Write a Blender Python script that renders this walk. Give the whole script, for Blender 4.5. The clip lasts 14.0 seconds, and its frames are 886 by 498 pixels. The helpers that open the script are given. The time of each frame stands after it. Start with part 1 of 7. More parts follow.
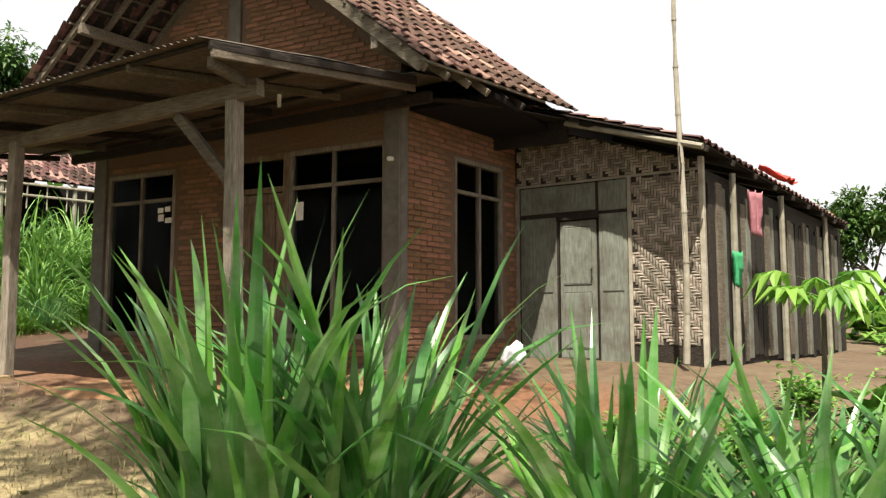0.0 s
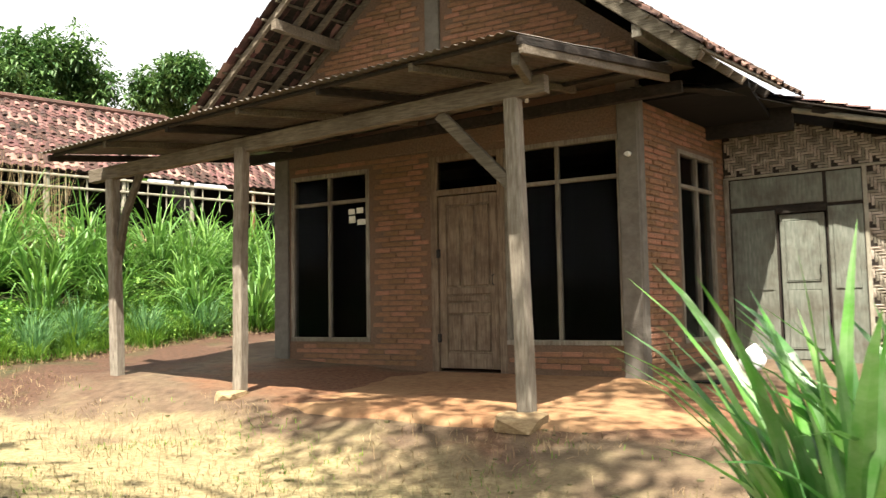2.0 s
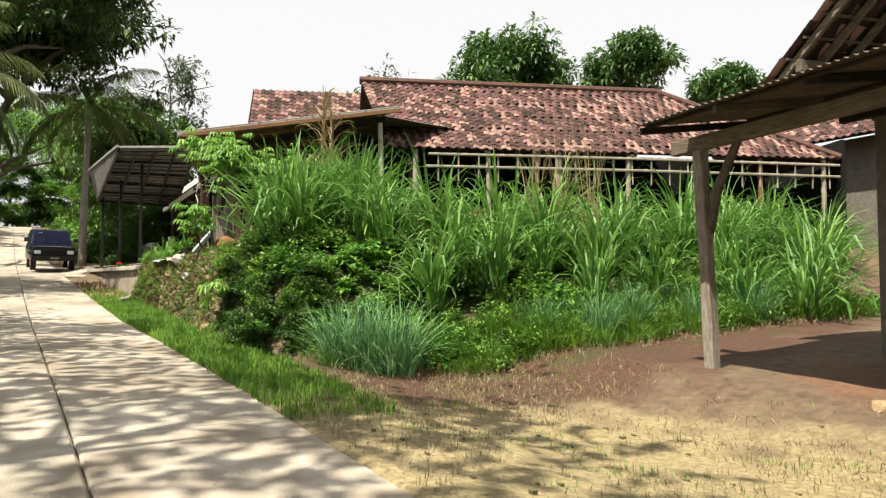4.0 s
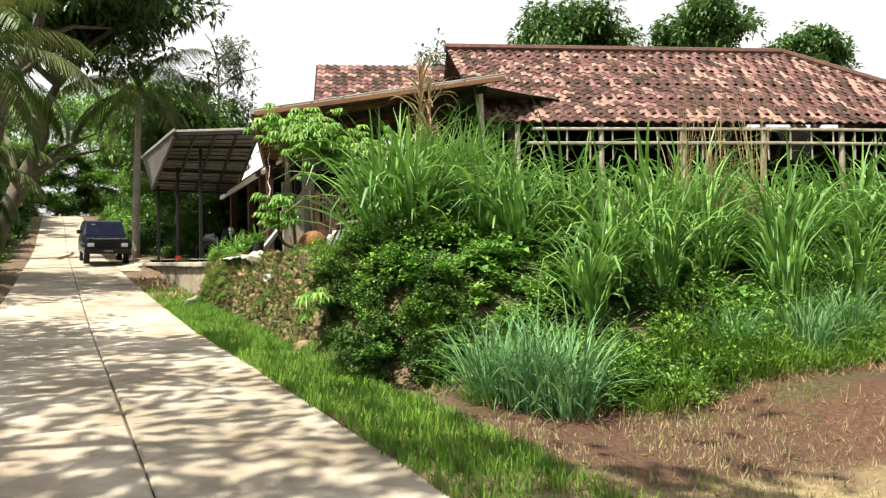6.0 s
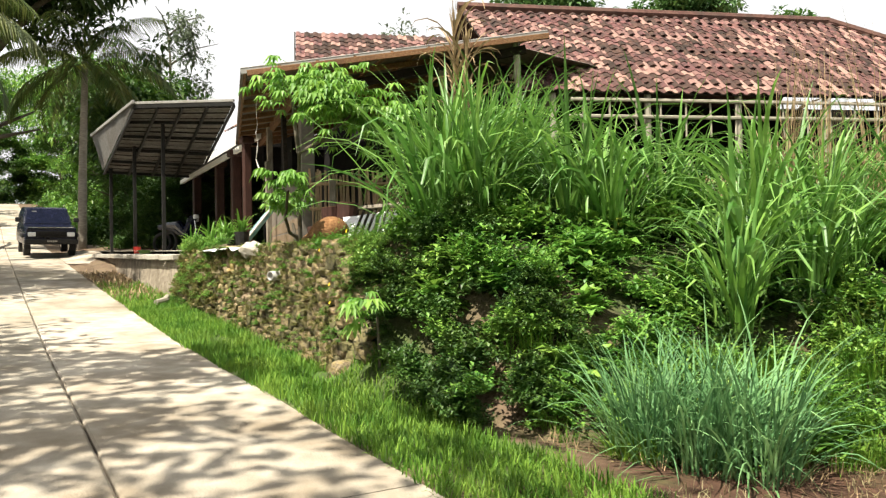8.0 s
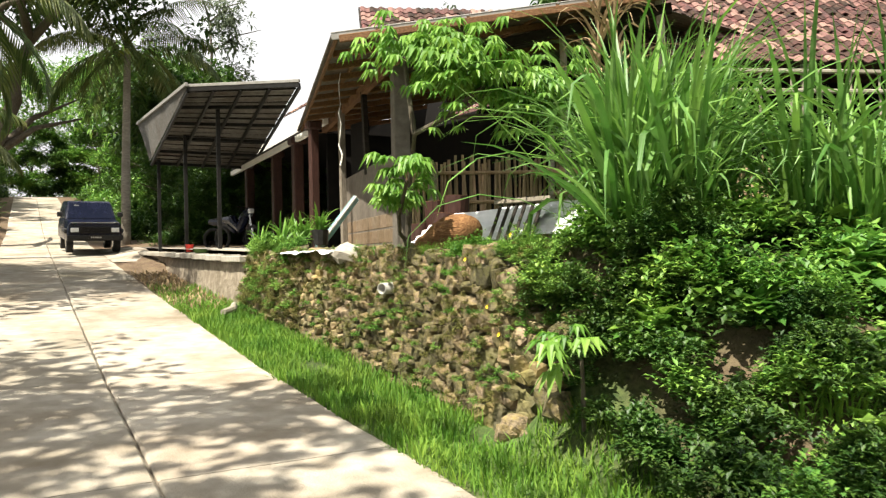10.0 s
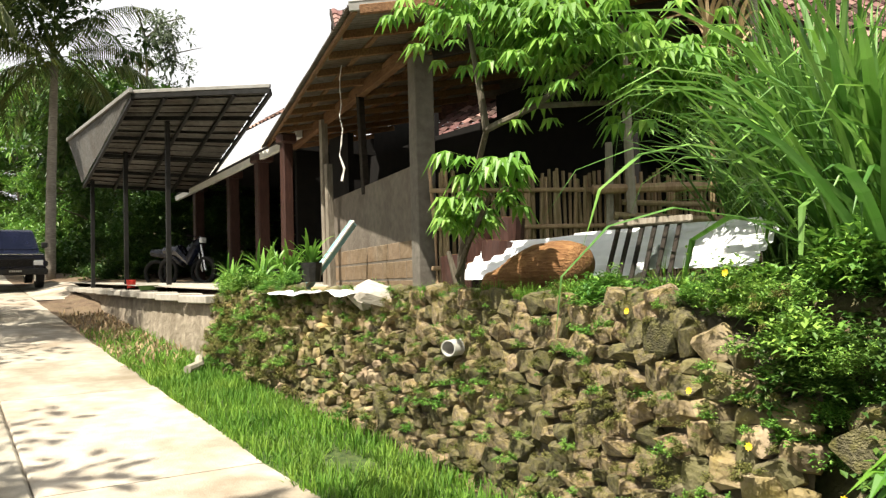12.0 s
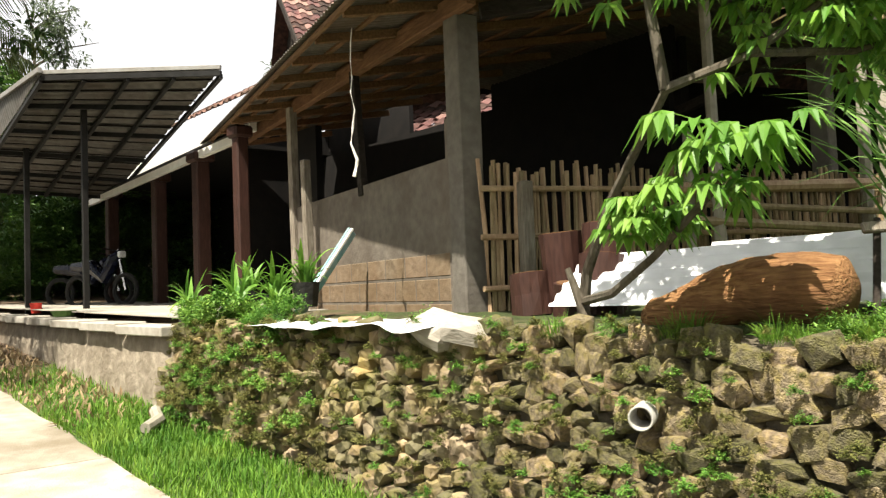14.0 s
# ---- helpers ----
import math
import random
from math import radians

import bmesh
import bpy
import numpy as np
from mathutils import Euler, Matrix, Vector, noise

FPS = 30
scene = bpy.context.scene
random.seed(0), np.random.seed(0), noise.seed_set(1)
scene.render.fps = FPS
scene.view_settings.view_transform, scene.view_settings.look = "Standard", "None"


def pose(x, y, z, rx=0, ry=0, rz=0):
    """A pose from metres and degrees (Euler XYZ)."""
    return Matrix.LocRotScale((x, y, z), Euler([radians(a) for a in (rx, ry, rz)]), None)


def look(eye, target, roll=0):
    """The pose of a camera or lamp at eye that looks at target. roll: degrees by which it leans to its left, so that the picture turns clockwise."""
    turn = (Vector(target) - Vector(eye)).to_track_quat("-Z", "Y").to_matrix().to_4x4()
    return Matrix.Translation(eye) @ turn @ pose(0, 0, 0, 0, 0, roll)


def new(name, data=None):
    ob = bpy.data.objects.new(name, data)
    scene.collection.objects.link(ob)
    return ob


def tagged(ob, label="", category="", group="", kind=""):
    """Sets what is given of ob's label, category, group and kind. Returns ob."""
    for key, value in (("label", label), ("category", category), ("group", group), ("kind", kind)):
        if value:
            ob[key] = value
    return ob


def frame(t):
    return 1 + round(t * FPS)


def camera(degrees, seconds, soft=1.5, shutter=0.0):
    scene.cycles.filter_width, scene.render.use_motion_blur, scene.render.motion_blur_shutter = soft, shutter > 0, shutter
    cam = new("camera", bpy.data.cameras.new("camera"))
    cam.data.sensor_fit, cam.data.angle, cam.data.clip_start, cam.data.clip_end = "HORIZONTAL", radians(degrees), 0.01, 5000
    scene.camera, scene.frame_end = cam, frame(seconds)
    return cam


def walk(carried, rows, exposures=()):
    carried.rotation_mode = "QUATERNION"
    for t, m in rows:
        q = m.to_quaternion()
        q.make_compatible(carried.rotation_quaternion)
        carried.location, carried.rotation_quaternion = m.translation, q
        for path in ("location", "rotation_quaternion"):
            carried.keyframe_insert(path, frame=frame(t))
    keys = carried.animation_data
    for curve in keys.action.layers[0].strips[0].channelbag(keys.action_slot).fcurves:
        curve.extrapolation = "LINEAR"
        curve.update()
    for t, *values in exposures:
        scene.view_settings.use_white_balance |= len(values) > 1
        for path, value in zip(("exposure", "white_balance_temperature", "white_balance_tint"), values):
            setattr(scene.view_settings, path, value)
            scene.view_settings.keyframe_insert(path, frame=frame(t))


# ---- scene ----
cam = camera(59.5, 14.0, soft=1.3, shutter=0.12)
PATH = [
    (0.0, (0.052, -0.077, 1.047), (-0.868, 1.688, 1.24), -0.0),
    (0.5, (-0.446, -0.303, 1.124), (-1.318, 1.487, 1.313), -0.2),
    (1.0, (-0.877, -0.721, 0.969), (-1.675, 1.1, 1.187), -0.9),
    (1.5, (-1.435, -0.782, 1.137), (-2.273, 1.025, 1.322), -1.0),
    (2.0, (-2.085, -0.733, 1.308), (-3.078, 0.996, 1.459), -1.0),
    (2.5, (-2.686, -0.96, 1.318), (-3.859, 0.653, 1.464), -1.1),
    (3.0, (-3.173, -1.253, 1.269), (-4.553, 0.187, 1.416), -0.6),
    (3.5, (-3.786, -1.233, 1.308), (-5.377, -0.027, 1.44), -0.1),
    (4.0, (-4.174, -1.207, 1.411), (-5.913, -0.226, 1.516), -0.1),
    (6.5, (-7.318, -1.31, 1.753), (-9.107, -0.417, 1.806), -1.0),
    (7.0, (-7.934, -1.337, 1.761), (-9.665, -0.338, 1.807), -1.0),
    (9.5, (-10.839, -1.399, 1.952), (-12.57, -0.397, 1.957), -1.1),
    (10.0, (-11.365, -1.418, 1.991), (-13.128, -0.474, 1.998), -1.1),
    (10.5, (-11.973, -1.379, 2.005), (-13.753, -0.468, 2.024), -1.1),
    (11.0, (-12.508, -1.399, 2.015), (-14.279, -0.47, 2.053), -0.9),
    (11.5, (-13.132, -1.326, 2.05), (-14.868, -0.334, 2.109), -1.0),
    (12.0, (-13.767, -1.289, 2.101), (-15.441, -0.198, 2.181), -1.5),
    (12.5, (-14.365, -1.302, 2.153), (-15.968, -0.11, 2.249), -1.6),
    (13.0, (-14.924, -1.277, 2.22), (-16.479, -0.024, 2.321), -2.0),
    (13.5, (-15.493, -1.297, 2.231), (-17.006, 0.006, 2.35), -2.2),
    (14.0, (-15.99, -1.281, 2.233), (-17.504, 0.021, 2.336), -2.2),
]
EXPOSURES = [(0.0, 1.24), (0.7, 1.28), (1.6, 1.60), (2.4, 2.08), (3.0, 1.88), (3.5, 1.32), (4.2, 1.15), (6.3, 1.36), (14.0, 1.40)]
walk(cam, [(t, look(eye, aim, roll)) for t, eye, aim, roll in PATH], EXPOSURES)

# ---- light: high tropical sun through thin haze ----
SUN_FROM = Vector((0.20, -0.52, 1.0)).normalized()
world = bpy.data.worlds.new("sky")
scene.world = world
world.use_nodes = True
wn = world.node_tree.nodes
sky = wn.new("ShaderNodeTexSky")
sky.sky_type = "NISHITA"
sky.sun_disc = False
sky.sun_elevation = math.asin(SUN_FROM.z)
sky.sun_rotation = math.atan2(SUN_FROM.x, SUN_FROM.y)
sky.air_density, sky.dust_density, sky.ozone_density = 1.0, 6.0, 1.0
haze = wn.new("ShaderNodeMixRGB")
haze.inputs["Fac"].default_value = 0.72
haze.inputs["Color2"].default_value = (17.6, 17.4, 17.0, 1)
world.node_tree.links.new(sky.outputs["Color"], haze.inputs["Color1"])
world.node_tree.links.new(haze.outputs["Color"], wn["Background"].inputs["Color"])
wn["Background"].inputs["Strength"].default_value = 0.033
sun = new("sun", bpy.data.lights.new("sun", "SUN"))
sun.data.energy, sun.data.angle, sun.data.color = 5.0, radians(0.6), (1.0, 0.93, 0.80)
sun.matrix_world = look(SUN_FROM * 60, (0, 0, 0))


# ---- materials ----
def surf(name, dark, light, stain=None, grain=30.0, spread=1.2, amount=0.5, rough=0.85, bump=0.3, relief=None,
         stretch=(1, 1, 1), rand=0.0, island=False, metal=0.0, spec=0.25, leaf=0.0, pale=None):
    """Grain between two colours, a second colour in larger stains, relief, and a change from piece to piece."""
    m = bpy.data.materials.new(name)
    m.use_nodes = True
    nt = m.node_tree
    N, L = nt.nodes, nt.links
    b = N["Principled BSDF"]
    co = N.new("ShaderNodeTexCoord")
    mp = N.new("ShaderNodeMapping")
    mp.inputs["Scale"].default_value = stretch
    L.new(co.outputs["Object"], mp.inputs["Vector"])
    n1 = N.new("ShaderNodeTexNoise")
    n1.inputs["Scale"].default_value, n1.inputs["Detail"].default_value = grain, 5
    L.new(mp.outputs["Vector"], n1.inputs["Vector"])
    r1 = N.new("ShaderNodeValToRGB")
    r1.color_ramp.elements[0].position, r1.color_ramp.elements[1].position = 0.3, 0.7
    r1.color_ramp.elements[0].color, r1.color_ramp.elements[1].color = (*dark, 1), (*light, 1)
    L.new(n1.outputs["Fac"], r1.inputs["Fac"])
    out = r1.outputs["Color"]
    if stain:
        n2 = N.new("ShaderNodeTexNoise")
        n2.inputs["Scale"].default_value, n2.inputs["Detail"].default_value = spread, 6
        n2.inputs["Roughness"].default_value = 0.65
        L.new(co.outputs["Object"], n2.inputs["Vector"])
        r2 = N.new("ShaderNodeValToRGB")
        r2.color_ramp.elements[0].position, r2.color_ramp.elements[1].position = 0.42, 0.66
        r2.color_ramp.elements[0].color = (0, 0, 0, 1)
        r2.color_ramp.elements[1].color = (amount, amount, amount, 1)
        L.new(n2.outputs["Fac"], r2.inputs["Fac"])
        mx = N.new("ShaderNodeMixRGB")
        mx.inputs["Color2"].default_value = (*stain, 1)
        L.new(r2.outputs["Color"], mx.inputs["Fac"])
        L.new(out, mx.inputs["Color1"])
        out = mx.outputs["Color"]
    if rand:
        if island:
            src = N.new("ShaderNodeNewGeometry").outputs["Random Per Island"]
        else:
            src = N.new("ShaderNodeObjectInfo").outputs["Random"]
        mr = N.new("ShaderNodeMapRange")
        mr.inputs["To Min"].default_value, mr.inputs["To Max"].default_value = 1 - rand, 1 + rand
        L.new(src, mr.inputs["Value"])
        hs = N.new("ShaderNodeHueSaturation")
        L.new(mr.outputs["Result"], hs.inputs["Value"])
        mh = N.new("ShaderNodeMapRange")
        mh.inputs["To Min"].default_value, mh.inputs["To Max"].default_value = 0.5 + 0.05 * rand, 0.5 - 0.05 * rand
        L.new(src, mh.inputs["Value"])
        L.new(mh.outputs["Result"], hs.inputs["Hue"])
        L.new(out, hs.inputs["Color"])
        out = hs.outputs["Color"]
        if pale:
            ps = N.new("ShaderNodeMapRange")
            ps.inputs["From Min"].default_value, ps.inputs["From Max"].default_value = 0.70, 0.95
            L.new(src, ps.inputs["Value"])
            mp2 = N.new("ShaderNodeMixRGB")
            mp2.inputs["Color2"].default_value = (*pale, 1)
            L.new(ps.outputs["Result"], mp2.inputs["Fac"])
            L.new(out, mp2.inputs["Color1"])
            out = mp2.outputs["Color"]
    L.new(out, b.inputs["Base Color"])
    b.inputs["Roughness"].default_value = rough
    b.inputs["Metallic"].default_value = metal
    b.inputs["Specular IOR Level"].default_value = spec
    if bump:
        n3 = N.new("ShaderNodeTexNoise")
        n3.inputs["Scale"].default_value, n3.inputs["Detail"].default_value = relief or grain * 1.5, 6
        L.new(mp.outputs["Vector"], n3.inputs["Vector"])
        bp = N.new("ShaderNodeBump")
        bp.inputs["Strength"].default_value, bp.inputs["Distance"].default_value = bump, 0.02
        L.new(n3.outputs["Fac"], bp.inputs["Height"])
        L.new(bp.outputs["Normal"], b.inputs["Normal"])
    if leaf:
        tr = N.new("ShaderNodeBsdfTranslucent")
        L.new(out, tr.inputs["Color"])
        ms = N.new("ShaderNodeMixShader")
        ms.inputs["Fac"].default_value = leaf
        L.new(b.outputs["BSDF"], ms.inputs[1])
        L.new(tr.outputs["BSDF"], ms.inputs[2])
        L.new(ms.outputs["Shader"], N["Material Output"].inputs["Surface"])
    return m


def glass(name, tint):
    m = bpy.data.materials.new(name)
    m.use_nodes = True
    b = m.node_tree.nodes["Principled BSDF"]
    b.inputs["Base Color"].default_value = (*tint, 1)
    b.inputs["Roughness"].default_value = 0.04
    b.inputs["Transmission Weight"].default_value = 1.0
    b.inputs["IOR"].default_value = 1.08
    return m


BRICK = surf("brick_clay", (0.205, 0.098, 0.052), (0.365, 0.195, 0.108), (0.150, 0.095, 0.066), grain=25, spread=3, amount=0.6, bump=0.6, rand=0.24)
BRICKM = surf("brick_clay_joined", (0.205, 0.098, 0.052), (0.365, 0.195, 0.108), (0.150, 0.095, 0.066), grain=25, spread=3, amount=0.6, bump=0.6, rand=0.24, island=True)
MORTAR = surf("mortar", (0.109, 0.071, 0.048), (0.173, 0.116, 0.078), (0.162, 0.078, 0.039), grain=40, spread=1.5, bump=0.8)
PLASTER = surf("grey_plaster", (0.117, 0.106, 0.087), (0.170, 0.153, 0.129), (0.082, 0.070, 0.059), grain=12, spread=1.6, amount=0.7, bump=0.35)
BLOCKS = surf("block_plaster", (0.116, 0.099, 0.081), (0.173, 0.150, 0.121), (0.087, 0.069, 0.052), grain=10, spread=1.1, amount=0.7, bump=0.5)
MUDDY = surf("mud_stained_block", (0.135, 0.098, 0.064), (0.215, 0.165, 0.112), (0.15, 0.095, 0.050), grain=9, spread=1.2, amount=0.7, bump=0.6, rand=0.06)
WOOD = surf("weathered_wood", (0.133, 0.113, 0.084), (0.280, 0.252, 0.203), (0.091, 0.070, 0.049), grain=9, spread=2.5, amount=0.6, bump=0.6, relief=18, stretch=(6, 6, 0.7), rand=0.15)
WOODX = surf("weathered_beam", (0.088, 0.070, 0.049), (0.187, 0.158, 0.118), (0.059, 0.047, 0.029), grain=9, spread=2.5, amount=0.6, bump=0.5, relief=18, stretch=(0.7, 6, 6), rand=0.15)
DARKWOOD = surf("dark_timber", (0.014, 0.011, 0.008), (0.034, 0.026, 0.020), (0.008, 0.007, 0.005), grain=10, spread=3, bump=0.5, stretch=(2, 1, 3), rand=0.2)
DOORWOOD = surf("bare_door_wood", (0.121, 0.081, 0.052), (0.240, 0.184, 0.128), (0.077, 0.049, 0.032), grain=8, spread=3, amount=0.7, bump=0.4, stretch=(7, 7, 0.6))
GREENWOOD = surf("faded_green_paint", (0.116, 0.127, 0.104), (0.197, 0.208, 0.173), (0.075, 0.063, 0.046), grain=8, spread=2.2, amount=0.75, bump=0.4, stretch=(5, 5, 0.8))
REDWOOD = surf("red_brown_column", (0.031, 0.013, 0.010), (0.057, 0.025, 0.018), (0.019, 0.010, 0.006), grain=10, spread=3, bump=0.2, rough=0.55, stretch=(5, 5, 0.7))
RAFTER = surf("orange_brown_timber", (0.109, 0.054, 0.024), (0.207, 0.114, 0.054), (0.065, 0.033, 0.016), grain=9, spread=2, bump=0.4, stretch=(0.8, 5, 5), rand=0.2)
TIN = surf("weathered_tin", (0.094, 0.085, 0.069), (0.160, 0.147, 0.122), (0.104, 0.062, 0.032), grain=14, spread=1.3, amount=0.6, bump=0.15, rough=0.55, metal=0.35)
TINLIGHT = surf("pale_zinc", (0.229, 0.223, 0.206), (0.326, 0.321, 0.305), (0.190, 0.169, 0.136), grain=10, spread=1.5, amount=0.5, bump=0.1, rough=0.5, metal=0.3)
STEEL = surf("dark_steel", (0.014, 0.013, 0.013), (0.034, 0.029, 0.026), grain=20, bump=0.1, rough=0.5, metal=0.5)
TILE = surf("clay_roof_tile", (0.050, 0.023, 0.021), (0.150, 0.072, 0.060), (0.030, 0.022, 0.021), grain=11, spread=7, amount=0.85, bump=0.6, pale=(0.25, 0.155, 0.125), rand=0.65)
TILEM = surf("clay_roof_tile_far", (0.050, 0.023, 0.021), (0.150, 0.072, 0.060), (0.030, 0.022, 0.021), grain=11, spread=7, amount=0.85, bump=0.6, pale=(0.25, 0.155, 0.125), rand=0.65, island=True)
ORANGETILE = surf("orange_roof_tile", (0.055, 0.028, 0.022), (0.155, 0.080, 0.058), (0.036, 0.028, 0.024), grain=14, spread=4, amount=0.8, bump=0.5, pale=(0.26, 0.165, 0.125), rand=0.5)
RIDGETILE = surf("ridge_tile", (0.058, 0.027, 0.022), (0.129, 0.065, 0.049), (0.037, 0.029, 0.024), grain=12, spread=3, amount=0.7, bump=0.6)
DARKSTEEL = surf("dark_zinc", (0.009, 0.009, 0.008), (0.022, 0.022, 0.021), (0.014, 0.011, 0.009), grain=8, spread=2, amount=0.5, rough=0.55, bump=0.2, metal=0.3)
ORANGETILEM = surf("orange_roof_tile_far", (0.055, 0.028, 0.022), (0.155, 0.080, 0.058), (0.036, 0.028, 0.024), grain=14, spread=4, amount=0.8, bump=0.5, pale=(0.26, 0.165, 0.125), rand=0.5, island=True)
ZINCGREY = surf("dull_grey_zinc", (0.084, 0.081, 0.072), (0.138, 0.132, 0.120), (0.072, 0.054, 0.042), grain=10, spread=1.5, amount=0.6, bump=0.1, rough=0.55, metal=0.3)
STONE = surf("river_stone", (0.066, 0.055, 0.034), (0.27, 0.225, 0.135), (0.20, 0.170, 0.050), grain=7, spread=4, amount=0.8, bump=0.9, relief=22, rand=0.55)
RUBBLE = surf("rubble_mortar", (0.065, 0.053, 0.037), (0.122, 0.102, 0.069), (0.041, 0.045, 0.016), grain=14, spread=3, amount=0.7, bump=1.0)
CONCRETE = surf("road_concrete", (0.270, 0.240, 0.192), (0.415, 0.376, 0.308), (0.170, 0.132, 0.086), grain=5, spread=0.8, amount=0.8, bump=0.4, relief=60, rand=0.12)
CEMENT = surf("pale_cement", (0.286, 0.265, 0.224), (0.408, 0.381, 0.326), (0.231, 0.197, 0.150), grain=9, spread=1.2, amount=0.6, bump=0.3)
WHITE = surf("white_paint", (0.620, 0.610, 0.570), (0.800, 0.790, 0.750), (0.500, 0.470, 0.400), grain=6, spread=1.5, amount=0.5, bump=0.08, rough=0.6)
SHEETW = surf("white_roof_sheet", (0.660, 0.670, 0.680), (0.820, 0.830, 0.840), (0.500, 0.500, 0.480), grain=6, spread=2, amount=0.4, bump=0.05, rough=0.45)
EARTHFLOOR = surf("red_earth_floor", (0.165, 0.080, 0.038), (0.285, 0.155, 0.078), (0.31, 0.20, 0.105), grain=12, spread=1.3, amount=0.6, bump=0.4)
BAMBOO = surf("dry_bamboo", (0.231, 0.163, 0.088), (0.374, 0.286, 0.170), (0.150, 0.102, 0.054), grain=9, spread=4, amount=0.6, bump=0.2, rough=0.6, stretch=(4, 4, 0.6), rand=0.3)
PALEBAMBOO = surf("grey_bamboo", (0.231, 0.211, 0.163), (0.367, 0.340, 0.272), (0.170, 0.143, 0.102), grain=9, spread=4, bump=0.2, rough=0.6, rand=0.2)
WEAVE = surf("woven_bamboo_strip", (0.177, 0.147, 0.111), (0.338, 0.301, 0.243), (0.111, 0.088, 0.066), grain=12, spread=2, amount=0.6, bump=0.3, rand=0.4, island=True)
BARK = surf("bark", (0.051, 0.041, 0.028), (0.112, 0.092, 0.067), (0.128, 0.122, 0.092), grain=9, spread=3, bump=0.9, stretch=(4, 4, 1))
LOGBARK = surf("orange_log_bark", (0.136, 0.058, 0.020), (0.326, 0.177, 0.075), (0.088, 0.041, 0.017), grain=8, spread=3, amount=0.7, bump=1.0, stretch=(0.7, 7, 7))
CUTWOOD = surf("cut_wood", (0.088, 0.044, 0.020), (0.163, 0.088, 0.041), grain=12, bump=0.3)
GLASS = glass("window_glass", (0.55, 0.58, 0.60))
# near-black that puts interior shade into the colour
DARK = surf("interior_shade_black", (0.003, 0.0026, 0.0022), (0.008, 0.0062, 0.005), grain=6, bump=0.1)
PAPER = surf("paper_note", (0.620, 0.600, 0.540), (0.780, 0.760, 0.700), grain=20, bump=0)
CARPAINT = surf("dark_blue_car_paint", (0.004, 0.006, 0.015), (0.007, 0.009, 0.022), grain=4, bump=0, rough=0.22, spec=0.35)
RUBBER = surf("rubber", (0.012, 0.012, 0.012), (0.030, 0.030, 0.028), grain=30, bump=0.2)
CHROME = surf("dull_chrome", (0.450, 0.450, 0.440), (0.620, 0.620, 0.600), grain=10, bump=0, rough=0.25, metal=0.9)
LAMPGLASS = surf("lamp_lens", (0.600, 0.620, 0.620), (0.780, 0.800, 0.800), grain=30, bump=0.2, rough=0.15)
PINK = surf("pink_cloth", (0.231, 0.088, 0.102), (0.340, 0.150, 0.170), grain=10, spread=6, bump=0.4, rough=0.95)
RED = surf("red_cloth", (0.500, 0.040, 0.030), (0.680, 0.070, 0.050), grain=10, bump=0.4, rough=0.9)
GREENC = surf("green_cloth", (0.030, 0.220, 0.090), (0.060, 0.360, 0.150), grain=10, bump=0.4, rough=0.9)
TEAL = surf("teal_paint", (0.144, 0.342, 0.378), (0.270, 0.468, 0.495), (0.405, 0.405, 0.360), grain=9, spread=5, bump=0.2)
PVC = surf("grey_pvc", (0.340, 0.333, 0.306), (0.449, 0.442, 0.408), (0.204, 0.190, 0.150), grain=9, spread=5, bump=0.05, rough=0.5)
BLACKBAG = surf("black_polybag", (0.012, 0.012, 0.012), (0.035, 0.033, 0.030), grain=15, bump=0.4, rough=0.45)
GREENPOT = surf("green_pot", (0.041, 0.088, 0.020), (0.095, 0.163, 0.048), grain=10, bump=0.1)

BLADE = surf("king_grass_blade", (0.056, 0.155, 0.018), (0.155, 0.318, 0.053), (0.199, 0.311, 0.109), grain=3, spread=2.2, amount=0.5, bump=0, rough=0.45, rand=0.35, island=True, leaf=0.32, spec=0.4)
# the whitish second colour paints highlights onto the blades
NEARBLADE = surf("broad_blade_sheen", (0.042, 0.166, 0.019), (0.108, 0.316, 0.046), (0.349, 0.449, 0.266), grain=3, spread=5, amount=0.42, bump=0, rough=0.3, rand=0.4, island=True, leaf=0.34, spec=0.7)
BLUEBLADE = surf("lemongrass_blade", (0.073, 0.182, 0.068), (0.157, 0.328, 0.135), (0.217, 0.328, 0.116), grain=3, spread=2, amount=0.4, bump=0, rough=0.5, rand=0.3, island=True, leaf=0.25)
DRYBLADE = surf("dry_blade", (0.188, 0.128, 0.068), (0.374, 0.289, 0.161), grain=4, bump=0, rough=0.7, rand=0.3, island=True, leaf=0.2)
LAWN = surf("short_grass", (0.058, 0.147, 0.014), (0.143, 0.295, 0.032), (0.191, 0.260, 0.042), grain=3, spread=1.5, amount=0.5, bump=0, rough=0.6, rand=0.3, island=True, leaf=0.3)
STRAW = surf("dry_lawn_straw", (0.207, 0.172, 0.093), (0.305, 0.265, 0.157), (0.118, 0.133, 0.044), grain=3, spread=1.2, amount=0.5, bump=0, rough=0.8, rand=0.3, island=True, leaf=0.1)
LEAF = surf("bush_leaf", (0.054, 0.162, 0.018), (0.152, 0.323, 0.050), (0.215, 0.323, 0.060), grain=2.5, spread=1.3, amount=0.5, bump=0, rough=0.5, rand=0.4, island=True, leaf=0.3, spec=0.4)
# darker bush leaf, which also paints shade around carport and car
LEAFDARK = surf("dark_shaded_leaf", (0.020, 0.063, 0.009), (0.054, 0.128, 0.018), (0.082, 0.131, 0.022), grain=2.5, spread=1.3, amount=0.5, bump=0, rough=0.5, rand=0.4, island=True, leaf=0.25, spec=0.4)
LEAFYELLOW = surf("yellow_green_leaf", (0.084, 0.126, 0.012), (0.168, 0.204, 0.030), grain=2.5, bump=0, rough=0.5, rand=0.35, island=True, leaf=0.3)
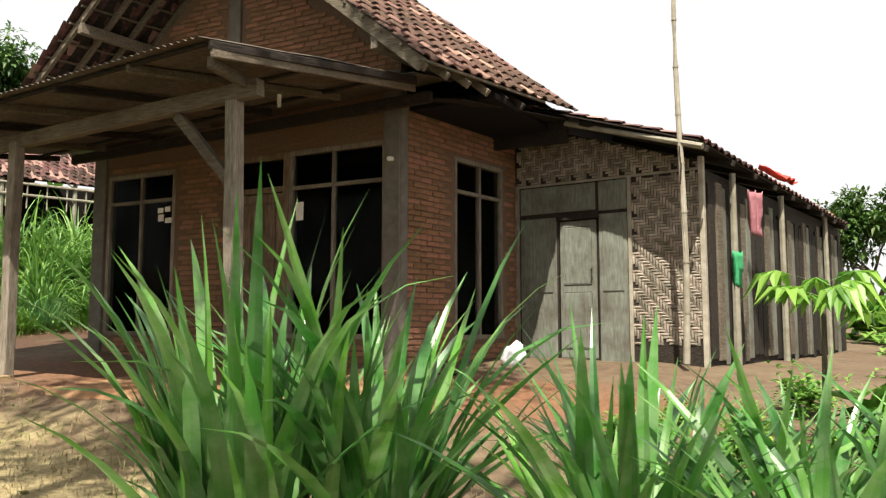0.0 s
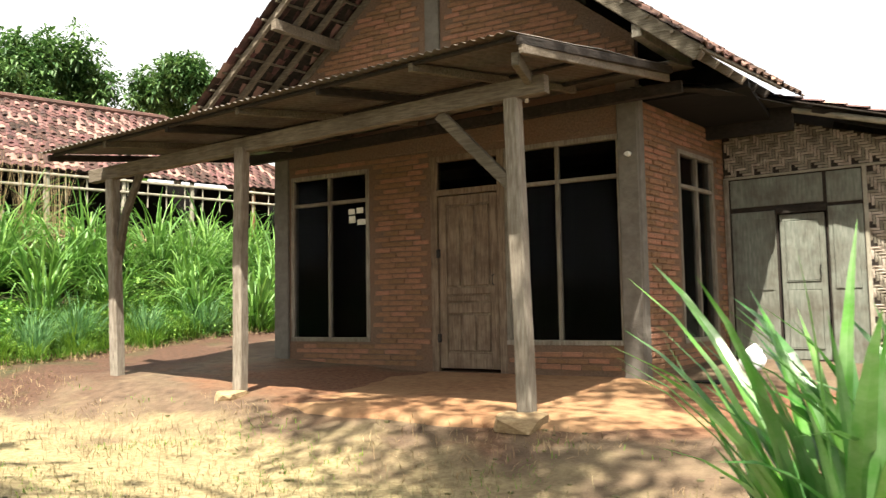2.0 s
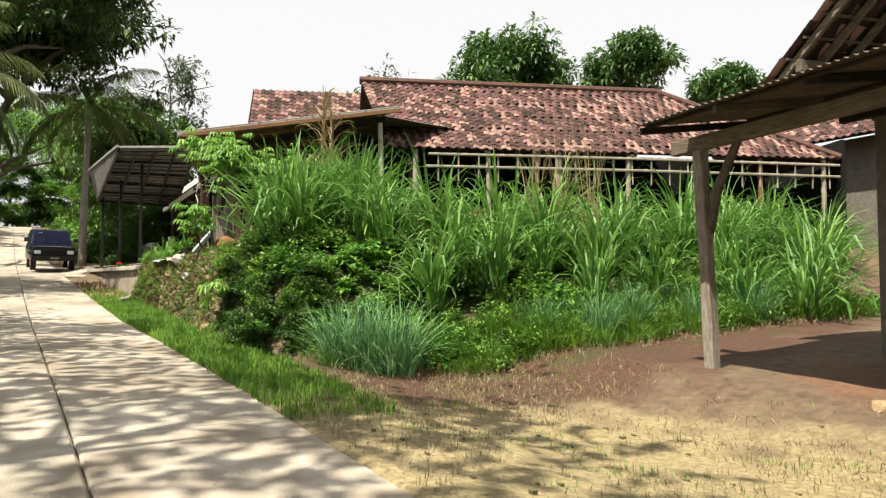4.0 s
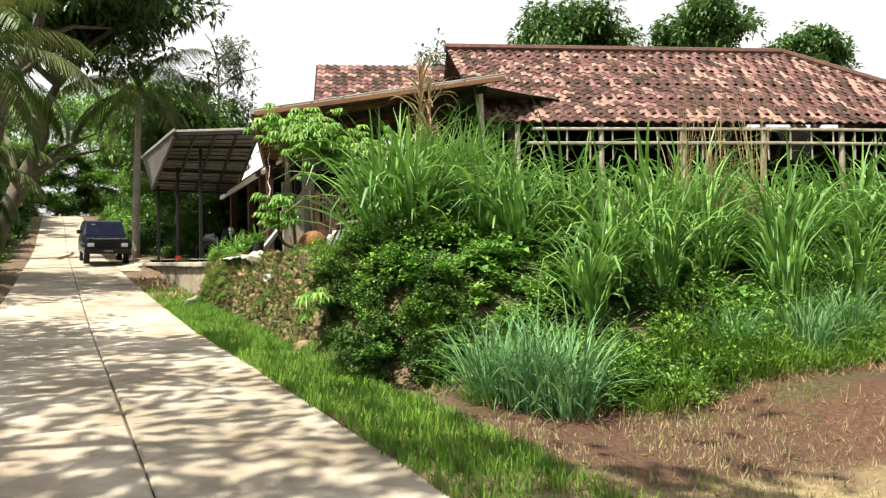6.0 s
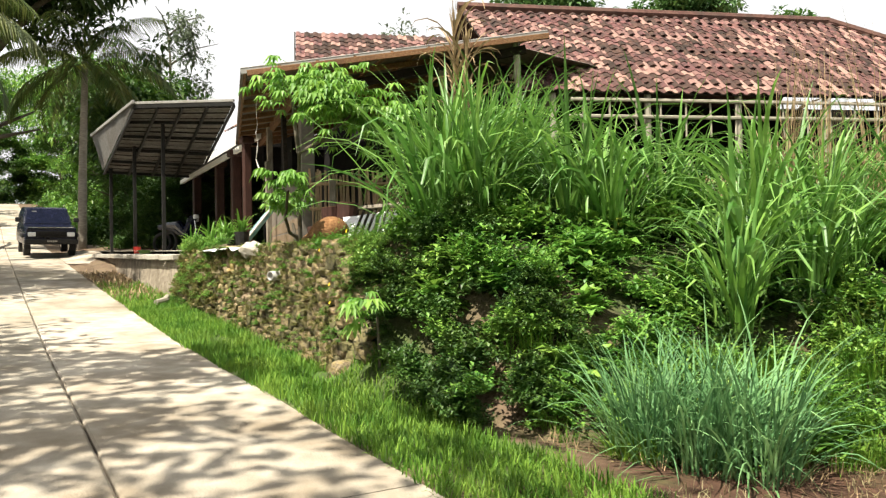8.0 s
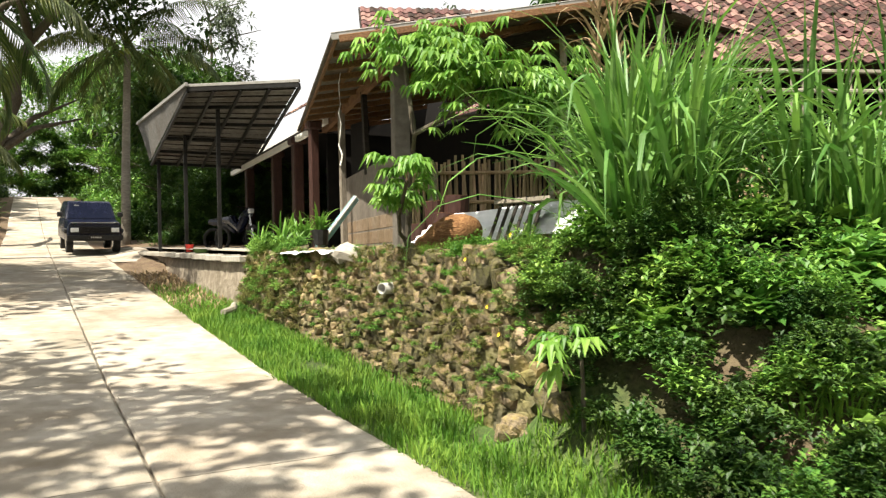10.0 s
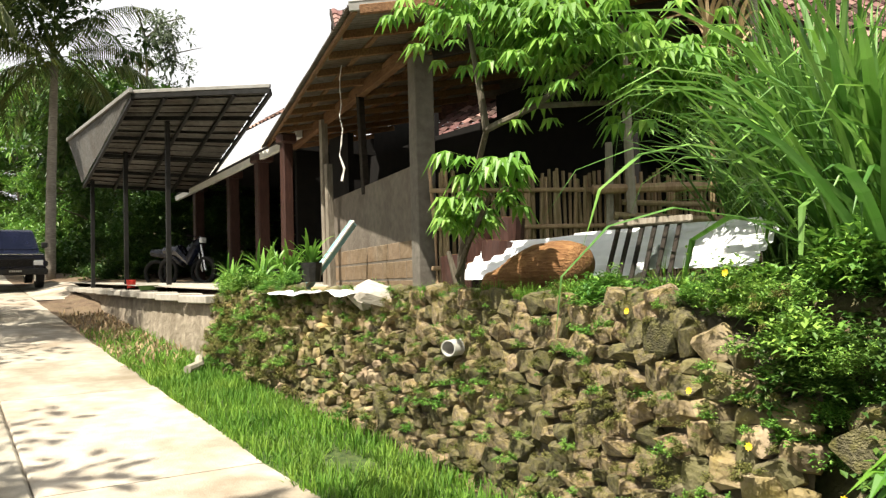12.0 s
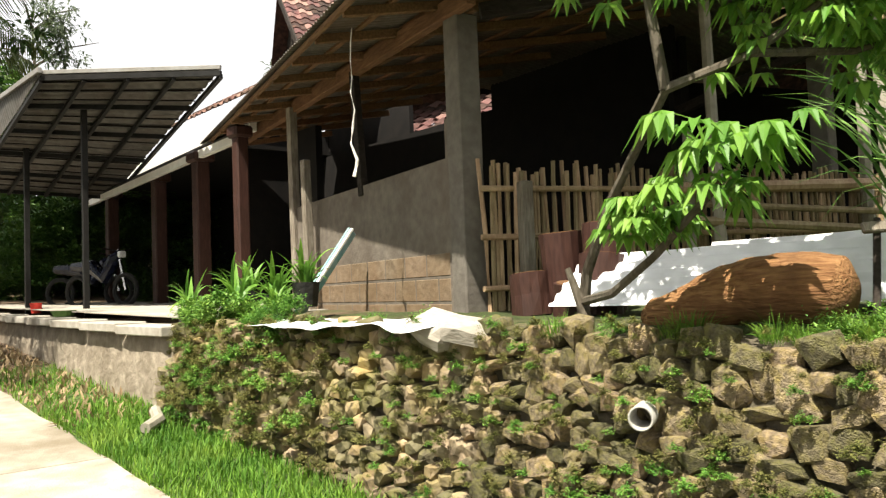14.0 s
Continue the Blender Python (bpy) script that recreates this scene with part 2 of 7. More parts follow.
CASSAVA = surf("cassava_leaf", (0.076, 0.205, 0.022), (0.155, 0.328, 0.044), (0.230, 0.360, 0.072), grain=2.5, spread=2, amount=0.5, bump=0, rough=0.45, rand=0.3, island=True, leaf=0.4, spec=0.4)
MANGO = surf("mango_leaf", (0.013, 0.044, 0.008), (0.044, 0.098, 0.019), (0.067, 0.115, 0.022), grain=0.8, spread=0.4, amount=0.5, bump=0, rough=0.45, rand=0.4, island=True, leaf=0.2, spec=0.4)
# paler copy of the mango leaf, with distance haze mixed into the colour
FARCROWN = surf("hazed_mango_leaf", (0.030, 0.085, 0.020), (0.085, 0.180, 0.045), (0.13, 0.21, 0.06), grain=0.8, spread=0.4, amount=0.5, bump=0, rough=0.5, rand=0.4, island=True, leaf=0.25, spec=0.4)
PALM = surf("palm_leaflet", (0.028, 0.061, 0.011), (0.079, 0.130, 0.029), (0.190, 0.144, 0.052), grain=0.8, spread=0.5, amount=0.4, bump=0, rough=0.5, rand=0.35, island=True, leaf=0.25)
WILLOW = surf("pale_tree_leaf", (0.072, 0.102, 0.060), (0.144, 0.180, 0.114), grain=1, bump=0, rough=0.6, rand=0.3, island=True, leaf=0.35)
FLOWER = surf("yellow_petal", (0.700, 0.480, 0.020), (0.850, 0.620, 0.040), grain=10, bump=0, rand=0.1, island=True)


# ---- mesh helpers ----
def box(bm, x0, x1, y0, y1, z0, z1, bevel=0.0):
    m = Matrix.LocRotScale(((x0 + x1) / 2, (y0 + y1) / 2, (z0 + z1) / 2), None, (abs(x1 - x0), abs(y1 - y0), abs(z1 - z0)))
    vs = bmesh.ops.create_cube(bm, size=1, matrix=m)["verts"]
    if bevel:
        bmesh.ops.bevel(bm, geom=list({e for v in vs for e in v.link_edges}), offset=bevel, segments=1, affect="EDGES")
    return bm


def beam(bm, a, b, w, h, bevel=0.006):
    """A timber from a to b, w wide and h high."""
    a, b = Vector(a), Vector(b)
    d = b - a
    q = d.to_track_quat("X", "Z").to_matrix().to_4x4()
    m = Matrix.Translation((a + b) / 2) @ q @ Matrix.Diagonal((d.length, w, h, 1))
    vs = bmesh.ops.create_cube(bm, size=1, matrix=m)["verts"]
    if bevel:
        bmesh.ops.bevel(bm, geom=list({e for v in vs for e in v.link_edges}), offset=bevel, segments=1, affect="EDGES")
    return bm


def rod(bm, pts, radii, sides=7, wobble=0.0, caps=True):
    """A round stem through the points."""
    pts = [Vector(p) for p in pts]
    if not isinstance(radii, (list, tuple)):
        radii = [radii] * len(pts)
    rings = []
    for i, p in enumerate(pts):
        d = (pts[min(i + 1, len(pts) - 1)] - pts[max(i - 1, 0)]).normalized()
        q = d.to_track_quat("Z", "Y")
        ring = []
        for k in range(sides):
            a = 2 * math.pi * k / sides
            r = radii[i] * (1 + wobble * (random.random() - 0.5))
            ring.append(bm.verts.new(p + q @ Vector((r * math.cos(a), r * math.sin(a), 0))))
        rings.append(ring)
    for r0, r1 in zip(rings, rings[1:]):
        for k in range(sides):
            bm.faces.new((r0[k], r0[(k + 1) % sides], r1[(k + 1) % sides], r1[k]))
    if caps:
        bm.faces.new(rings[0][::-1])
        bm.faces.new(rings[-1])
    return bm


def part(name, bm, material, parent=None, label="", smooth=False):
    me = bpy.data.meshes.new(name)
    bmesh.ops.recalc_face_normals(bm, faces=bm.faces)
    bm.to_mesh(me)
    bm.free()
    me.materials.append(material)
    if smooth:
        me.shade_smooth()
    ob = new(name, me)
    if parent:
        ob.parent = parent
    return tagged(ob, label)


def raw(name, V, F, material, parent=None, label="", smooth=False):
    me = bpy.data.meshes.new(name)
    me.from_pydata(V, [], F)
    me.materials.append(material)
    if smooth:
        me.shade_smooth()
    ob = new(name, me)
    if parent:
        ob.parent = parent
    return tagged(ob, label)


def piece(name, me, m, parent):
    """One more object on a mesh that alike pieces share."""
    ob = new(name, me)
    ob.parent = parent
    ob.matrix_basis = m
    return ob


def thing(name, m, label, category, group="", kind=""):
    ob = new(name)
    ob.empty_display_size = 0.2
    ob.matrix_basis = m
    return tagged(ob, label, category, group, kind)


def structure(ob, label, category):
    return tagged(ob, label, category, "", "structure")


def B():
    return bmesh.new()


def smoothstep(a, b, v):
    u = min(1, max(0, (v - a) / (b - a)))
    return u * u * (3 - 2 * u)


# ---- levels of the ground ----
ROAD_X = [-130, -75, -50, -42, -36.5, -30, -25, -18.6, -15, -11.5, -7.3, -4.2, -2, 0, 3, 30]
ROAD_Z = [10.5, 6.5, 3.2, 2.45, 2.08, 1.62, 1.28, 0.88, 0.75, 0.60, 0.38, 0.08, -0.08, -0.32, -0.6, -1.6]
ROAD_R, ROAD_L, JOINT = 0.58, -2.25, -0.82


def road_z(x):
    return float(np.interp(x, ROAD_X, ROAD_Z))


def bank_toe(y):
    return float(np.interp(y, [1.2, 2.2, 3.5, 6, 10, 16], [-14.6, -12.7, -12.0, -11.6, -11.7, -12.2]))


def ground_z(x, y):
    r = road_z(x)
    yard = float(np.interp(x, [-30, -13, -12, -6.4, -2, 4, 20], [0.45, 0.45, 0.40, 0.12, 0.04, -0.25, -0.9]))
    yard += 0.30 * smoothstep(3.7, 5.2, y) + 0.25 * smoothstep(5.2, 9.5, y)
    base = r + (yard - r) * smoothstep(0.8, 3.0, y) if x > -15 else r
    if y < 0.8:
        base = r - 0.05 * smoothstep(-2.3, -3.2, y)
    if y < -3:
        base += 0.10 * min(12, -3 - y)
    if x < bank_toe(max(y, 1.2)) and y > 0.9:
        high = 2.02 + 0.02 * (y - 2) + max(0, (-29 - x) * 0.045)
        if x > -15.4:
            up = smoothstep(0, 1, (bank_toe(y) - x) / max(0.4, min(3.4, bank_toe(y) + 15.4)))
            if y < 2.4:
                up = up * smoothstep(1.0, 2.4, y)
        elif x > -24:
            up = smoothstep(1.62, 1.85, y)
        else:
            up = smoothstep(1.62, 1.85, y) if x > -31 else smoothstep(0.9, 2.5, y)
        base = base + (max(high, base) - base) * up
    if y > 14:
        base += 0.03 * (y - 14)
    return base


def ground_n(x, y):
    return ground_z(x, y) + 0.025 * noise.noise((x * 1.3, y * 1.3, 0)) + 0.012 * noise.noise((x * 5, y * 5, 3))


# ---- ground and road ----
def ground_material():
    m = surf("yard_soil", (0.065, 0.042, 0.027), (0.136, 0.092, 0.058), (0.150, 0.116, 0.068), grain=9, spread=1.4, amount=0.6, bump=0.7, relief=40)
    nt = m.node_tree
    N, L = nt.nodes, nt.links
    b = N["Principled BSDF"]
    old = b.inputs["Base Color"].links[0].from_socket
    co = N.new("ShaderNodeTexCoord")
    last = old
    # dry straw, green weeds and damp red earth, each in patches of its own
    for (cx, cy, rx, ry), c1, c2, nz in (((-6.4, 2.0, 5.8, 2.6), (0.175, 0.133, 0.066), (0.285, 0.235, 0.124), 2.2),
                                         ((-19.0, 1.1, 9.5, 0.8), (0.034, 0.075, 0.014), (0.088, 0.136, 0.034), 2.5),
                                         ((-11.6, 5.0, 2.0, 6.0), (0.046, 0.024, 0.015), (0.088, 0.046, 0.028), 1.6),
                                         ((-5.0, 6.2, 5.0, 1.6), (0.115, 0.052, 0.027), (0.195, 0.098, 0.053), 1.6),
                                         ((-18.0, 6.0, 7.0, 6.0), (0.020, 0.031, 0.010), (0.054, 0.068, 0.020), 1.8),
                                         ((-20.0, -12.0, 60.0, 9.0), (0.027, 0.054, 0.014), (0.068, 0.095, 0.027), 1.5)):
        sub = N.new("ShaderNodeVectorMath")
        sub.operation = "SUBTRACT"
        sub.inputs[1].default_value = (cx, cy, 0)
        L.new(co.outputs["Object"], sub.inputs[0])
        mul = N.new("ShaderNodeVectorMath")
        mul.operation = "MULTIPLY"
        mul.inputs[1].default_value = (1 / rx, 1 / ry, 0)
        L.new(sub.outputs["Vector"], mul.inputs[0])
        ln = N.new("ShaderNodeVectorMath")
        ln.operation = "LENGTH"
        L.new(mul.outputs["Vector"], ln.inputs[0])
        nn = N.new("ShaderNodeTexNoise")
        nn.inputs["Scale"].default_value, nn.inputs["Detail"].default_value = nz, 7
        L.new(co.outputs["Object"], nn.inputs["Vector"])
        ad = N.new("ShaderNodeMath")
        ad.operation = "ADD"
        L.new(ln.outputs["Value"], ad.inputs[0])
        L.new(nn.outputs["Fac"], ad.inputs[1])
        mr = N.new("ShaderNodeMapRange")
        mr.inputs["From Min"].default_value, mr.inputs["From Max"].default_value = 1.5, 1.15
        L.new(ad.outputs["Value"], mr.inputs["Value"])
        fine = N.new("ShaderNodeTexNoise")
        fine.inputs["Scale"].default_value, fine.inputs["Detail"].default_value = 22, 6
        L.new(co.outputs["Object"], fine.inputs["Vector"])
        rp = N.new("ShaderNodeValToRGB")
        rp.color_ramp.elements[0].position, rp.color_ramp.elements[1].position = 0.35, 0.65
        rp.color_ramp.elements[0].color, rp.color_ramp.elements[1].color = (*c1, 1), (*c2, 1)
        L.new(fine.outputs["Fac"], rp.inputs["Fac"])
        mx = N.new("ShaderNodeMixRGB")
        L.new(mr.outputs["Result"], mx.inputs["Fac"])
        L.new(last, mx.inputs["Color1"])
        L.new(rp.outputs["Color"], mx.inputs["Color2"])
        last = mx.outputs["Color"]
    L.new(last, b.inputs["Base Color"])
    return m


def build_ground():
    xs = sorted({*np.arange(-34, 6.01, 0.22).round(2), *np.arange(-140, -34, 3.0), *np.arange(7, 140, 6.0), -1500, -500, -250, 300, 900})
    ys = sorted({*np.arange(-4, 15.01, 0.22).round(2), *np.arange(-60, -4, 3.0), *np.arange(16, 120, 5.0), -1200, -400, -150, 250, 600, 1500})
    V = [(x, y, ground_n(x, y) - (0.09 if ROAD_L - 0.1 < y < ROAD_R - 0.03 else 0)) for y in ys for x in xs]
    w = len(xs)
    F = [(j * w + i, j * w + i + 1, (j + 1) * w + i + 1, (j + 1) * w + i) for j in range(len(ys) - 1) for i in range(w - 1)]
    g = raw("ground", V, F, ground_material(), smooth=True)
    return structure(g, "red-brown earth yard with patches of dry straw grass", "ground")


GROUND = build_ground()
road = structure(thing("road", Matrix(), "pale concrete slab village road rising uphill", "road"), "", "")
x = 9.0
while x > -100:
    step = 3.1 if x > -45 else 9.0
    for y0, y1 in ((JOINT + 0.005, ROAD_R), (ROAD_L, JOINT - 0.005)):
        n = 5
        bm = B()
        rows = []
        for i in range(n + 1):
            xx = x - 0.006 - (step - 0.012) * i / n
            e = (0.05 * noise.noise((xx * 2.0, 5, 0)) + 0.03 * noise.noise((xx * 7.0, 9, 0)))
            a, c = (y0, y1 + e) if y1 == ROAD_R else (y0 + e, y1)
            dz = 0.01 * noise.noise((xx, y0, 4))
            z = road_z(xx) + dz
            rows.append([bm.verts.new((xx, a, z - 0.14)), bm.verts.new((xx, a, z - 0.012)), bm.verts.new((xx, a + 0.015, z)),
                         bm.verts.new((xx, c - 0.02, z)), bm.verts.new((xx, c, z - 0.02)), bm.verts.new((xx, c, z - 0.14))])
        for r0, r1 in zip(rows, rows[1:]):
            for k in range(5):
                bm.faces.new((r0[k], r0[k + 1], r1[k + 1], r1[k]))
        bm.faces.new(rows[0])
        bm.faces.new(rows[-1][::-1])
        part("concrete_slab", bm, CONCRETE, road)
    x -= step


# ---- walls on any line, with openings ----
def line_pose(a, b, z=0.0):
    """Local x runs from a to b, local y to its left."""
    return pose(a[0], a[1], z, 0, 0, math.degrees(math.atan2(b[1] - a[1], b[0] - a[0])))


def wall_boxes(bm, length, z0, z1, t, holes):
    """A wall from 0 to length, front face at y = 0, holes (s0, s1, z0, z1) cut through."""
    cuts = sorted({0.0, length, *[h[0] for h in holes], *[h[1] for h in holes]})
    for s0, s1 in zip(cuts, cuts[1:]):
        inside = sorted((h[2], h[3]) for h in holes if h[0] <= s0 + 1e-6 and h[1] >= s1 - 1e-6)
        z = z0
        for a, c in inside:
            if a - z > 0.01:
                box(bm, s0, s1, 0, t, z, a)
            z = c
        if z1 - z > 0.01:
            box(bm, s0, s1, 0, t, z, z1)


def brick_mesh(k):
    rnd = random.Random(k)
    bm = B()
    box(bm, -0.5, 0.5, -0.5, 0.5, -0.5, 0.5)
    for v in bm.verts:
        v.co += Vector((rnd.uniform(-0.03, 0.03), 0, rnd.uniform(-0.09, 0.09)))
    bmesh.ops.bevel(bm, geom=bm.edges[:], offset=0.06, segments=1, affect="EDGES")
    me = bpy.data.meshes.new("brick")
    bm.to_mesh(me)
    bm.free()
    me.materials.append(BRICK)
    return me


BRICKS = [brick_mesh(k) for k in range(5)]


def lay_bricks(parent, s0, s1, z0, z1, ok, front=0.0, limit=300):
    """Courses of bricks standing proud of the wall's mortar; ok(s0, s1, z) says where one fits."""
    n, row, z = 0, 0, z0
    V, F = [], []
    while z + 0.05 < z1:
        s = s0 + (0.0 if row % 2 else -0.115)
        while s < s1:
            w = 0.215 + random.uniform(-0.012, 0.012)
            a, c = max(s, s0), min(s + w, s1)
            if c - a > 0.06 and ok(a, c, z + 0.025):
                d = 0.05
                m = Matrix.LocRotScale(((a + c) / 2, front + d / 2 - random.uniform(0.008, 0.02), z + 0.027 + random.uniform(-0.004, 0.004)),
                                       Euler((0, random.uniform(-0.012, 0.012), random.uniform(-0.01, 0.01))), (c - a, d, 0.052))
                me = random.choice(BRICKS)
                if n < limit:
                    piece("brick", me, m, parent)
                else:
                    o = len(V)
                    V += [tuple(m @ v.co) for v in me.vertices]
                    F += [tuple(o + i for i in p.vertices) for p in me.polygons]
                n += 1
            s += w + 0.014
        z += 0.066
        row += 1
    if V:
        tagged(raw("upper_bricks", V, F, BRICKM, parent), "", "", "", "stuff")


def window(parent_pose, s0, s1, z0, z1, mull, trans, label):
    """Timber lights: outer members, one mullion, one transom, four panes."""
    w = structure(thing("window_1", parent_pose, label, "window"), "", "")
    f = 0.055
    for a, c, e, g, nm in ((s0, s1, z0, z0 + f, "window_sill"), (s0, s1, z1 - f, z1, "head"), (s0, s0 + f, z0 + f, z1 - f, "stile"), (s1 - f, s1, z0 + f, z1 - f, "stile")):
        part(nm, box(B(), a, c, -0.02 if nm == "window_sill" else -0.008, 0.09, e, g, 0.004), WOOD, w)
    part("mullion", box(B(), mull - 0.022, mull + 0.022, 0.0, 0.07, z0 + f, z1 - f, 0.004), WOOD, w)
    for a, c in ((s0 + f, mull - 0.022), (mull + 0.022, s1 - f)):
        part("transom", box(B(), a, c, -0.003, 0.07, trans - 0.022, trans + 0.022, 0.004), WOOD, w)
        for e, g in ((z0 + f, trans - 0.022), (trans + 0.022, z1 - f)):
            part("pane", box(B(), a, c, 0.038, 0.043, e, g), GLASS, w)
    return w


# ---- brick house ----
FA, FB = (-9.26, 7.23), (-4.29, 7.23)
FP = line_pose(FA, FB)
F0 = -9.26
front_holes = [(0.26, 1.54, 0.90, 3.08), (2.44, 3.40, 0.56, 3.12), (3.40, 4.79, 0.88, 3.12)]
wall_front = structure(thing("wall_front", FP, "rough red brick front wall with grey plastered corner posts", "wall"), "", "")
bm = B()
wall_boxes(bm, 4.97, 0.30, 3.45, 0.14, front_holes)
part("mortar_core", bm, MORTAR, wall_front)
# gable above
APEX, HIP = (-6.75 - F0, 6.30), 3.45
bm = B()
pts = [(0.0, 3.45), (4.97, 3.45), (4.97, 4.15), (APEX[0], 6.15), (0.0, 4.05)]
lo = [bm.verts.new((s, 0, z)) for s, z in pts]
hi = [bm.verts.new((s, 0.14, z)) for s, z in pts]
bm.faces.new(lo)
bm.faces.new(hi[::-1])
for i in range(5):
    bm.faces.new((lo[i], hi[i], hi[(i + 1) % 5], lo[(i + 1) % 5]))
part("gable", bm, MORTAR, wall_front)
for a, c, z0, z1 in ((-0.01, 0.23, 0.3, 3.9), (4.76, 4.98, 0.3, 3.9), (APEX[0] - 0.10, APEX[0] + 0.10, 3.45, 6.0)):
    part("plastered_post", box(B(), a, c, -0.035, 0.10, z0, z1, 0.01), PLASTER, wall_front)
part("plastered_band", box(B(), 0.23, 4.76, -0.022, 0.1, 3.20, 3.44, 0.01), MORTAR, wall_front)


def clear_front(a, c, z):
    if any(c > h[0] - 0.02 and a < h[1] + 0.02 and h[2] - 0.04 < z < h[3] + 0.04 for h in front_holes):
        return False
    return 0.24 < a and c < 4.76 and z < 3.18


lay_bricks(wall_front, 0.24, 4.76, 0.62, 3.18, clear_front, limit=300)
gable_bricks = structure(thing("gable_brickwork", FP, "red brick infill of the front gable", "wall"), "", "")


def clear_gable(a, c, z):
    if APEX[0] - 0.12 < c and a < APEX[0] + 0.12:
        return False
    top = 4.0 + min(a, c) / APEX[0] * 2.0 if c < APEX[0] else 4.1 + (4.97 - max(a, c)) / (4.97 - APEX[0]) * 1.95
    return z < top - 0.08


lay_bricks(gable_bricks, 0.05, 4.95, 3.86, 5.6, clear_gable, limit=330)

WIN1 = window(FP, 0.26, 1.54, 0.90, 3.08, 0.90, 2.69, "tall weathered timber window with dark panes and pinned notes")
WIN2 = window(FP, 3.42, 4.79, 0.88, 3.12, 4.06, 2.67, "tall weathered timber window with dark panes beside the door")
door = structure(thing("door_1", FP, "closed bare timber panelled door with a light above", "door"), "", "")
for a, c, z0, z1, nm in ((2.44, 2.53, 0.56, 3.12, "jamb"), (3.33, 3.418, 0.56, 3.12, "jamb"), (2.53, 3.33, 3.05, 3.12, "head"), (2.53, 3.33, 2.64, 2.71, "transom")):
    part(nm, box(B(), a, c, -0.012, 0.10, z0, z1, 0.005), DOORWOOD, door)
part("pane", box(B(), 2.53, 3.33, 0.038, 0.043, 2.71, 3.05), GLASS, door)
leaf = part("leaf", box(B(), 2.54, 3.32, 0.03, 0.055, 0.60, 2.63), DOORWOOD, door)
for a, c, z0, z1 in ((2.54, 2.64, 0.60, 2.63), (3.22, 3.32, 0.60, 2.63), (2.64, 3.22, 2.52, 2.63), (2.64, 3.22, 1.24, 1.36), (2.64, 3.22, 1.46, 1.54), (2.64, 3.22, 0.60, 0.78)):
    part("rail", box(B(), a, c, 0.008, 0.03, z0, z1, 0.006), DOORWOOD, leaf)
for i in range(3):
    a = 2.655 + i * 0.19
    for z0, z1 in ((1.56, 2.50), (0.80, 1.22)):
        part("panel", box(B(), a, a + 0.165, 0.014, 0.03, z0, z1, 0.012), DOORWOOD, leaf)
part("panel", box(B(), 2.66, 3.20, 0.016, 0.03, 1.375, 1.445, 0.01), DOORWOOD, leaf)
part("handle", rod(B(), [(3.26, 0.01, 1.56), (3.26, -0.03, 1.57), (3.26, -0.03, 1.67), (3.26, 0.01, 1.68)], 0.008), STEEL, door, "dark iron handle")
for z in (0.9, 1.9):
    part("hinge", box(B(), 2.515, 2.56, -0.016, 0.012, z, z + 0.1, 0.003), STEEL, door)
# notes on the panes
for s, z, w, h in ((1.19, 2.52, 0.10, 0.07), (1.32, 2.53, 0.10, 0.07), (1.20, 2.41, 0.10, 0.09), (1.33, 2.38, 0.13, 0.07), (3.50, 2.28, 0.11, 0.22)):
    n = part("paper_note", box(B(), s, s + w, 0.030, 0.034, z, z + h), PAPER)
    n.matrix_basis = FP
    tagged(n, "white paper note stuck on a dark window pane", "paper", "paper notes on the windows")
# side wall runs back askew
D = Vector((0.187, 0.982))
SA = Vector((-4.29, 7.23))
SB = SA + D * 2.36
SP = line_pose(SA, SB)
side_holes = [(0.98, 2.02, 0.86, 3.08)]
wall_side = structure(thing("wall_side", SP, "rough red brick side wall with orange clay stains", "wall"), "", "")
bm = B()
wall_boxes(bm, 6.6, 0.30, 3.62, 0.14, side_holes)
part("mortar_core", bm, MORTAR, wall_side)
part("plastered_post", box(B(), -0.02, 0.10, -0.03, 0.1, 0.3, 3.62, 0.01), PLASTER, wall_side)
lay_bricks(wall_side, 0.11, 2.36, 0.62, 3.5, lambda a, c, z: not (c > 0.96 and a < 2.04 and 0.83 < z < 3.12), limit=300)
WIN3 = window(SP, 0.98, 2.02, 0.86, 3.08, 1.52, 2.66, "narrow timber side window with dark panes")
# closed room behind the fronts, its faces coloured near-black to read as unlit
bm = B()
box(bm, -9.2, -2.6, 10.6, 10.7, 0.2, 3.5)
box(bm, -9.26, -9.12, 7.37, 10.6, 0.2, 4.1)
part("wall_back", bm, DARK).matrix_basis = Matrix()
structure(bpy.data.objects["wall_back"], "plain inner walls of the brick house, near-black for shade", "wall")
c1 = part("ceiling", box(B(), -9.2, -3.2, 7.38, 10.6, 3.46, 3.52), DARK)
structure(c1, "ceiling of the brick house, near-black for shade", "ceiling")
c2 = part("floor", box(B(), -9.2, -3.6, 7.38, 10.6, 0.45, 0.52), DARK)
structure(c2, "earth floor inside the brick house, near-black for shade", "floor")


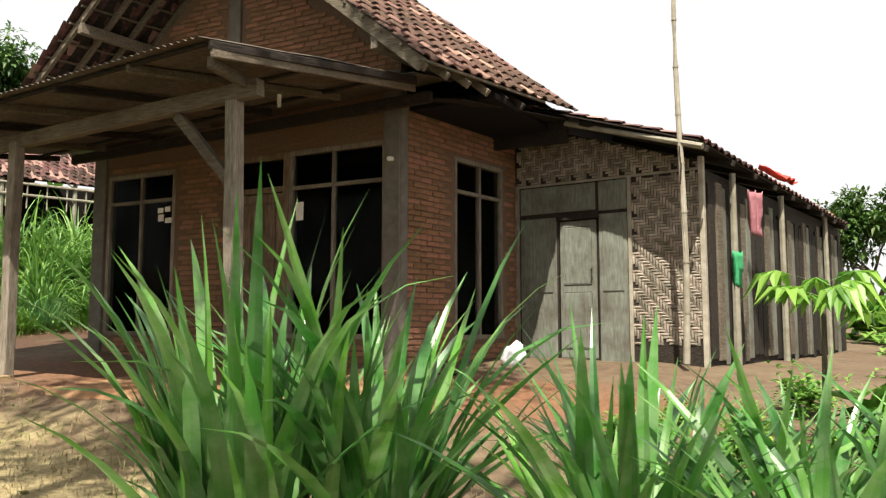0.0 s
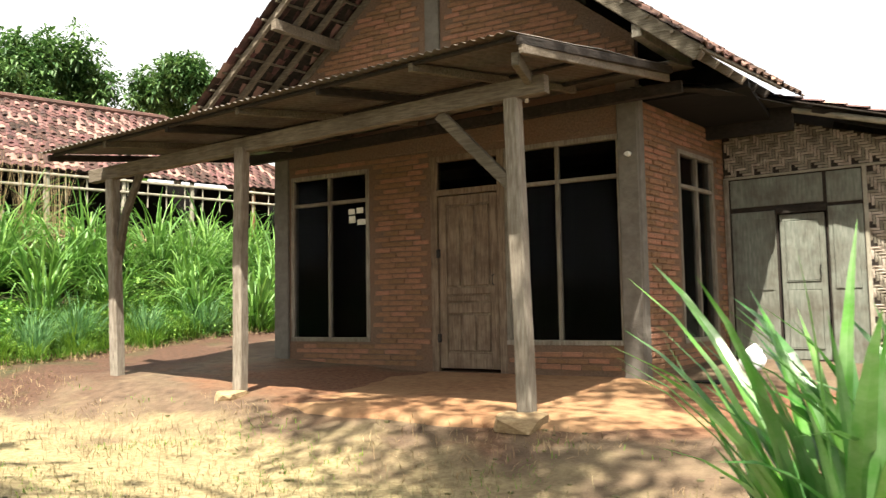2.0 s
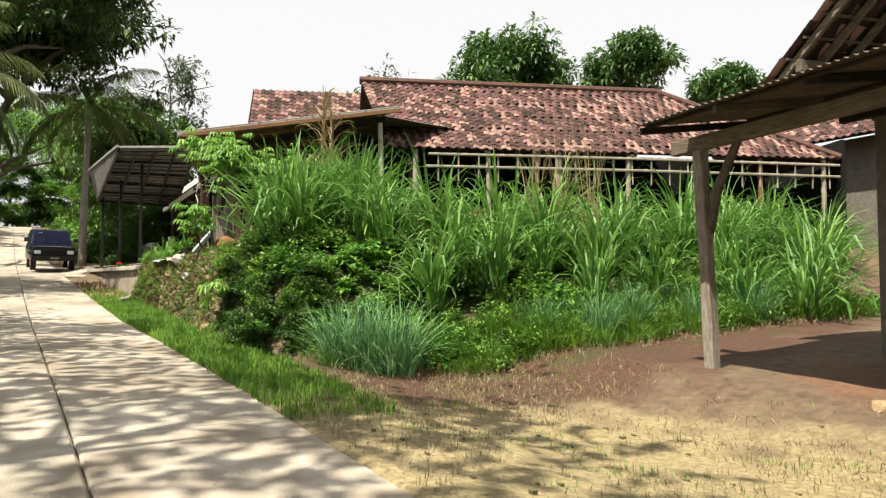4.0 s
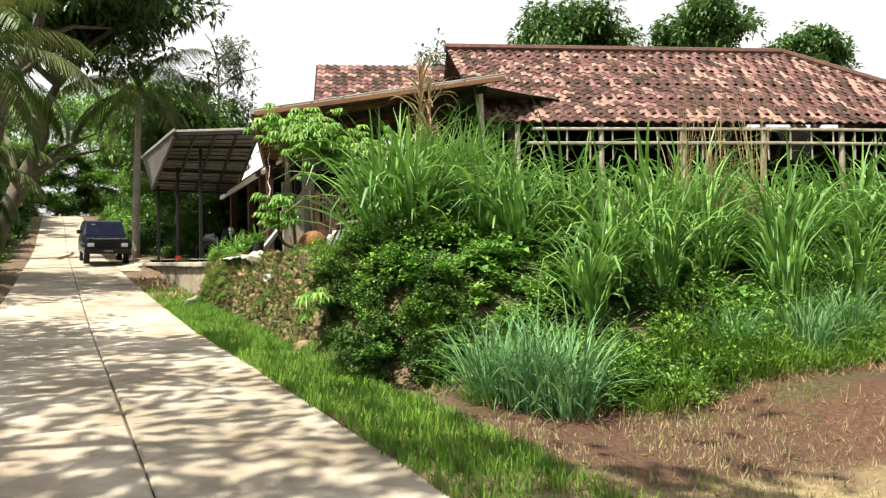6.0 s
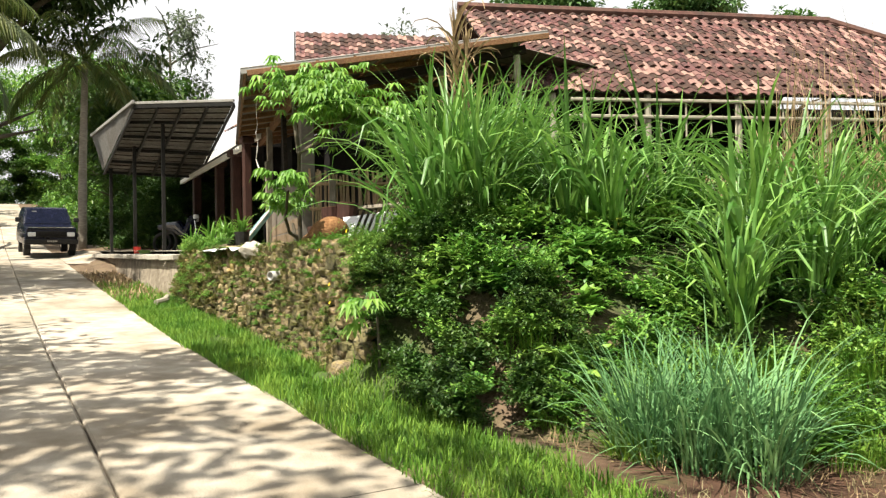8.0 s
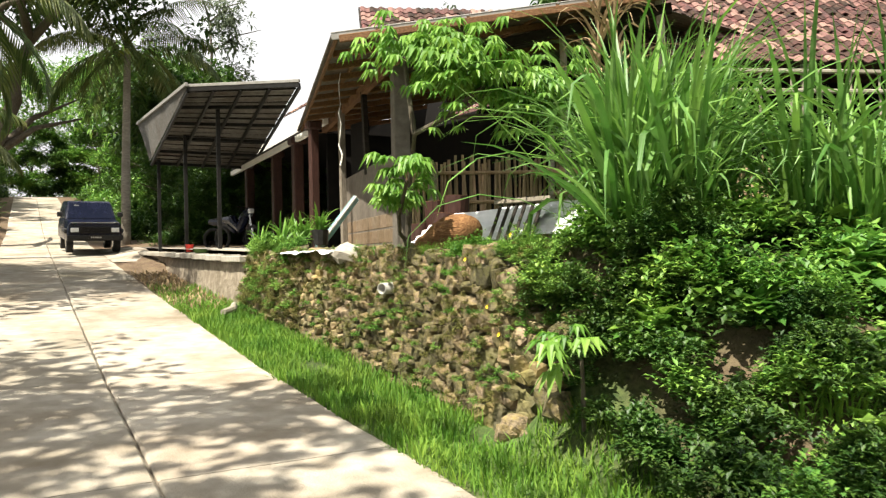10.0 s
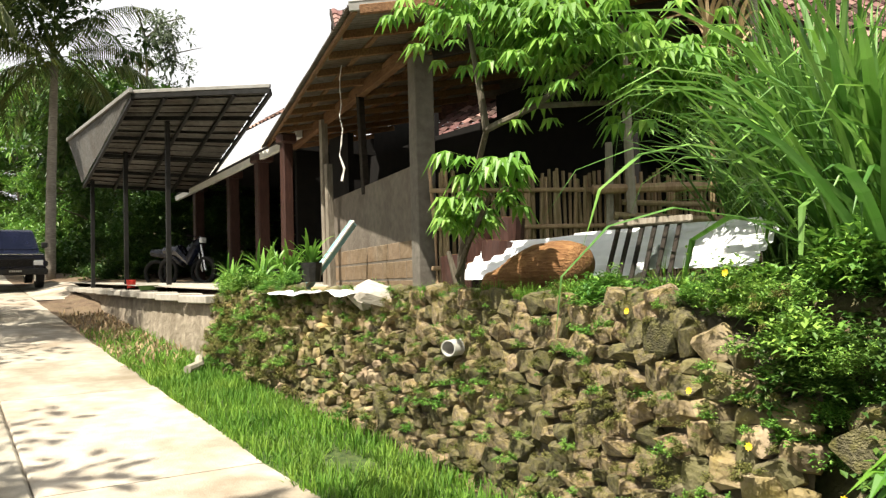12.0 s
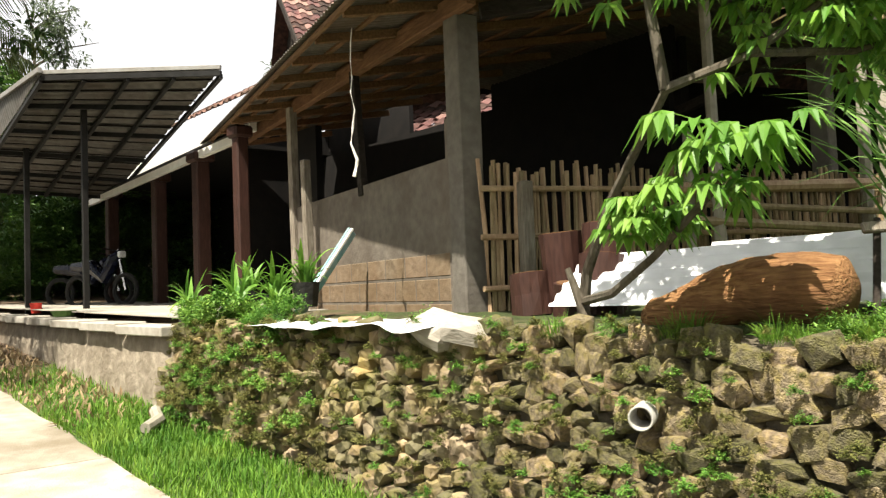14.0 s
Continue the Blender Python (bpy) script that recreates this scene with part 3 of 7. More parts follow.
# ---- tiled roofs ----
def tile_mesh(k, material):
    rnd = random.Random(k)
    V, F = [], []
    w, ln = 0.235, 0.31
    prof = [0.010, 0.034, 0.026, -0.002, -0.006, 0.010]
    for j, (y, dz) in enumerate(((-0.02, -0.012), (-0.02, 0.006), (ln, 0.0))):
        for i, p in enumerate(prof):
            V.append((w * (i / 5 - 0.5), y + rnd.uniform(-0.006, 0.006), p + dz + 0.012))
    for j in range(2):
        for i in range(5):
            F.append((j * 6 + i, j * 6 + i + 1, j * 6 + 7 + i, j * 6 + 6 + i))
    me = bpy.data.meshes.new("roof_tile")
    me.from_pydata(V, [], F)
    me.materials.append(material)
    return me


def tile_roof(parent, e0, e1, r0, r1, single, joined, limit, pitch=0.215, course=0.235, back=False):
    """Courses of clay tiles on the sheet between eave e0-e1 and ridge r0-r1."""
    e0, e1, r0, r1 = Vector(e0), Vector(e1), Vector(r0), Vector(r1)
    kinds = [tile_mesh(k, single) for k in range(4)]
    up_len = max((r0 - e0).length, (r1 - e1).length)
    rows = int(up_len / course)
    spots = []
    for j in range(rows):
        v = j / rows
        a, c = e0.lerp(r0, v), e1.lerp(r1, v)
        n = max(1, int((c - a).length / pitch))
        for i in range(n):
            u = (i + 0.5) / n
            p = a.lerp(c, u)
            xx = (c - a).normalized()
            yy = (r0.lerp(r1, u) - e0.lerp(e1, u)).normalized()
            zz = xx.cross(yy).normalized()
            if zz.z < 0:
                zz = -zz
                xx = -xx
            yy = zz.cross(xx)
            m = Matrix((xx, yy, zz)).transposed().to_4x4()
            m.translation = p + zz * random.uniform(-0.004, 0.008)
            m = m @ Euler((radians(-3.5), 0, random.uniform(-0.05, 0.05))).to_matrix().to_4x4()
            spots.append(m)
    for m in spots[:limit]:
        piece("roof_tile", random.choice(kinds), m, parent)
    V, F = [], []
    for m in spots[limit:]:
        me = random.choice(kinds)
        o = len(V)
        V += [tuple(m @ v.co) for v in me.vertices]
        F += [tuple(o + i for i in p.vertices) for p in me.polygons]
    if V:
        tagged(raw("upper_tiles", V, F, joined, parent), "", "", "", "stuff")


def sheet(bm, a, b, c, d, t=0.02):
    """A thin flat slab a-b-c-d."""
    p = [Vector(v) for v in (a, b, c, d)]
    n = (p[1] - p[0]).cross(p[3] - p[0]).normalized() * t
    lo = [bm.verts.new(v) for v in p]
    hi = [bm.verts.new(v + n) for v in p]
    bm.faces.new(lo)
    bm.faces.new(hi[::-1])
    for i in range(4):
        bm.faces.new((lo[i], hi[i], hi[(i + 1) % 4], lo[(i + 1) % 4]))
    return bm


house_roof = structure(thing("roof", Matrix(), "steep gabled roof of weathered orange-brown clay tiles", "roof"), "", "")
RF, RB = Vector((-6.75, 6.12, 6.32)), Vector((-6.2, 9.15, 6.40))
ER0, ER1 = Vector((-3.42, 6.12, 3.56)), Vector((-2.86, 9.1, 3.70))
EL0, EL1 = Vector((-10.0, 6.12, 3.56)), Vector((-9.5, 9.1, 3.64))
# dark sheet under the tiles puts shade on the roof's underside
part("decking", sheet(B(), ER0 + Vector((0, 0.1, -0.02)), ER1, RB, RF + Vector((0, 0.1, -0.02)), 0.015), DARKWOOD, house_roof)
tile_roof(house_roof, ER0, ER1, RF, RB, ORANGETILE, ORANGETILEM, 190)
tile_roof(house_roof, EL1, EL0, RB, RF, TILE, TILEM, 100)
# same dark sheet on the left, darkening the tiles as seen from below
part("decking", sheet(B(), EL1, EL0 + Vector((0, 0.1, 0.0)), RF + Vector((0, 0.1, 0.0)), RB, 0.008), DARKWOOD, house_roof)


def rake(bm, e, r, drop, w, h):
    beam(bm, e + Vector((0, 0, drop)), r + Vector((0, 0, drop)), w, h)
    return bm


part("bargeboard", rake(B(), ER0 + Vector((0, 0.04, 0)), RF + Vector((0, 0.04, 0)), -0.07, 0.03, 0.14), WOODX, house_roof)
# open battens and rafters under the overhang; the inner rafters take the darker timber
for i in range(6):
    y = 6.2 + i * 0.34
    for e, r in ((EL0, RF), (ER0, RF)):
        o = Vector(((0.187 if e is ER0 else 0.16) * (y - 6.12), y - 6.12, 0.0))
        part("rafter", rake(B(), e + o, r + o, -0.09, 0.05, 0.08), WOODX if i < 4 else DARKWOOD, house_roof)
for j in range(15):
    v = j / 15
    for e, e2, r, r2 in ((EL0, EL1, RF, RB), (ER0, ER1, RF, RB)):
        a, c = e.lerp(r, v), e2.lerp(r2, v)
        part("batten", beam(B(), a + Vector((0, 0, -0.025)), a.lerp(c, 0.75) + Vector((0, 0, -0.025)), 0.03, 0.025, 0), WOODX, house_roof)
for v in (0.16, 0.5, 0.82):
    a = EL0.lerp(RF, v) + Vector((0.02, 0.05, -0.19))
    part("purlin", beam(B(), a, a + Vector((0.18, 1.3, 0)), 0.09, 0.13), WOODX, house_roof)
    a = ER0.lerp(RF, v) + Vector((-0.02, 0.05, -0.19))
    part("purlin", beam(B(), a, a + Vector((0.18, 1.3, 0)), 0.09, 0.13), WOOD, house_roof)
part("ridge_cap", rod(B(), [RF + Vector((0, -0.03, 0.04)), RB + Vector((0, 0, 0.04))], 0.09, 8), RIDGETILE, house_roof)

# dark sheets added under both eaves in place of deep shade
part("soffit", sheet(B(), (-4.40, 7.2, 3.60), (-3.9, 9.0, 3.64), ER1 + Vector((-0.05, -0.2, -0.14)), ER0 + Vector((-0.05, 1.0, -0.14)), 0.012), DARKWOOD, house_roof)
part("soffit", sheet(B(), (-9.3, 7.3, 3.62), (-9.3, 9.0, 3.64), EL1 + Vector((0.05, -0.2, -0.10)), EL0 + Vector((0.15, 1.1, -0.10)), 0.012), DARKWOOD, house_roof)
# dark fill across the back hides the sky, so the eave space reads shaded
bm = B()
pts = [(-9.45, 3.3), (-2.95, 3.3), (-2.95, 3.6), (-6.2, 6.25), (-9.45, 3.6)]
lo = [bm.verts.new((px, 9.0, pz)) for px, pz in pts]
hi = [bm.verts.new((px, 9.08, pz)) for px, pz in pts]
bm.faces.new(lo)
bm.faces.new(hi[::-1])
for i in range(5):
    bm.faces.new((lo[i], hi[i], hi[(i + 1) % 5], lo[(i + 1) % 5]))
part("back_gable", bm, DARKWOOD, house_roof)
# lower wing with woven bamboo walls
W0 = Vector((-3.84, 9.50))
W1 = Vector((-1.38, 9.22))
WP = line_pose(W0, W1)
WL = (W1 - W0).length
wing_roof = structure(thing("wing_roof", Matrix(), "low lean-to roof of dark mossy clay tiles", "roof"), "", "")
wa, wb = Vector((-2.95, 8.98, 3.62)), Vector((-1.32, 8.58, 3.06))
D3 = Vector((D.x, D.y, 0))
tile_roof(wing_roof, wb, wb + D3 * 7.6 + Vector((0, 0, -0.2)), wa + Vector((-1.9, 0.05, 0.62)), wa + D3 * 7.6 + Vector((-1.9, 0, 0.52)), TILE, TILEM, 90)
part("decking", sheet(B(), wb + Vector((0, 0, -0.02)), wb + D3 * 7.6 + Vector((0, 0, -0.22)), wa + D3 * 7.6 + Vector((-1.9, 0, 0.50)), wa + Vector((-1.9, 0.05, 0.60)), 0.015), DARKWOOD, wing_roof)
part("verge_pole", rod(B(), [wa + Vector((0, -0.02, -0.10)), wb + Vector((0.05, -0.02, -0.09))], 0.035, 8), PALEBAMBOO, wing_roof)
for k in range(9):
    a = wb + D3 * (0.2 + k * 0.9) + Vector((0.04, 0, -0.08 - 0.024 * k))
    part("rafter", beam(B(), a, a + Vector((-1.5, 0.1, 0.5)), 0.05, 0.07), DARKWOOD, wing_roof)


def weave_panel(parent, s0, s1, z0, top, label):
    """Herringbone strips of split bamboo over a backing mat; top(s) is the upper edge."""
    V, F = [], []
    w = 0.036
    nx, nz = int((s1 - s0) / w), int((max(top(s0), top(s1)) - z0) / w)
    for i in range(nx):
        for j in range(nz):
            k = (i + j) % 6
            s, z = s0 + i * w, z0 + j * w
            if z + w > top(s):
                continue
            if k == 0:
                a, c, e, g = s, min(s + 3 * w, s1), z + 0.003, z + w - 0.003
            elif k == 3:
                a, c, e, g = s + 0.003, s + w - 0.003, z, min(z + 3 * w, top(s))
            else:
                continue
            o = len(V)
            bow = -0.012
            V += [(a, -0.006, e), (c, -0.006, e), (c, -0.006, g), (a, -0.006, g), ((a + c) / 2, bow - 0.004, (e + g) / 2)]
            F += [(o, o + 1, o + 4), (o + 1, o + 2, o + 4), (o + 2, o + 3, o + 4), (o + 3, o, o + 4)]
    ob = tagged(raw("woven_strips", V, F, WEAVE, parent), label, "", "", "stuff")
    return ob


bamboo_wall = structure(thing("wall_bamboo", WP, "woven split-bamboo wall above faded green timber boards", "wall"), "", "")
bm = B()
wall_boxes(bm, WL, 0.45, 2.85, 0.05, [(0.62, 1.16, 0.62, 2.45)])
sheet(bm, (0, 0.0, 2.85), (WL, 0.0, 2.85), (WL, 0.0, 2.95), (0, 0.0, 3.75), -0.04)
part("backing", bm, DARKWOOD, bamboo_wall)
weave_panel(bamboo_wall, 1.60, WL, 0.80, lambda s: 2.84, "")
weave_panel(bamboo_wall, 0.02, WL, 2.88, lambda s: 3.72 - 0.78 * s / WL, "")
for s, w, z0, z1 in ((0.0, 0.06, 0.5, 2.86), (1.56, 0.045, 0.5, 2.86), (WL - 0.05, 0.06, 0.4, 3.0)):
    part("post", box(B(), s, s + w, -0.03, 0.05, z0, z1, 0.006), PALEBAMBOO if s else WOOD, bamboo_wall)
part("lath", box(B(), 0, WL, -0.025, 0.0, 2.845, 2.875, 0.004), PALEBAMBOO, bamboo_wall)
for a, c, z0, z1 in ((0.08, 0.60, 0.55, 2.42), (0.08, 1.14, 2.48, 2.83), (1.18, 1.55, 0.55, 2.42), (1.18, 1.55, 2.46, 2.83)):
    b0 = part("board_panel", box(B(), a, c, -0.018, 0.0, z0, z1, 0.008), GREENWOOD, bamboo_wall)
    if z1 < 2.5:
        part("board_panel", box(B(), a + 0.05, c - 0.05, -0.028, -0.018, z0 + 0.9, z1 - 0.08, 0.008), GREENWOOD, bamboo_wall)
door2 = structure(thing("door_2", WP, "faded green timber side door, shut", "door"), "", "")
part("leaf", box(B(), 0.64, 1.14, 0.0, 0.03, 0.62, 2.36, 0.006), GREENWOOD, door2)
for a, c, z0, z1 in ((0.70, 1.08, 1.55, 2.28), (0.70, 1.08, 0.75, 1.45)):
    part("panel", box(B(), a, c, -0.012, 0.0, z0, z1, 0.012), GREENWOOD, door2)
part("lintel", box(B(), 0.60, 1.18, -0.035, 0.02, 2.37, 2.45, 0.006), DARKWOOD, door2)
part("handle", rod(B(), [(1.08, -0.005, 1.62), (1.08, -0.04, 1.63), (1.08, -0.04, 1.73), (1.08, -0.005, 1.74)], 0.007), STEEL, door2)
wing_side = structure(thing("wall_wing_side", line_pose(W1, W1 + D * 7.2), "patched plank and bamboo side wall of the wing", "wall"), "", "")
part("backing", box(B(), 0, 7.2, 0, 0.05, 0.3, 2.85), DARKWOOD, wing_side)
s = 0.08
k = 0
while s < 7.1:
    w = random.uniform(0.10, 0.24)
    part("plank", box(B(), s, s + w, -0.022 - 0.012 * random.random(), 0.0, 0.5 + random.uniform(0, 0.15), 2.75 - random.uniform(0, 0.25), 0.004), (DARKWOOD, WOODX, GREENWOOD, DARKWOOD, DARKWOOD)[k % 5], wing_side)
    s += w + random.uniform(0.015, 0.05)
    k += 1
for s in (0.75, 2.9, 5.6):
    part("post", rod(B(), [(s, -0.09, 0.3), (s + 0.02, -0.09, 2.9)], [0.05, 0.04], 7), PALEBAMBOO, wing_side)


# ---- porch ----
porch = structure(thing("porch_floor", Matrix(), "swept red earth porch floor with a pale worn edge", "floor"), "", "")
bm = B()
edge = []
n = 40
for i in range(n + 1):
    u = i / n
    xx = -10.3 + 7.7 * u
    yy = 4.86 + 0.10 * noise.noise((xx * 0.9, 1, 0)) + 0.16 * (2 * u - 1) ** 2 + 0.9 * smoothstep(-4.3, -2.7, xx)
    edge.append((xx, yy))
rows = []
for (xx, yy) in edge:
    zf = 0.43 + 0.015 * noise.noise((xx * 2, 7, 0)) - 0.05 * smoothstep(-6, -4.2, xx) - 0.05 * smoothstep(-4.2, -2.7, xx)
    rows.append([bm.verts.new((xx, yy - 0.14, zf - 0.22)), bm.verts.new((xx, yy - 0.05, zf - 0.05)), bm.verts.new((xx, yy + 0.05, zf)),
                 bm.verts.new((xx, yy + 1.1, zf + 0.045)), bm.verts.new((xx, 7.3 + 1.2 * smoothstep(-4.35, -3.9, xx), 0.56 - 0.12 * smoothstep(-4.3, -2.7, xx)))])
for r0, r1 in zip(rows, rows[1:]):
    for k in range(4):
        bm.faces.new((r0[k], r1[k], r1[k + 1], r0[k + 1]))
part("earth_slab", bm, EARTHFLOOR, porch, smooth=True)


def corrugated(bm, a, b, c, d, pitch=0.076, amp=0.011, sag=0.0, rows=6):
    """Waves run from the edge a-b to the edge d-c."""
    a, b, c, d = (Vector(v) for v in (a, b, c, d))
    n = int((b - a).length / pitch * 4)
    up = (b - a).cross(d - a).normalized()
    if up.z < 0:
        up = -up
    grid = []
    for j in range(rows + 1):
        v = j / rows
        line = []
        for i in range(n + 1):
            u = i / n
            p = a.lerp(b, u).lerp(d.lerp(c, u), v)
            p = p + up * (amp * math.sin(i * math.pi / 2 + 0.3) + 0.02 * noise.noise((u * 6, v * 3, 8)) - sag * 4 * u * (1 - u))
            line.append(bm.verts.new(p))
        grid.append(line)
    for r0, r1 in zip(grid, grid[1:]):
        for i in range(n):
            bm.faces.new((r0[i], r0[i + 1], r1[i + 1], r1[i]))
    return bm


awning = thing("porch_awning", pose(-7.2, 5.05, 0.42), "rusty corrugated tin porch awning on weathered timber posts", "awning")
O = Vector((-7.2, 5.05, 0.42))


def loc(*p):
    return Vector(p) - O


AFL, AFR, ABR, ABL = loc(-10.02, 4.30, 3.06), loc(-4.36, 4.25, 3.29), loc(-3.80, 6.70, 3.60), loc(-9.7, 6.95, 3.42)
part("tin_sheet", corrugated(B(), AFL, AFR, ABR, ABL), TIN, awning, "rusty corrugated tin sheets", smooth=True)
# strip added to close the gap that let a sun patch onto the wall
part("flashing", sheet(B(), ABL + Vector((0, -0.05, 0.02)), ABR + Vector((0, -0.05, 0.02)), ABR + (ABR - AFR).normalized() * 0.55 + Vector((0, 0, 0.02)), ABL + (ABL - AFL).normalized() * 0.55 + Vector((0, 0, 0.02)), 0.01), TIN, awning)
part("edge_board", beam(B(), loc(-4.33, 4.36, 3.20), loc(-3.84, 6.75, 3.50), 0.04, 0.10), WOODX, awning)
part("front_beam", beam(B(), loc(-10.25, 5.12, 2.93), loc(-4.40, 5.03, 3.10), 0.10, 0.15), WOODX, awning)
part("back_beam", beam(B(), loc(-9.6, 7.10, 3.36), loc(-3.75, 6.95, 3.44), 0.08, 0.12), DARKWOOD, awning)
for i in range(7):
    u = i / 6
    a, b2 = AFL.lerp(AFR, u), ABL.lerp(ABR, u)
    a = a.lerp(b2, 0.04)
    part("rafter", beam(B(), a + Vector((0, 0, -0.055)), b2 + Vector((0, 0, -0.055)), 0.05, 0.07), WOODX if i % 2 else DARKWOOD, awning)
for v in (0.05, 0.55, 0.9):
    part("purlin", beam(B(), AFL.lerp(ABL, v) + Vector((0.05, 0, -0.03)), AFR.lerp(ABR, v) + Vector((-0.05, 0, -0.03)), 0.04, 0.03), DARKWOOD, awning)


def old_post(base, top, w, label):
    """A squared, weathered, slightly crooked post."""
    base, top = Vector(base), Vector(top)
    bm = B()
    rings = []
    n = 9
    for i in range(n + 1):
        u = i / n
        p = base.lerp(top, u) + Vector((0.010 * noise.noise((u * 3, base.x, 0)), 0.010 * noise.noise((u * 3, base.x, 5)), 0))
        r = w / 2 * (1 + 0.06 * noise.noise((u * 5, base.x, 9)))
        ch = r * 0.78
        rings.append([bm.verts.new(p + Vector(q)) for q in ((-r, -ch, 0), (-ch, -r, 0), (ch, -r, 0), (r, -ch, 0), (r, ch, 0), (ch, r, 0), (-ch, r, 0), (-r, ch, 0))])
    for r0, r1 in zip(rings, rings[1:]):
        for k in range(8):
            bm.faces.new((r0[k], r0[(k + 1) % 8], r1[(k + 1) % 8], r1[k]))
    bm.faces.new(rings[0][::-1])
    bm.faces.new(rings[-1])
    return part("post", bm, WOOD, awning, label)


old_post(loc(-4.66, 5.06, 0.34), loc(-4.72, 5.05, 3.04), 0.132, "peeling grey-white timber post")
old_post(loc(-7.83, 5.10, 0.42), loc(-7.76, 5.04, 2.97), 0.12, "")
old_post(loc(-9.86, 5.22, 0.42), loc(-9.90, 5.14, 2.90), 0.125, "forked tree-trunk post")
part("brace", beam(B(), loc(-4.74, 5.05, 2.30), loc(-5.42, 5.06, 2.99), 0.07, 0.10), WOODX, awning)
part("brace", rod(B(), [loc(-9.86, 5.20, 2.05), loc(-9.72, 5.18, 2.45), loc(-9.42, 5.14, 2.90)], [0.065, 0.05, 0.045], 7, 0.2), BARK, awning)
part("knot", rod(B(), [loc(-9.90, 5.20, 1.85), loc(-9.88, 5.21, 2.1)], [0.07, 0.085], 8, 0.3), BARK, awning)
part("bracket", beam(B(), loc(-4.40, 4.42, 3.14), loc(-4.62, 5.3, 3.16), 0.06, 0.10), WOODX, awning)


def boulder(k, material, name="stone"):
    rnd = random.Random(k)
    bm = B()
    for i in range(24):
        v = Vector((rnd.gauss(0, 1), rnd.gauss(0, 1), rnd.gauss(0, 1))).normalized()
        v = Vector(((abs(v.x) ** 0.55) * math.copysign(1, v.x), (abs(v.y) ** 0.55) * math.copysign(1, v.y), (abs(v.z) ** 0.55) * math.copysign(1, v.z)))
        bm.verts.new(v * 0.50 * rnd.uniform(0.86, 1.05))
    bmesh.ops.convex_hull(bm, input=bm.verts[:])
    for v in [v for v in bm.verts if not v.link_faces]:
        bm.verts.remove(v)
    bmesh.ops.recalc_face_normals(bm, faces=bm.faces)
    me = bpy.data.meshes.new(name)
    bm.to_mesh(me)
    bm.free()
    me.materials.append(material)
    return me


STONES = [boulder(k, STONE) for k in range(14)]
STONEM = surf("river_stone_far", (0.066, 0.055, 0.034), (0.27, 0.225, 0.135), (0.20, 0.170, 0.050), grain=7, spread=4, amount=0.8, bump=0.9, relief=22, rand=0.55, island=True)
PADMUD = surf("mud_stained_cement", (0.24, 0.17, 0.09), (0.40, 0.30, 0.17), (0.20, 0.12, 0.06), grain=9, spread=5, amount=0.7, bump=0.5)
PADSTONES = [boulder(40, PADMUD), boulder(41, CEMENT), boulder(42, CEMENT)]
for (px, py, pz), (sx, sy, sz) in (((-4.66, 4.98, 0.385), (0.52, 0.46, 0.18)), ((-9.86, 5.15, 0.46), (0.40, 0.36, 0.15)), ((-7.84, 4.98, 0.45), (0.36, 0.36, 0.15))):
    ob = new("pad_stone", PADSTONES[0])
    ob.matrix_basis = Matrix.LocRotScale((px, py, pz), Euler((0, 0, px)), (sx, sy, sz))
    tagged(ob, "pale cement pad stone under a porch post", "stone", "pad stones of the porch")
bulb = thing("ceiling_bulb", pose(-5.0, 6.0, 3.40), "small lamp holder hanging under the awning", "lamp")
part("cord", rod(B(), [(0, 0, 0.12), (0, 0, -0.02)], 0.006), RUBBER, bulb)
part("holder", rod(B(), [(0, 0, -0.02), (0, 0, -0.15)], [0.022, 0.02], 8), WHITE, bulb)
bulb2 = thing("wall_bulb", pose(-4.38, 7.17, 2.88), "white bulb holder on the corner post", "lamp")
part("holder", rod(B(), [(0, 0.04, 0), (0, -0.05, -0.01)], [0.03, 0.025], 8), WHITE, bulb2)


# ---- stone retaining wall ----
def wall_line(x):
    """Foot of the stone wall."""
    return 1.36 + 0.05 * math.sin(x * 0.9)


stone_wall = structure(thing("wall_stone", Matrix(), "dry-laid mossy river-stone retaining wall with weeds in the joints", "wall"), "", "")
bm = B()
n = 60
rows = []
for i in range(n + 1):
    xx = -15.55 - 7.75 * i / n
    y0, z0 = wall_line(xx), road_z(xx) - 0.1
    top = 1.98 - 0.35 * smoothstep(-16.4, -15.5, xx)
    rows.append([bm.verts.new((xx, y0 + 0.10 + (0.26) * v + 0.05 * noise.noise((xx * 3, v * 4, 1)), z0 + (top - z0) * v)) for v in (0, 0.25, 0.5, 0.75, 1.0)] + [bm.verts.new((xx, y0 + 0.8, top))])
for r0, r1 in zip(rows, rows[1:]):
    for k in range(5):
        bm.faces.new((r0[k], r1[k], r1[k + 1], r0[k + 1]))
part("earth_core", bm, RUBBLE, stone_wall, smooth=True)
rnd = random.Random(5)
spots = []
z_rel = 0.0
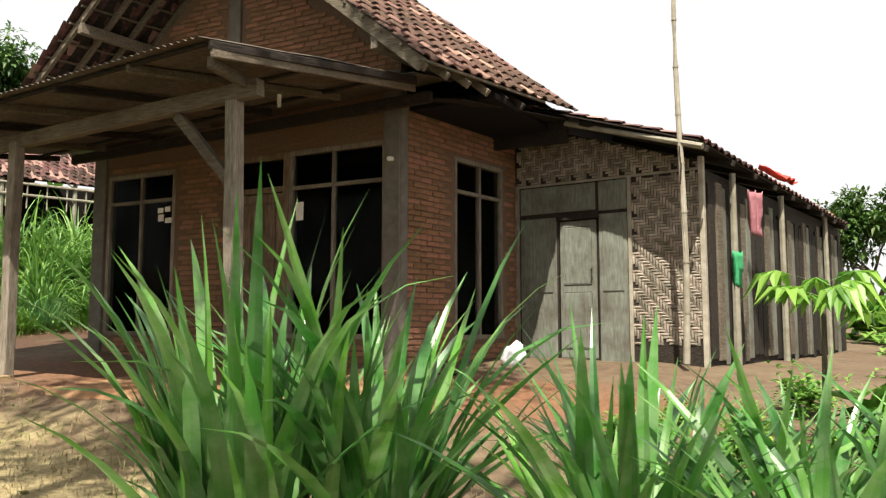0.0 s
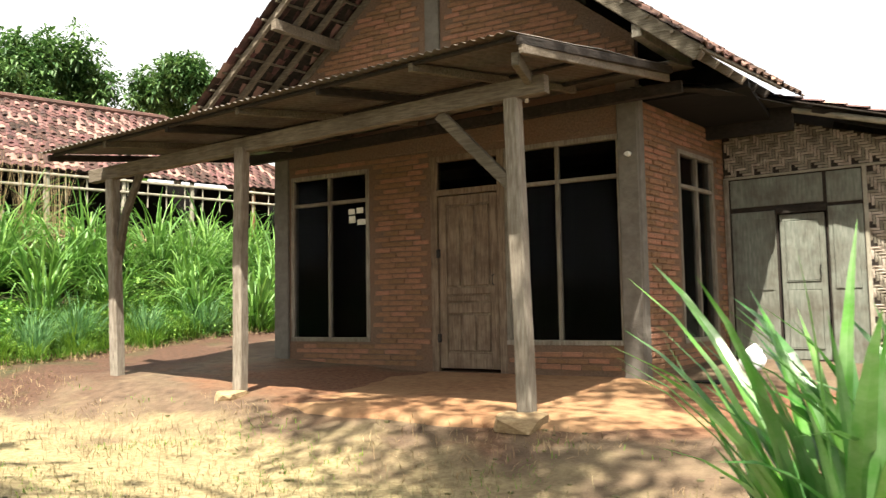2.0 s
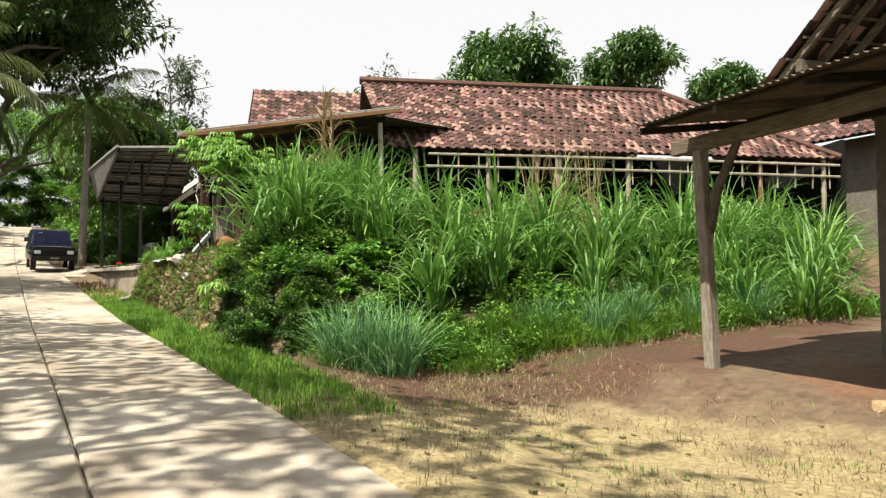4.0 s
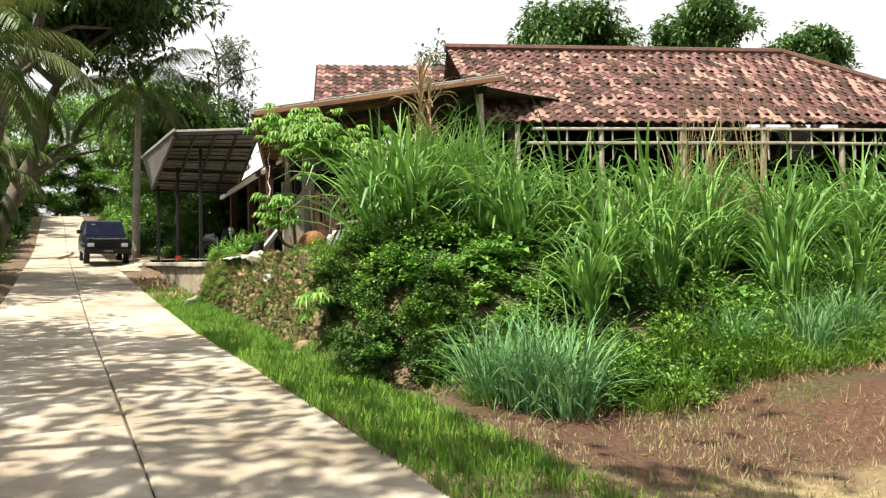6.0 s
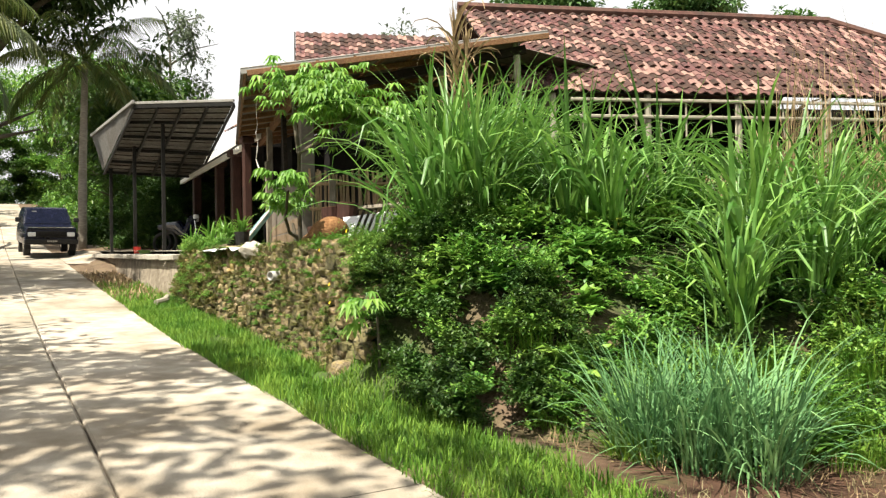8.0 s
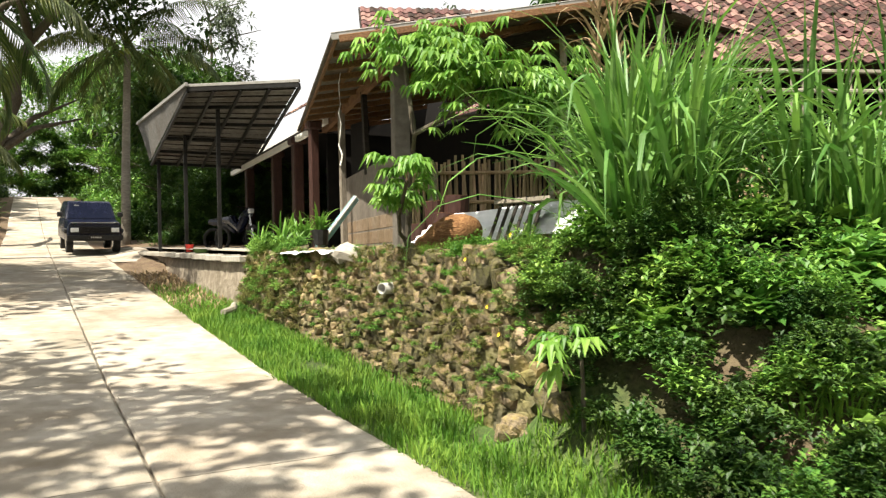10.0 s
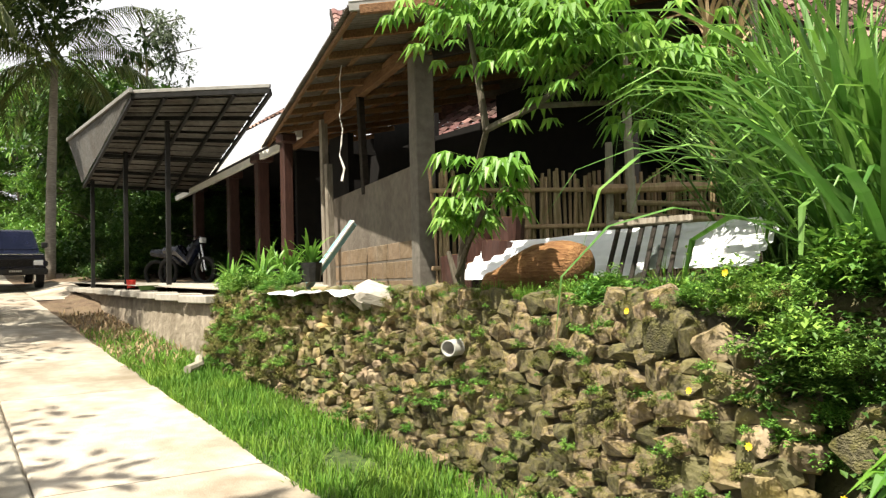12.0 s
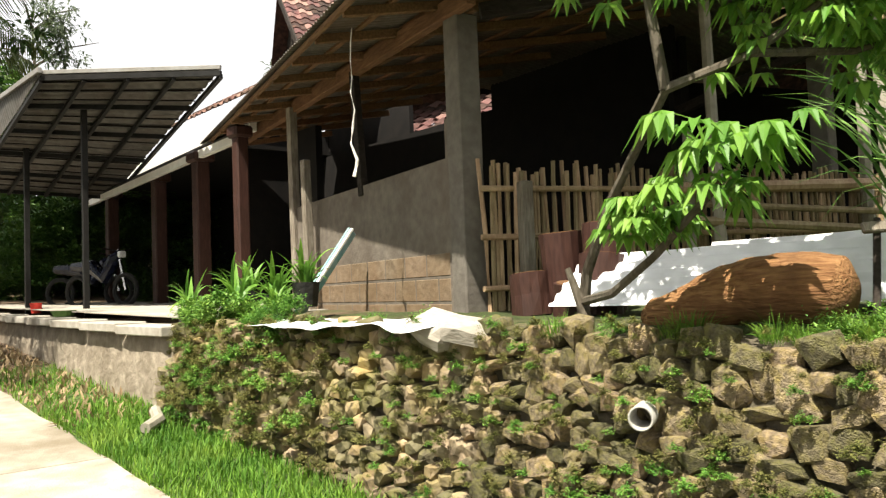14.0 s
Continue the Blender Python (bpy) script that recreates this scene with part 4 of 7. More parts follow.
while z_rel < 1.4:
    h = rnd.uniform(0.075, 0.118)
    xx = -15.5 - rnd.uniform(0, 0.1)
    while xx > -23.2:
        near = smoothstep(-19.5, -16.5, xx)
        w = rnd.uniform(0.07, 0.165) + 0.06 * near * rnd.random() ** 2
        z0 = road_z(xx) - 0.05 + z_rel
        top = 2.0 - 0.35 * smoothstep(-16.4, -15.5, xx)
        if z0 + 0.05 < top:
            hh = h * rnd.uniform(0.8, 1.6) * (0.95 + 0.1 * near)
            yy = wall_line(xx) + 0.12 + 0.26 * (z_rel / 1.3) + rnd.uniform(-0.022, 0.02)
            spots.append(Matrix.LocRotScale((xx - w / 2, yy, z0 + h / 2 + rnd.uniform(-0.035, 0.035)), Euler((rnd.uniform(-0.15, 0.15), rnd.uniform(-0.35, 0.35), rnd.uniform(-0.18, 0.18))),
                                            (w * 1.14, rnd.uniform(0.13, 0.22), hh * 1.15)))
        xx -= w
    z_rel += h
near_stones = sorted(spots, key=lambda m: abs(m.translation.x + 17.6))
for m in near_stones[:300]:
    piece("stone", rnd.choice(STONES), m, stone_wall)
V, F = [], []
for m in near_stones[300:]:
    me = rnd.choice(STONES)
    o = len(V)
    V += [tuple(m @ v.co) for v in me.vertices]
    F += [tuple(o + q for q in p.vertices) for p in me.polygons]
tagged(raw("far_stones", V, F, STONEM, stone_wall), "", "", "", "stuff")
# the wall's end turns into the bank
for k in range(26):
    u, v = rnd.random(), rnd.random()
    m = Matrix.LocRotScale((-15.45 + 0.15 * v + 0.2 * u, wall_line(-15.5) + 0.2 + 0.9 * u, road_z(-15.5) + 0.1 + 0.9 * v), Euler((rnd.uniform(-0.4, 0.4), rnd.uniform(-0.4, 0.4), rnd.uniform(0, 3))),
                           (0.24, 0.3, 0.2))
    piece("stone", rnd.choice(STONES), m, stone_wall)
for k in range(7):
    ob = new("fallen_stone", rnd.choice(STONES))
    sx, sy = -15.1 - 0.5 * rnd.random(), 1.25 + 0.3 * rnd.random()
    s = rnd.uniform(0.12, 0.24)
    ob.matrix_basis = Matrix.LocRotScale((sx, sy, ground_z(sx, sy) + s * 0.3), Euler((k, k, k)), (s * 1.2, s, s))
    tagged(ob, "loose grey stone at the foot of the wall", "stone", "stones fallen from the wall")
pipe = thing("drain_pipe", pose(-17.98, 1.52, 1.66, 0, 0, 25), "short pale PVC drain pipe sticking out of the stones", "pipe")
bm = B()
ring = []
for r, yy in ((0.045, 0.3), (0.045, -0.07), (0.054, -0.07), (0.054, 0.3)):
    ring.append([bm.verts.new((r * math.cos(2 * math.pi * k / 20), yy, r * math.sin(2 * math.pi * k / 20))) for k in range(20)])
for r0, r1 in zip(ring, ring[1:]):
    for k in range(20):
        bm.faces.new((r0[k], r0[(k + 1) % 20], r1[(k + 1) % 20], r1[k]))
part("tube", bm, PVC, pipe, smooth=True)

# low rendered wall, cement drive further up
low_wall = structure(thing("wall_low", Matrix(), "low rubble-cement wall edging the cement drive", "wall"), "", "")
bm = B()
rows = []
for i in range(61):
    u = i / 60
    xx = -23.1 - 12.5 * u
    yy = 1.42 + 0.10 * u
    zb = road_z(xx) - 0.15
    zt = 1.98 + 0.19 * u
    rows.append([bm.verts.new((xx, yy + 0.06 * noise.noise((xx * 4, v * 5, 0)) + 0.06 * v, zb + (zt - 0.09 - zb) * v)) for v in (0, 0.2, 0.4, 0.6, 0.8, 1)] +
                [bm.verts.new((xx, yy + 0.4, zt - 0.09))])
for r0, r1 in zip(rows, rows[1:]):
    for k in range(6):
        bm.faces.new((r0[k], r1[k], r1[k + 1], r0[k + 1]))
bm.faces.new(rows[-1])
part("rubble_face", bm, surf("pale_rubble_cement", (0.190, 0.156, 0.116), (0.340, 0.292, 0.224), (0.136, 0.109, 0.075), grain=7, spread=3, amount=0.6, bump=1.0, relief=14), low_wall, smooth=True)
for k in range(10):
    a, c = -23.1 - 1.28 * k, -23.1 - 1.28 * (k + 1) + 0.02
    part("coping", box(B(), a, c, 1.38, 1.72, 1.89 + 0.02 * k, 1.99 + 0.02 * k, 0.012), CEMENT, low_wall)
drive = part("pavement", sheet(B(), (-23.2, 1.7, 2.055), (-39.0, 1.65, 2.345), (-39.0, 3.6, 2.34), (-23.6, 5.2, 2.06), 0.012), CEMENT)
structure(drive, "pale swept cement drive in front of the houses", "pavement")
V, F = [], []
for i in range(21):
    xx = -33.6 - 5.5 * i / 20
    z0, z1 = road_z(xx) + 0.006, float(np.interp(xx, [-39, -36.0, -33.6], [2.34, 2.27, 1.9]))
    for j in range(6):
        v = j / 5
        V.append((xx, 0.56 + 1.15 * v, z0 + (max(z1, z0) - z0) * smoothstep(0, 1, v)))
for i in range(20):
    for j in range(5):
        F.append((i * 6 + j, i * 6 + j + 1, i * 6 + j + 7, i * 6 + j + 6))
structure(raw("pavement", V, F, CONCRETE, smooth=True), "cement ramp from the road up to the drive", "pavement")

# ---- open shed with block wall ----
U = Vector((-0.982, 0.187, 0))
NIN = Vector((0.187, 0.982, 0))
SHA = Vector((-20.45, 2.78, 0))
SHP = Matrix.Translation(SHA) @ Matrix((U, NIN, Vector((0, 0, 1)))).transposed().to_4x4()
block_wall = structure(thing("wall_block", SHP, "half-height grey block wall, mud-stained at the foot, beside a concrete pillar", "wall"), "", "")
part("plaster_face", box(B(), 0.0, 4.05, 0.03, 0.14, 1.9, 3.30), BLOCKS, block_wall)
part("raised_end", box(B(), 0.02, 0.30, 0.03, 0.14, 3.30, 3.62), BLOCKS, block_wall)
for row in range(3):
    s = 0.28 - (0.2 if row % 2 else 0)
    while s < 4.0:
        a, c = max(0.28, s), min(4.02, s + 0.40)
        if c - a > 0.05:
            part("block", box(B(), a + 0.004, c - 0.004, 0.026, 0.06, 1.92 + row * 0.21, 2.12 + row * 0.21 - 0.012, 0.006), MUDDY if row < 3 else BLOCKS, block_wall)
        s += 0.41
shed = thing("open_shed", SHP, "open timber shed under a rusty corrugated roof, dark inside", "shed")
SI = SHP.inverted()


def sl(*p):
    return SI @ Vector(p)


part("pillar", box(B(), -0.01, 0.20, -0.01, 0.20, 1.85, 4.42, 0.012), PLASTER, shed, "grey concrete pillar")
SE0, SE1, SK1, SK0 = (-19.54, 1.60, 4.45), (-27.6, 3.75, 4.66), (-26.9, 5.75, 4.98), (-17.85, 5.55, 5.05)
part("tin_roof", corrugated(B(), sl(*SE0), sl(*SE1), sl(*SK1), sl(*SK0), sag=0.0), TIN, shed, "rusty corrugated tin roof", smooth=True)
# unseen sheet added to keep the sun off the shed's back
part("back_sheet", corrugated(B(), sl(-23.6, 5.55, 4.99), sl(-18.6, 5.5, 5.02), sl(-19.2, 8.8, 4.98), sl(-23.6, 8.6, 4.92)), TIN, shed, smooth=True)
part("wall_beam", beam(B(), sl(-20.2, 2.72, 4.46), sl(-27.0, 4.15, 4.62), 0.09, 0.14), RAFTER, shed)
part("edge_batten", beam(B(), sl(-19.54, 1.66, 4.40), sl(-27.5, 3.8, 4.61), 0.04, 0.05), RAFTER, shed)
E0, E1, K0, K1 = (sl(*v) for v in (SE0, SE1, SK0, SK1))
for i in range(12):
    u = i / 11
    a, c = E0.lerp(E1, u), K0.lerp(K1, u)
    part("rafter", beam(B(), a.lerp(c, 0.02) + Vector((0, 0, -0.075)), c + Vector((0, 0, -0.075)), 0.05, 0.08), RAFTER, shed)
for v in (0.12, 0.24, 0.36, 0.48, 0.6, 0.72, 0.84):
    part("batten", beam(B(), E0.lerp(K0, v) + Vector((0, 0, -0.025)), E1.lerp(K1, v) + Vector((0, 0, -0.025)), 0.045, 0.025, 0), RAFTER, shed)
part("gable_board", beam(B(), E0 + Vector((0.02, 0, -0.03)), K0 + Vector((0.02, 0, -0.03)), 0.03, 0.09), TINLIGHT, shed)
part("post", beam(B(), sl(-22.4, 3.2, 3.2), sl(-22.5, 3.2, 4.5), 0.08, 0.08), DARKWOOD, shed)
part("post", beam(B(), sl(-24.35, 3.55, 2.0), sl(-24.4, 3.55, 4.55), 0.10, 0.10), WOOD, shed)
part("post", beam(B(), sl(-23.55, 3.25, 2.05), sl(-23.6, 3.25, 3.75), 0.09, 0.09), WOOD, shed)
part("post", rod(B(), [sl(-18.3, 5.4, 2.0), sl(-18.3, 5.3, 4.95)], [0.06, 0.05], 8), PALEBAMBOO, shed)
part("post", rod(B(), [sl(-19.4, 4.75, 2.0), sl(-19.42, 4.7, 4.8)], [0.055, 0.045], 8), PALEBAMBOO, shed)
part("cross_beam", beam(B(), sl(-18.3, 5.35, 4.25), sl(-21.0, 6.2, 4.0), 0.07, 0.10), DARKWOOD, shed)
part("cross_beam", beam(B(), sl(-20.3, 2.9, 4.4), sl(-18.2, 5.4, 4.85), 0.08, 0.12), DARKWOOD, shed)
rope = thing("hanging_rope", pose(-21.3, 2.35, 4.45), "pale knotted rope hanging from the shed eave", "rope")
pp = [(0.02 * math.sin(i * 1.7), 0.02 * math.cos(i * 2.3), -0.14 * i) for i in range(10)]
part("cord", rod(B(), pp, [0.005] * 6 + [0.012, 0.007, 0.013, 0.018], 6, 0.4), PAPER, rope)
# near-black sheets added to fill the shed's back with shade
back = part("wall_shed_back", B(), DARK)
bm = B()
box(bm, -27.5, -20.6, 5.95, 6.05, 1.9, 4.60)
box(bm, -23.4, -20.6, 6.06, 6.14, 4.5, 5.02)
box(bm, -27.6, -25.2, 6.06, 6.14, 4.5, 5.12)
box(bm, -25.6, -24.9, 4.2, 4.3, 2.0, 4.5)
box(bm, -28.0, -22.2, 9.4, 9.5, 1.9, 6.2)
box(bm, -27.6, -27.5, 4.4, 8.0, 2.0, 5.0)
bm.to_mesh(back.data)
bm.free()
structure(back, "near-black sheets added behind the shed to stand for shade", "wall")
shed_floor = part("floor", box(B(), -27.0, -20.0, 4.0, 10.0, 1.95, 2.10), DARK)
structure(shed_floor, "earth floor of the shed, near-black for shade", "floor")
yard_roof = structure(thing("yard_roof", Matrix(), "sunlit red tiled roof seen through the shed", "roof"), "", "")
tile_roof(yard_roof, (-25.9, 6.2, 4.72), (-23.9, 6.9, 4.68), (-26.5, 7.4, 5.5), (-24.4, 8.1, 5.45), TILE, TILEM, 60)
part("eave_board", beam(B(), (-25.9, 6.22, 4.66), (-23.9, 6.92, 4.62), 0.04, 0.08), DARKWOOD, yard_roof)

# bamboo paling fence
fence = thing("bamboo_fence", pose(-20.36, 2.86, 2.0, 0, 0, math.degrees(math.atan2(0.937, 0.35))), "weathered split-bamboo paling fence tied to two rails", "fence")
me_slats = []
for k in range(5):
    rr = random.Random(k)
    bm = B()
    rod(bm, [(0, 0, 0), (rr.uniform(-0.015, 0.015), 0, 0.6), (rr.uniform(-0.02, 0.02), 0, 1.2)], [0.021, 0.020, 0.018], 6, 0.2)
    me = bpy.data.meshes.new("slat")
    bm.to_mesh(me)
    bm.free()
    me.materials.append(BAMBOO)
    me_slats.append(me)
s = 0.06
while s < 9.2:
    m = Matrix.LocRotScale((s, random.uniform(-0.008, 0.008), 0), Euler((random.uniform(-0.03, 0.03), random.uniform(-0.035, 0.035), random.uniform(0, 6))),
                           (1, 1, random.uniform(0.93, 1.04)))
    piece("slat", random.choice(me_slats), m, fence)
    s += random.uniform(0.034, 0.050)
for z in (0.22, 0.62, 1.0):
    part("rail", rod(B(), [(0.0, -0.035, z), (4.6, -0.035, z + 0.03), (9.2, -0.035, z)], 0.024, 7, 0.1), BAMBOO, fence)
part("post", box(B(), 0.30, 0.40, -0.16, -0.06, -0.1, 1.05, 0.008), WOOD, fence)
for s in (1.9, 3.9, 6.2, 8.4):
    part("post", rod(B(), [(s, -0.1, -0.1), (s + 0.02, -0.1, 1.5)], [0.045, 0.04], 7), PALEBAMBOO, fence)
part("rail", rod(B(), [(1.7, -0.15, 1.0), (4.2, -0.6, 1.02)], 0.05, 8), BAMBOO, fence)
part("rail", rod(B(), [(1.9, -0.22, 0.72), (4.4, -0.7, 0.55)], 0.04, 8), BAMBOO, fence)
part("rail", rod(B(), [(2.0, -0.2, 0.86), (4.6, -0.5, 0.74)], 0.03, 8), BAMBOO, fence)

# things on the terrace
log = thing("palm_log", pose(-17.80, 2.05, 2.0, 0, 0, 4), "fibrous orange-brown felled palm log lying on the terrace", "log")
bm = B()
pts, rad = [], []
for i in range(19):
    u = i / 18
    pts.append((-0.50 + 1.0 * u, 0.03 * math.sin(u * 5), 0.05 + 0.13 * smoothstep(0, 0.62, u) - 0.03 * smoothstep(0.8, 1, u)))
    rad.append((0.09 + 0.062 * smoothstep(0.0, 0.55, u)) * min(1, 0.45 + 3.2 * math.sqrt(u * (1 - u))) * (1 - 0.07 * math.exp(-((u - 0.5) / 0.07) ** 2)))
rod(bm, pts, rad, 22, 0.07)
part("trunk", bm, LOGBARK, log, smooth=True)
for px, py, pz, rz in ((-18.35, 2.72, 2.26, 6), (-17.6, 2.98, 2.30, 2)):
    sh = thing("roof_sheet", pose(px, py, pz, 36, 0, rz), "white corrugated roofing sheet leaning in the yard", "sheet", "white sheets by the fence")
    part("sheet", corrugated(B(), (-0.95, -0.28, 0), (-0.95, 0.28, 0), (0.95, 0.28, 0), (0.95, -0.28, 0), pitch=0.10, amp=0.012), SHEETW, sh, smooth=True)
flat = thing("plastic_sheet", pose(-20.5, 1.72, 2.0), "torn white sheet of tin lying along the wall top", "sheet")
V, F = [], []
nx, ny = 26, 7
for j in range(ny + 1):
    for i in range(nx + 1):
        u, v = i / nx, j / ny
        xx = -1.0 + 2.05 * u
        yy = -0.30 + 0.55 * v + 0.08 * noise.noise((u * 5, 0, 0)) * (1 - v) + 0.10 * u
        V.append((xx, yy, 0.035 + 0.025 * noise.noise((u * 5, v * 2, 2)) + 0.012 * noise.noise((u * 17, v * 6, 5)) - 0.05 * (1 - v) ** 3 * (0.5 + noise.noise((u * 6, 9, 0)))))
for j in range(ny):
    for i in range(nx):
        F.append((j * (nx + 1) + i, j * (nx + 1) + i + 1, (j + 1) * (nx + 1) + i + 1, (j + 1) * (nx + 1) + i))
raw("sheet", V, F, SHEETW, flat, smooth=True)
for k, (px, py, s) in enumerate(((-19.55, 1.72, 0.34), (-19.25, 1.66, 0.28))):
    ob = new("cement_lump", PADSTONES[1 + k])
    ob.matrix_basis = Matrix.LocRotScale((px, py, 2.0), Euler((0.3, 0.2, k)), (s * 1.4, s, s * 0.5))
    tagged(ob, "pale lump of hardened cement on the wall top", "stone", "cement lumps on the wall")
plank = thing("leaning_board", pose(-22.2, 2.75, 2.05), "teal and white board leaning on the block wall", "board")
part("board", beam(B(), (0, -0.45, 0), (-0.05, 0.20, 0.78), 0.02, 0.11), TEAL, plank)
part("white_edge", beam(B(), (0.02, -0.46, 0.02), (-0.03, 0.19, 0.80), 0.03, 0.03), WHITE, plank)
for k, (px, py, h) in enumerate(((-19.72, 2.75, 0.30), (-19.58, 2.95, 0.58), (-19.35, 2.75, 0.22), (-19.30, 3.0, 0.62), (-19.15, 2.75, 0.40))):
    st = thing("stump", pose(px, py, 2.02, 4 * (k % 3), 3 * k - 6, 30 * k), "sawn brown log stump stacked by the fence", "stump", "stumps by the fence")
    part("trunk", rod(B(), [(0, 0, 0), (0, 0, h * 0.5), (0, 0, h)], [0.155, 0.145, 0.15], 14, 0.06), REDWOOD, st, smooth=False)
    part("cut_face", rod(B(), [(0, 0, h), (0, 0, h + 0.006)], 0.13, 12), CUTWOOD, st)
rack = thing("wooden_rack", pose(-17.28, 2.2, 2.04, -25, 0, 40), "dark slatted wooden rack leaning on the terrace", "rack")
for k in range(6):
    part("slat", beam(B(), (k * 0.075, 0, 0), (k * 0.075 + 0.10, 0, 0.48), 0.022, 0.03), DARKWOOD, rack)
part("rail", beam(B(), (0.02, -0.02, 0.42), (0.54, -0.02, 0.44), 0.03, 0.05), WOOD, rack)
branch = thing("branch", pose(-22.55, 1.15, road_z(-22.5) + 0.06), "pale sawn forked branch lying in the grass", "branch")
part("limb", rod(B(), [(-0.35, 0.1, 0.08), (0.0, 0, 0.05), (0.18, -0.18, 0.02)], [0.05, 0.05, 0.045], 8, 0.1), PALEBAMBOO, branch)

# ---- long tiled house behind the bank ----
RD = Vector((0.35, 0.937, 0))
long_house = thing("long_house", pose(-18.9, 6.4, 2.0), "long open-sided house under a weathered red tile roof", "house")
LO = Vector((-18.9, 6.4, 2.0))
le0, lr0 = Vector((-18.98, 5.80, 4.45)), Vector((-21.2, 6.15, 6.42))
le1, lr1 = le0 + RD * 10.6, lr0 + RD * 7.5
lroof = thing("roof", Matrix(), "", "")
lroof.parent = long_house
lroof["label"] = "weathered red-brown clay tile roof"
tile_roof(lroof, le0 - LO, le1 - LO, lr0 - LO, lr1 - LO, TILE, TILEM, 300, pitch=0.205, course=0.225)
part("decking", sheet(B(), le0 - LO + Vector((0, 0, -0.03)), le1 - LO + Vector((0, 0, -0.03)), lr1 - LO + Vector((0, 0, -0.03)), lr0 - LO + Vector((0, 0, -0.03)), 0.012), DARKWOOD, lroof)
hx = le1 + Vector((-4.2, 1.6, 0))
part("hip", sheet(B(), le1 - LO, hx - LO, lr1 - LO + Vector((-0.1, 0.03, 0)), lr1 - LO, 0.03), TILEM, lroof)
part("ridge", rod(B(), [lr0 - LO + Vector((0, -0.05, 0.03)), lr1 - LO + Vector((0, 0, 0.03))], 0.10, 8, 0.1), RIDGETILE, lroof)
part("hip_ridge", rod(B(), [lr1 - LO + Vector((0, 0, 0.03)), le1 - LO + Vector((0, 0, 0.03))], 0.09, 8, 0.1), RIDGETILE, lroof)
part("far_slope", sheet(B(), lr0 - LO, lr1 - LO, lr1 - LO + Vector((-2.2, 0.8, -1.9)), lr0 - LO + Vector((-2.2, 0.8, -1.9)), 0.03), TILEM, lroof)
for i in range(7):
    p = Vector((-18.84, 6.39, 0)) + RD * (i * 1.6)
    part("post", rod(B(), [p + Vector((0, 0, 2.0)) - LO, p + Vector((0, 0, 4.45)) - LO], 0.055, 7), PALEBAMBOO if i != 5 else RAFTER, long_house)
part("post", box(B(), -0.48, -0.30, 0.1, 0.28, 0, 2.4, 0.01), PLASTER, long_house)
for z, a, c in ((4.33, 0.3, 10.0), (4.06, 0.2, 10.0)):
    p0, p1 = Vector((-18.80, 6.35, z)) + RD * a, Vector((-18.80, 6.35, z - 0.03)) + RD * c
    part("rail", rod(B(), [p0 - LO, p0.lerp(p1, 0.5) - LO + Vector((0, 0, 0.02)), p1 - LO], 0.033, 7), PALEBAMBOO, long_house)
for i in range(22):
    p = Vector((-18.81, 6.37, 3.75)) + RD * (0.5 + i * 0.44)
    part("upright", rod(B(), [p - LO, p - LO + Vector((random.uniform(-0.03, 0.03), 0, 0.62))], 0.018, 5), PALEBAMBOO, long_house)
bm = B()
for a, c in ((Vector((-21.9, 7.6, 0)), Vector((-18.3, 17.2, 0))), (Vector((-20.6, 6.2, 0)), Vector((-21.9, 7.6, 0))), (Vector((-18.3, 17.2, 0)), Vector((-15.2, 15.8, 0)))):
    sheet(bm, a + Vector((0, 0, 1.9)) - LO, c + Vector((0, 0, 1.9)) - LO, c + Vector((0, 0, 4.9)) - LO, a + Vector((0, 0, 4.9)) - LO, 0.08)
# shade under the long roof is given by near-black sheets
part("inner_wall", bm, DARK, long_house)
far_house = thing("far_house", pose(-15.2, 18.3, 3.2), "distant pale-walled house with a dark tile roof", "house")
part("wall", box(B(), -2.0, 5.0, 0, 0.2, -1.2, 2.2), PLASTER, far_house)
tile_roof(far_house, (-4.5, -0.7, 2.15), (6, -0.7, 2.15), (-4.5, 1.8, 3.35), (6, 1.8, 3.35), TILE, TILEM, 0)
part("decking", sheet(B(), (-4.5, -0.68, 2.1), (6, -0.68, 2.1), (6, 1.8, 3.3), (-4.5, 1.8, 3.3), 0.01), DARKWOOD, far_house)

# ---- house with the veranda and carport beyond ----
vh = thing("veranda_house", pose(-29, 5, 2.08), "house with red-brown columns, white eave band and tiled roof", "house")
VO = Vector((-29, 5, 2.08))


def vl(*p):
    return Vector(p) - VO


part("eave_band", sheet(B(), vl(-25.9, 3.75, 4.56), vl(-34.0, 3.9, 4.45), vl(-34.0, 3.9, 4.78), vl(-25.9, 3.75, 4.84), 0.10), WHITE, vh, "white rendered eave band")
part("eave_band_lower", sheet(B(), vl(-26.2, 3.62, 4.42), vl(-34.0, 3.78, 4.30), vl(-34.0, 3.78, 4.42), vl(-26.2, 3.62, 4.54), 0.08), WHITE, vh)
part("gutter", rod(B(), [vl(-26.2, 3.66, 4.56), vl(-33.9, 3.82, 4.44)], 0.05, 8), STEEL, vh)
for px, py, w in ((-25.55, 3.42, 0.17), (-27.6, 3.75, 0.22), (-29.9, 3.95, 0.22), (-32.5, 3.95, 0.22)):
    col = part("column", box(B(), px - VO.x - w / 2, px - VO.x + w / 2, py - VO.y - w / 2, py - VO.y + w / 2, 0.0, 2.42, 0.02), REDWOOD, vh)
    part("capital", box(B(), px - VO.x - w * 0.8, px - VO.x + w * 0.8, py - VO.y - w * 0.8, py - VO.y + w * 0.8, 2.28, 2.44, 0.03), REDWOOD, col)
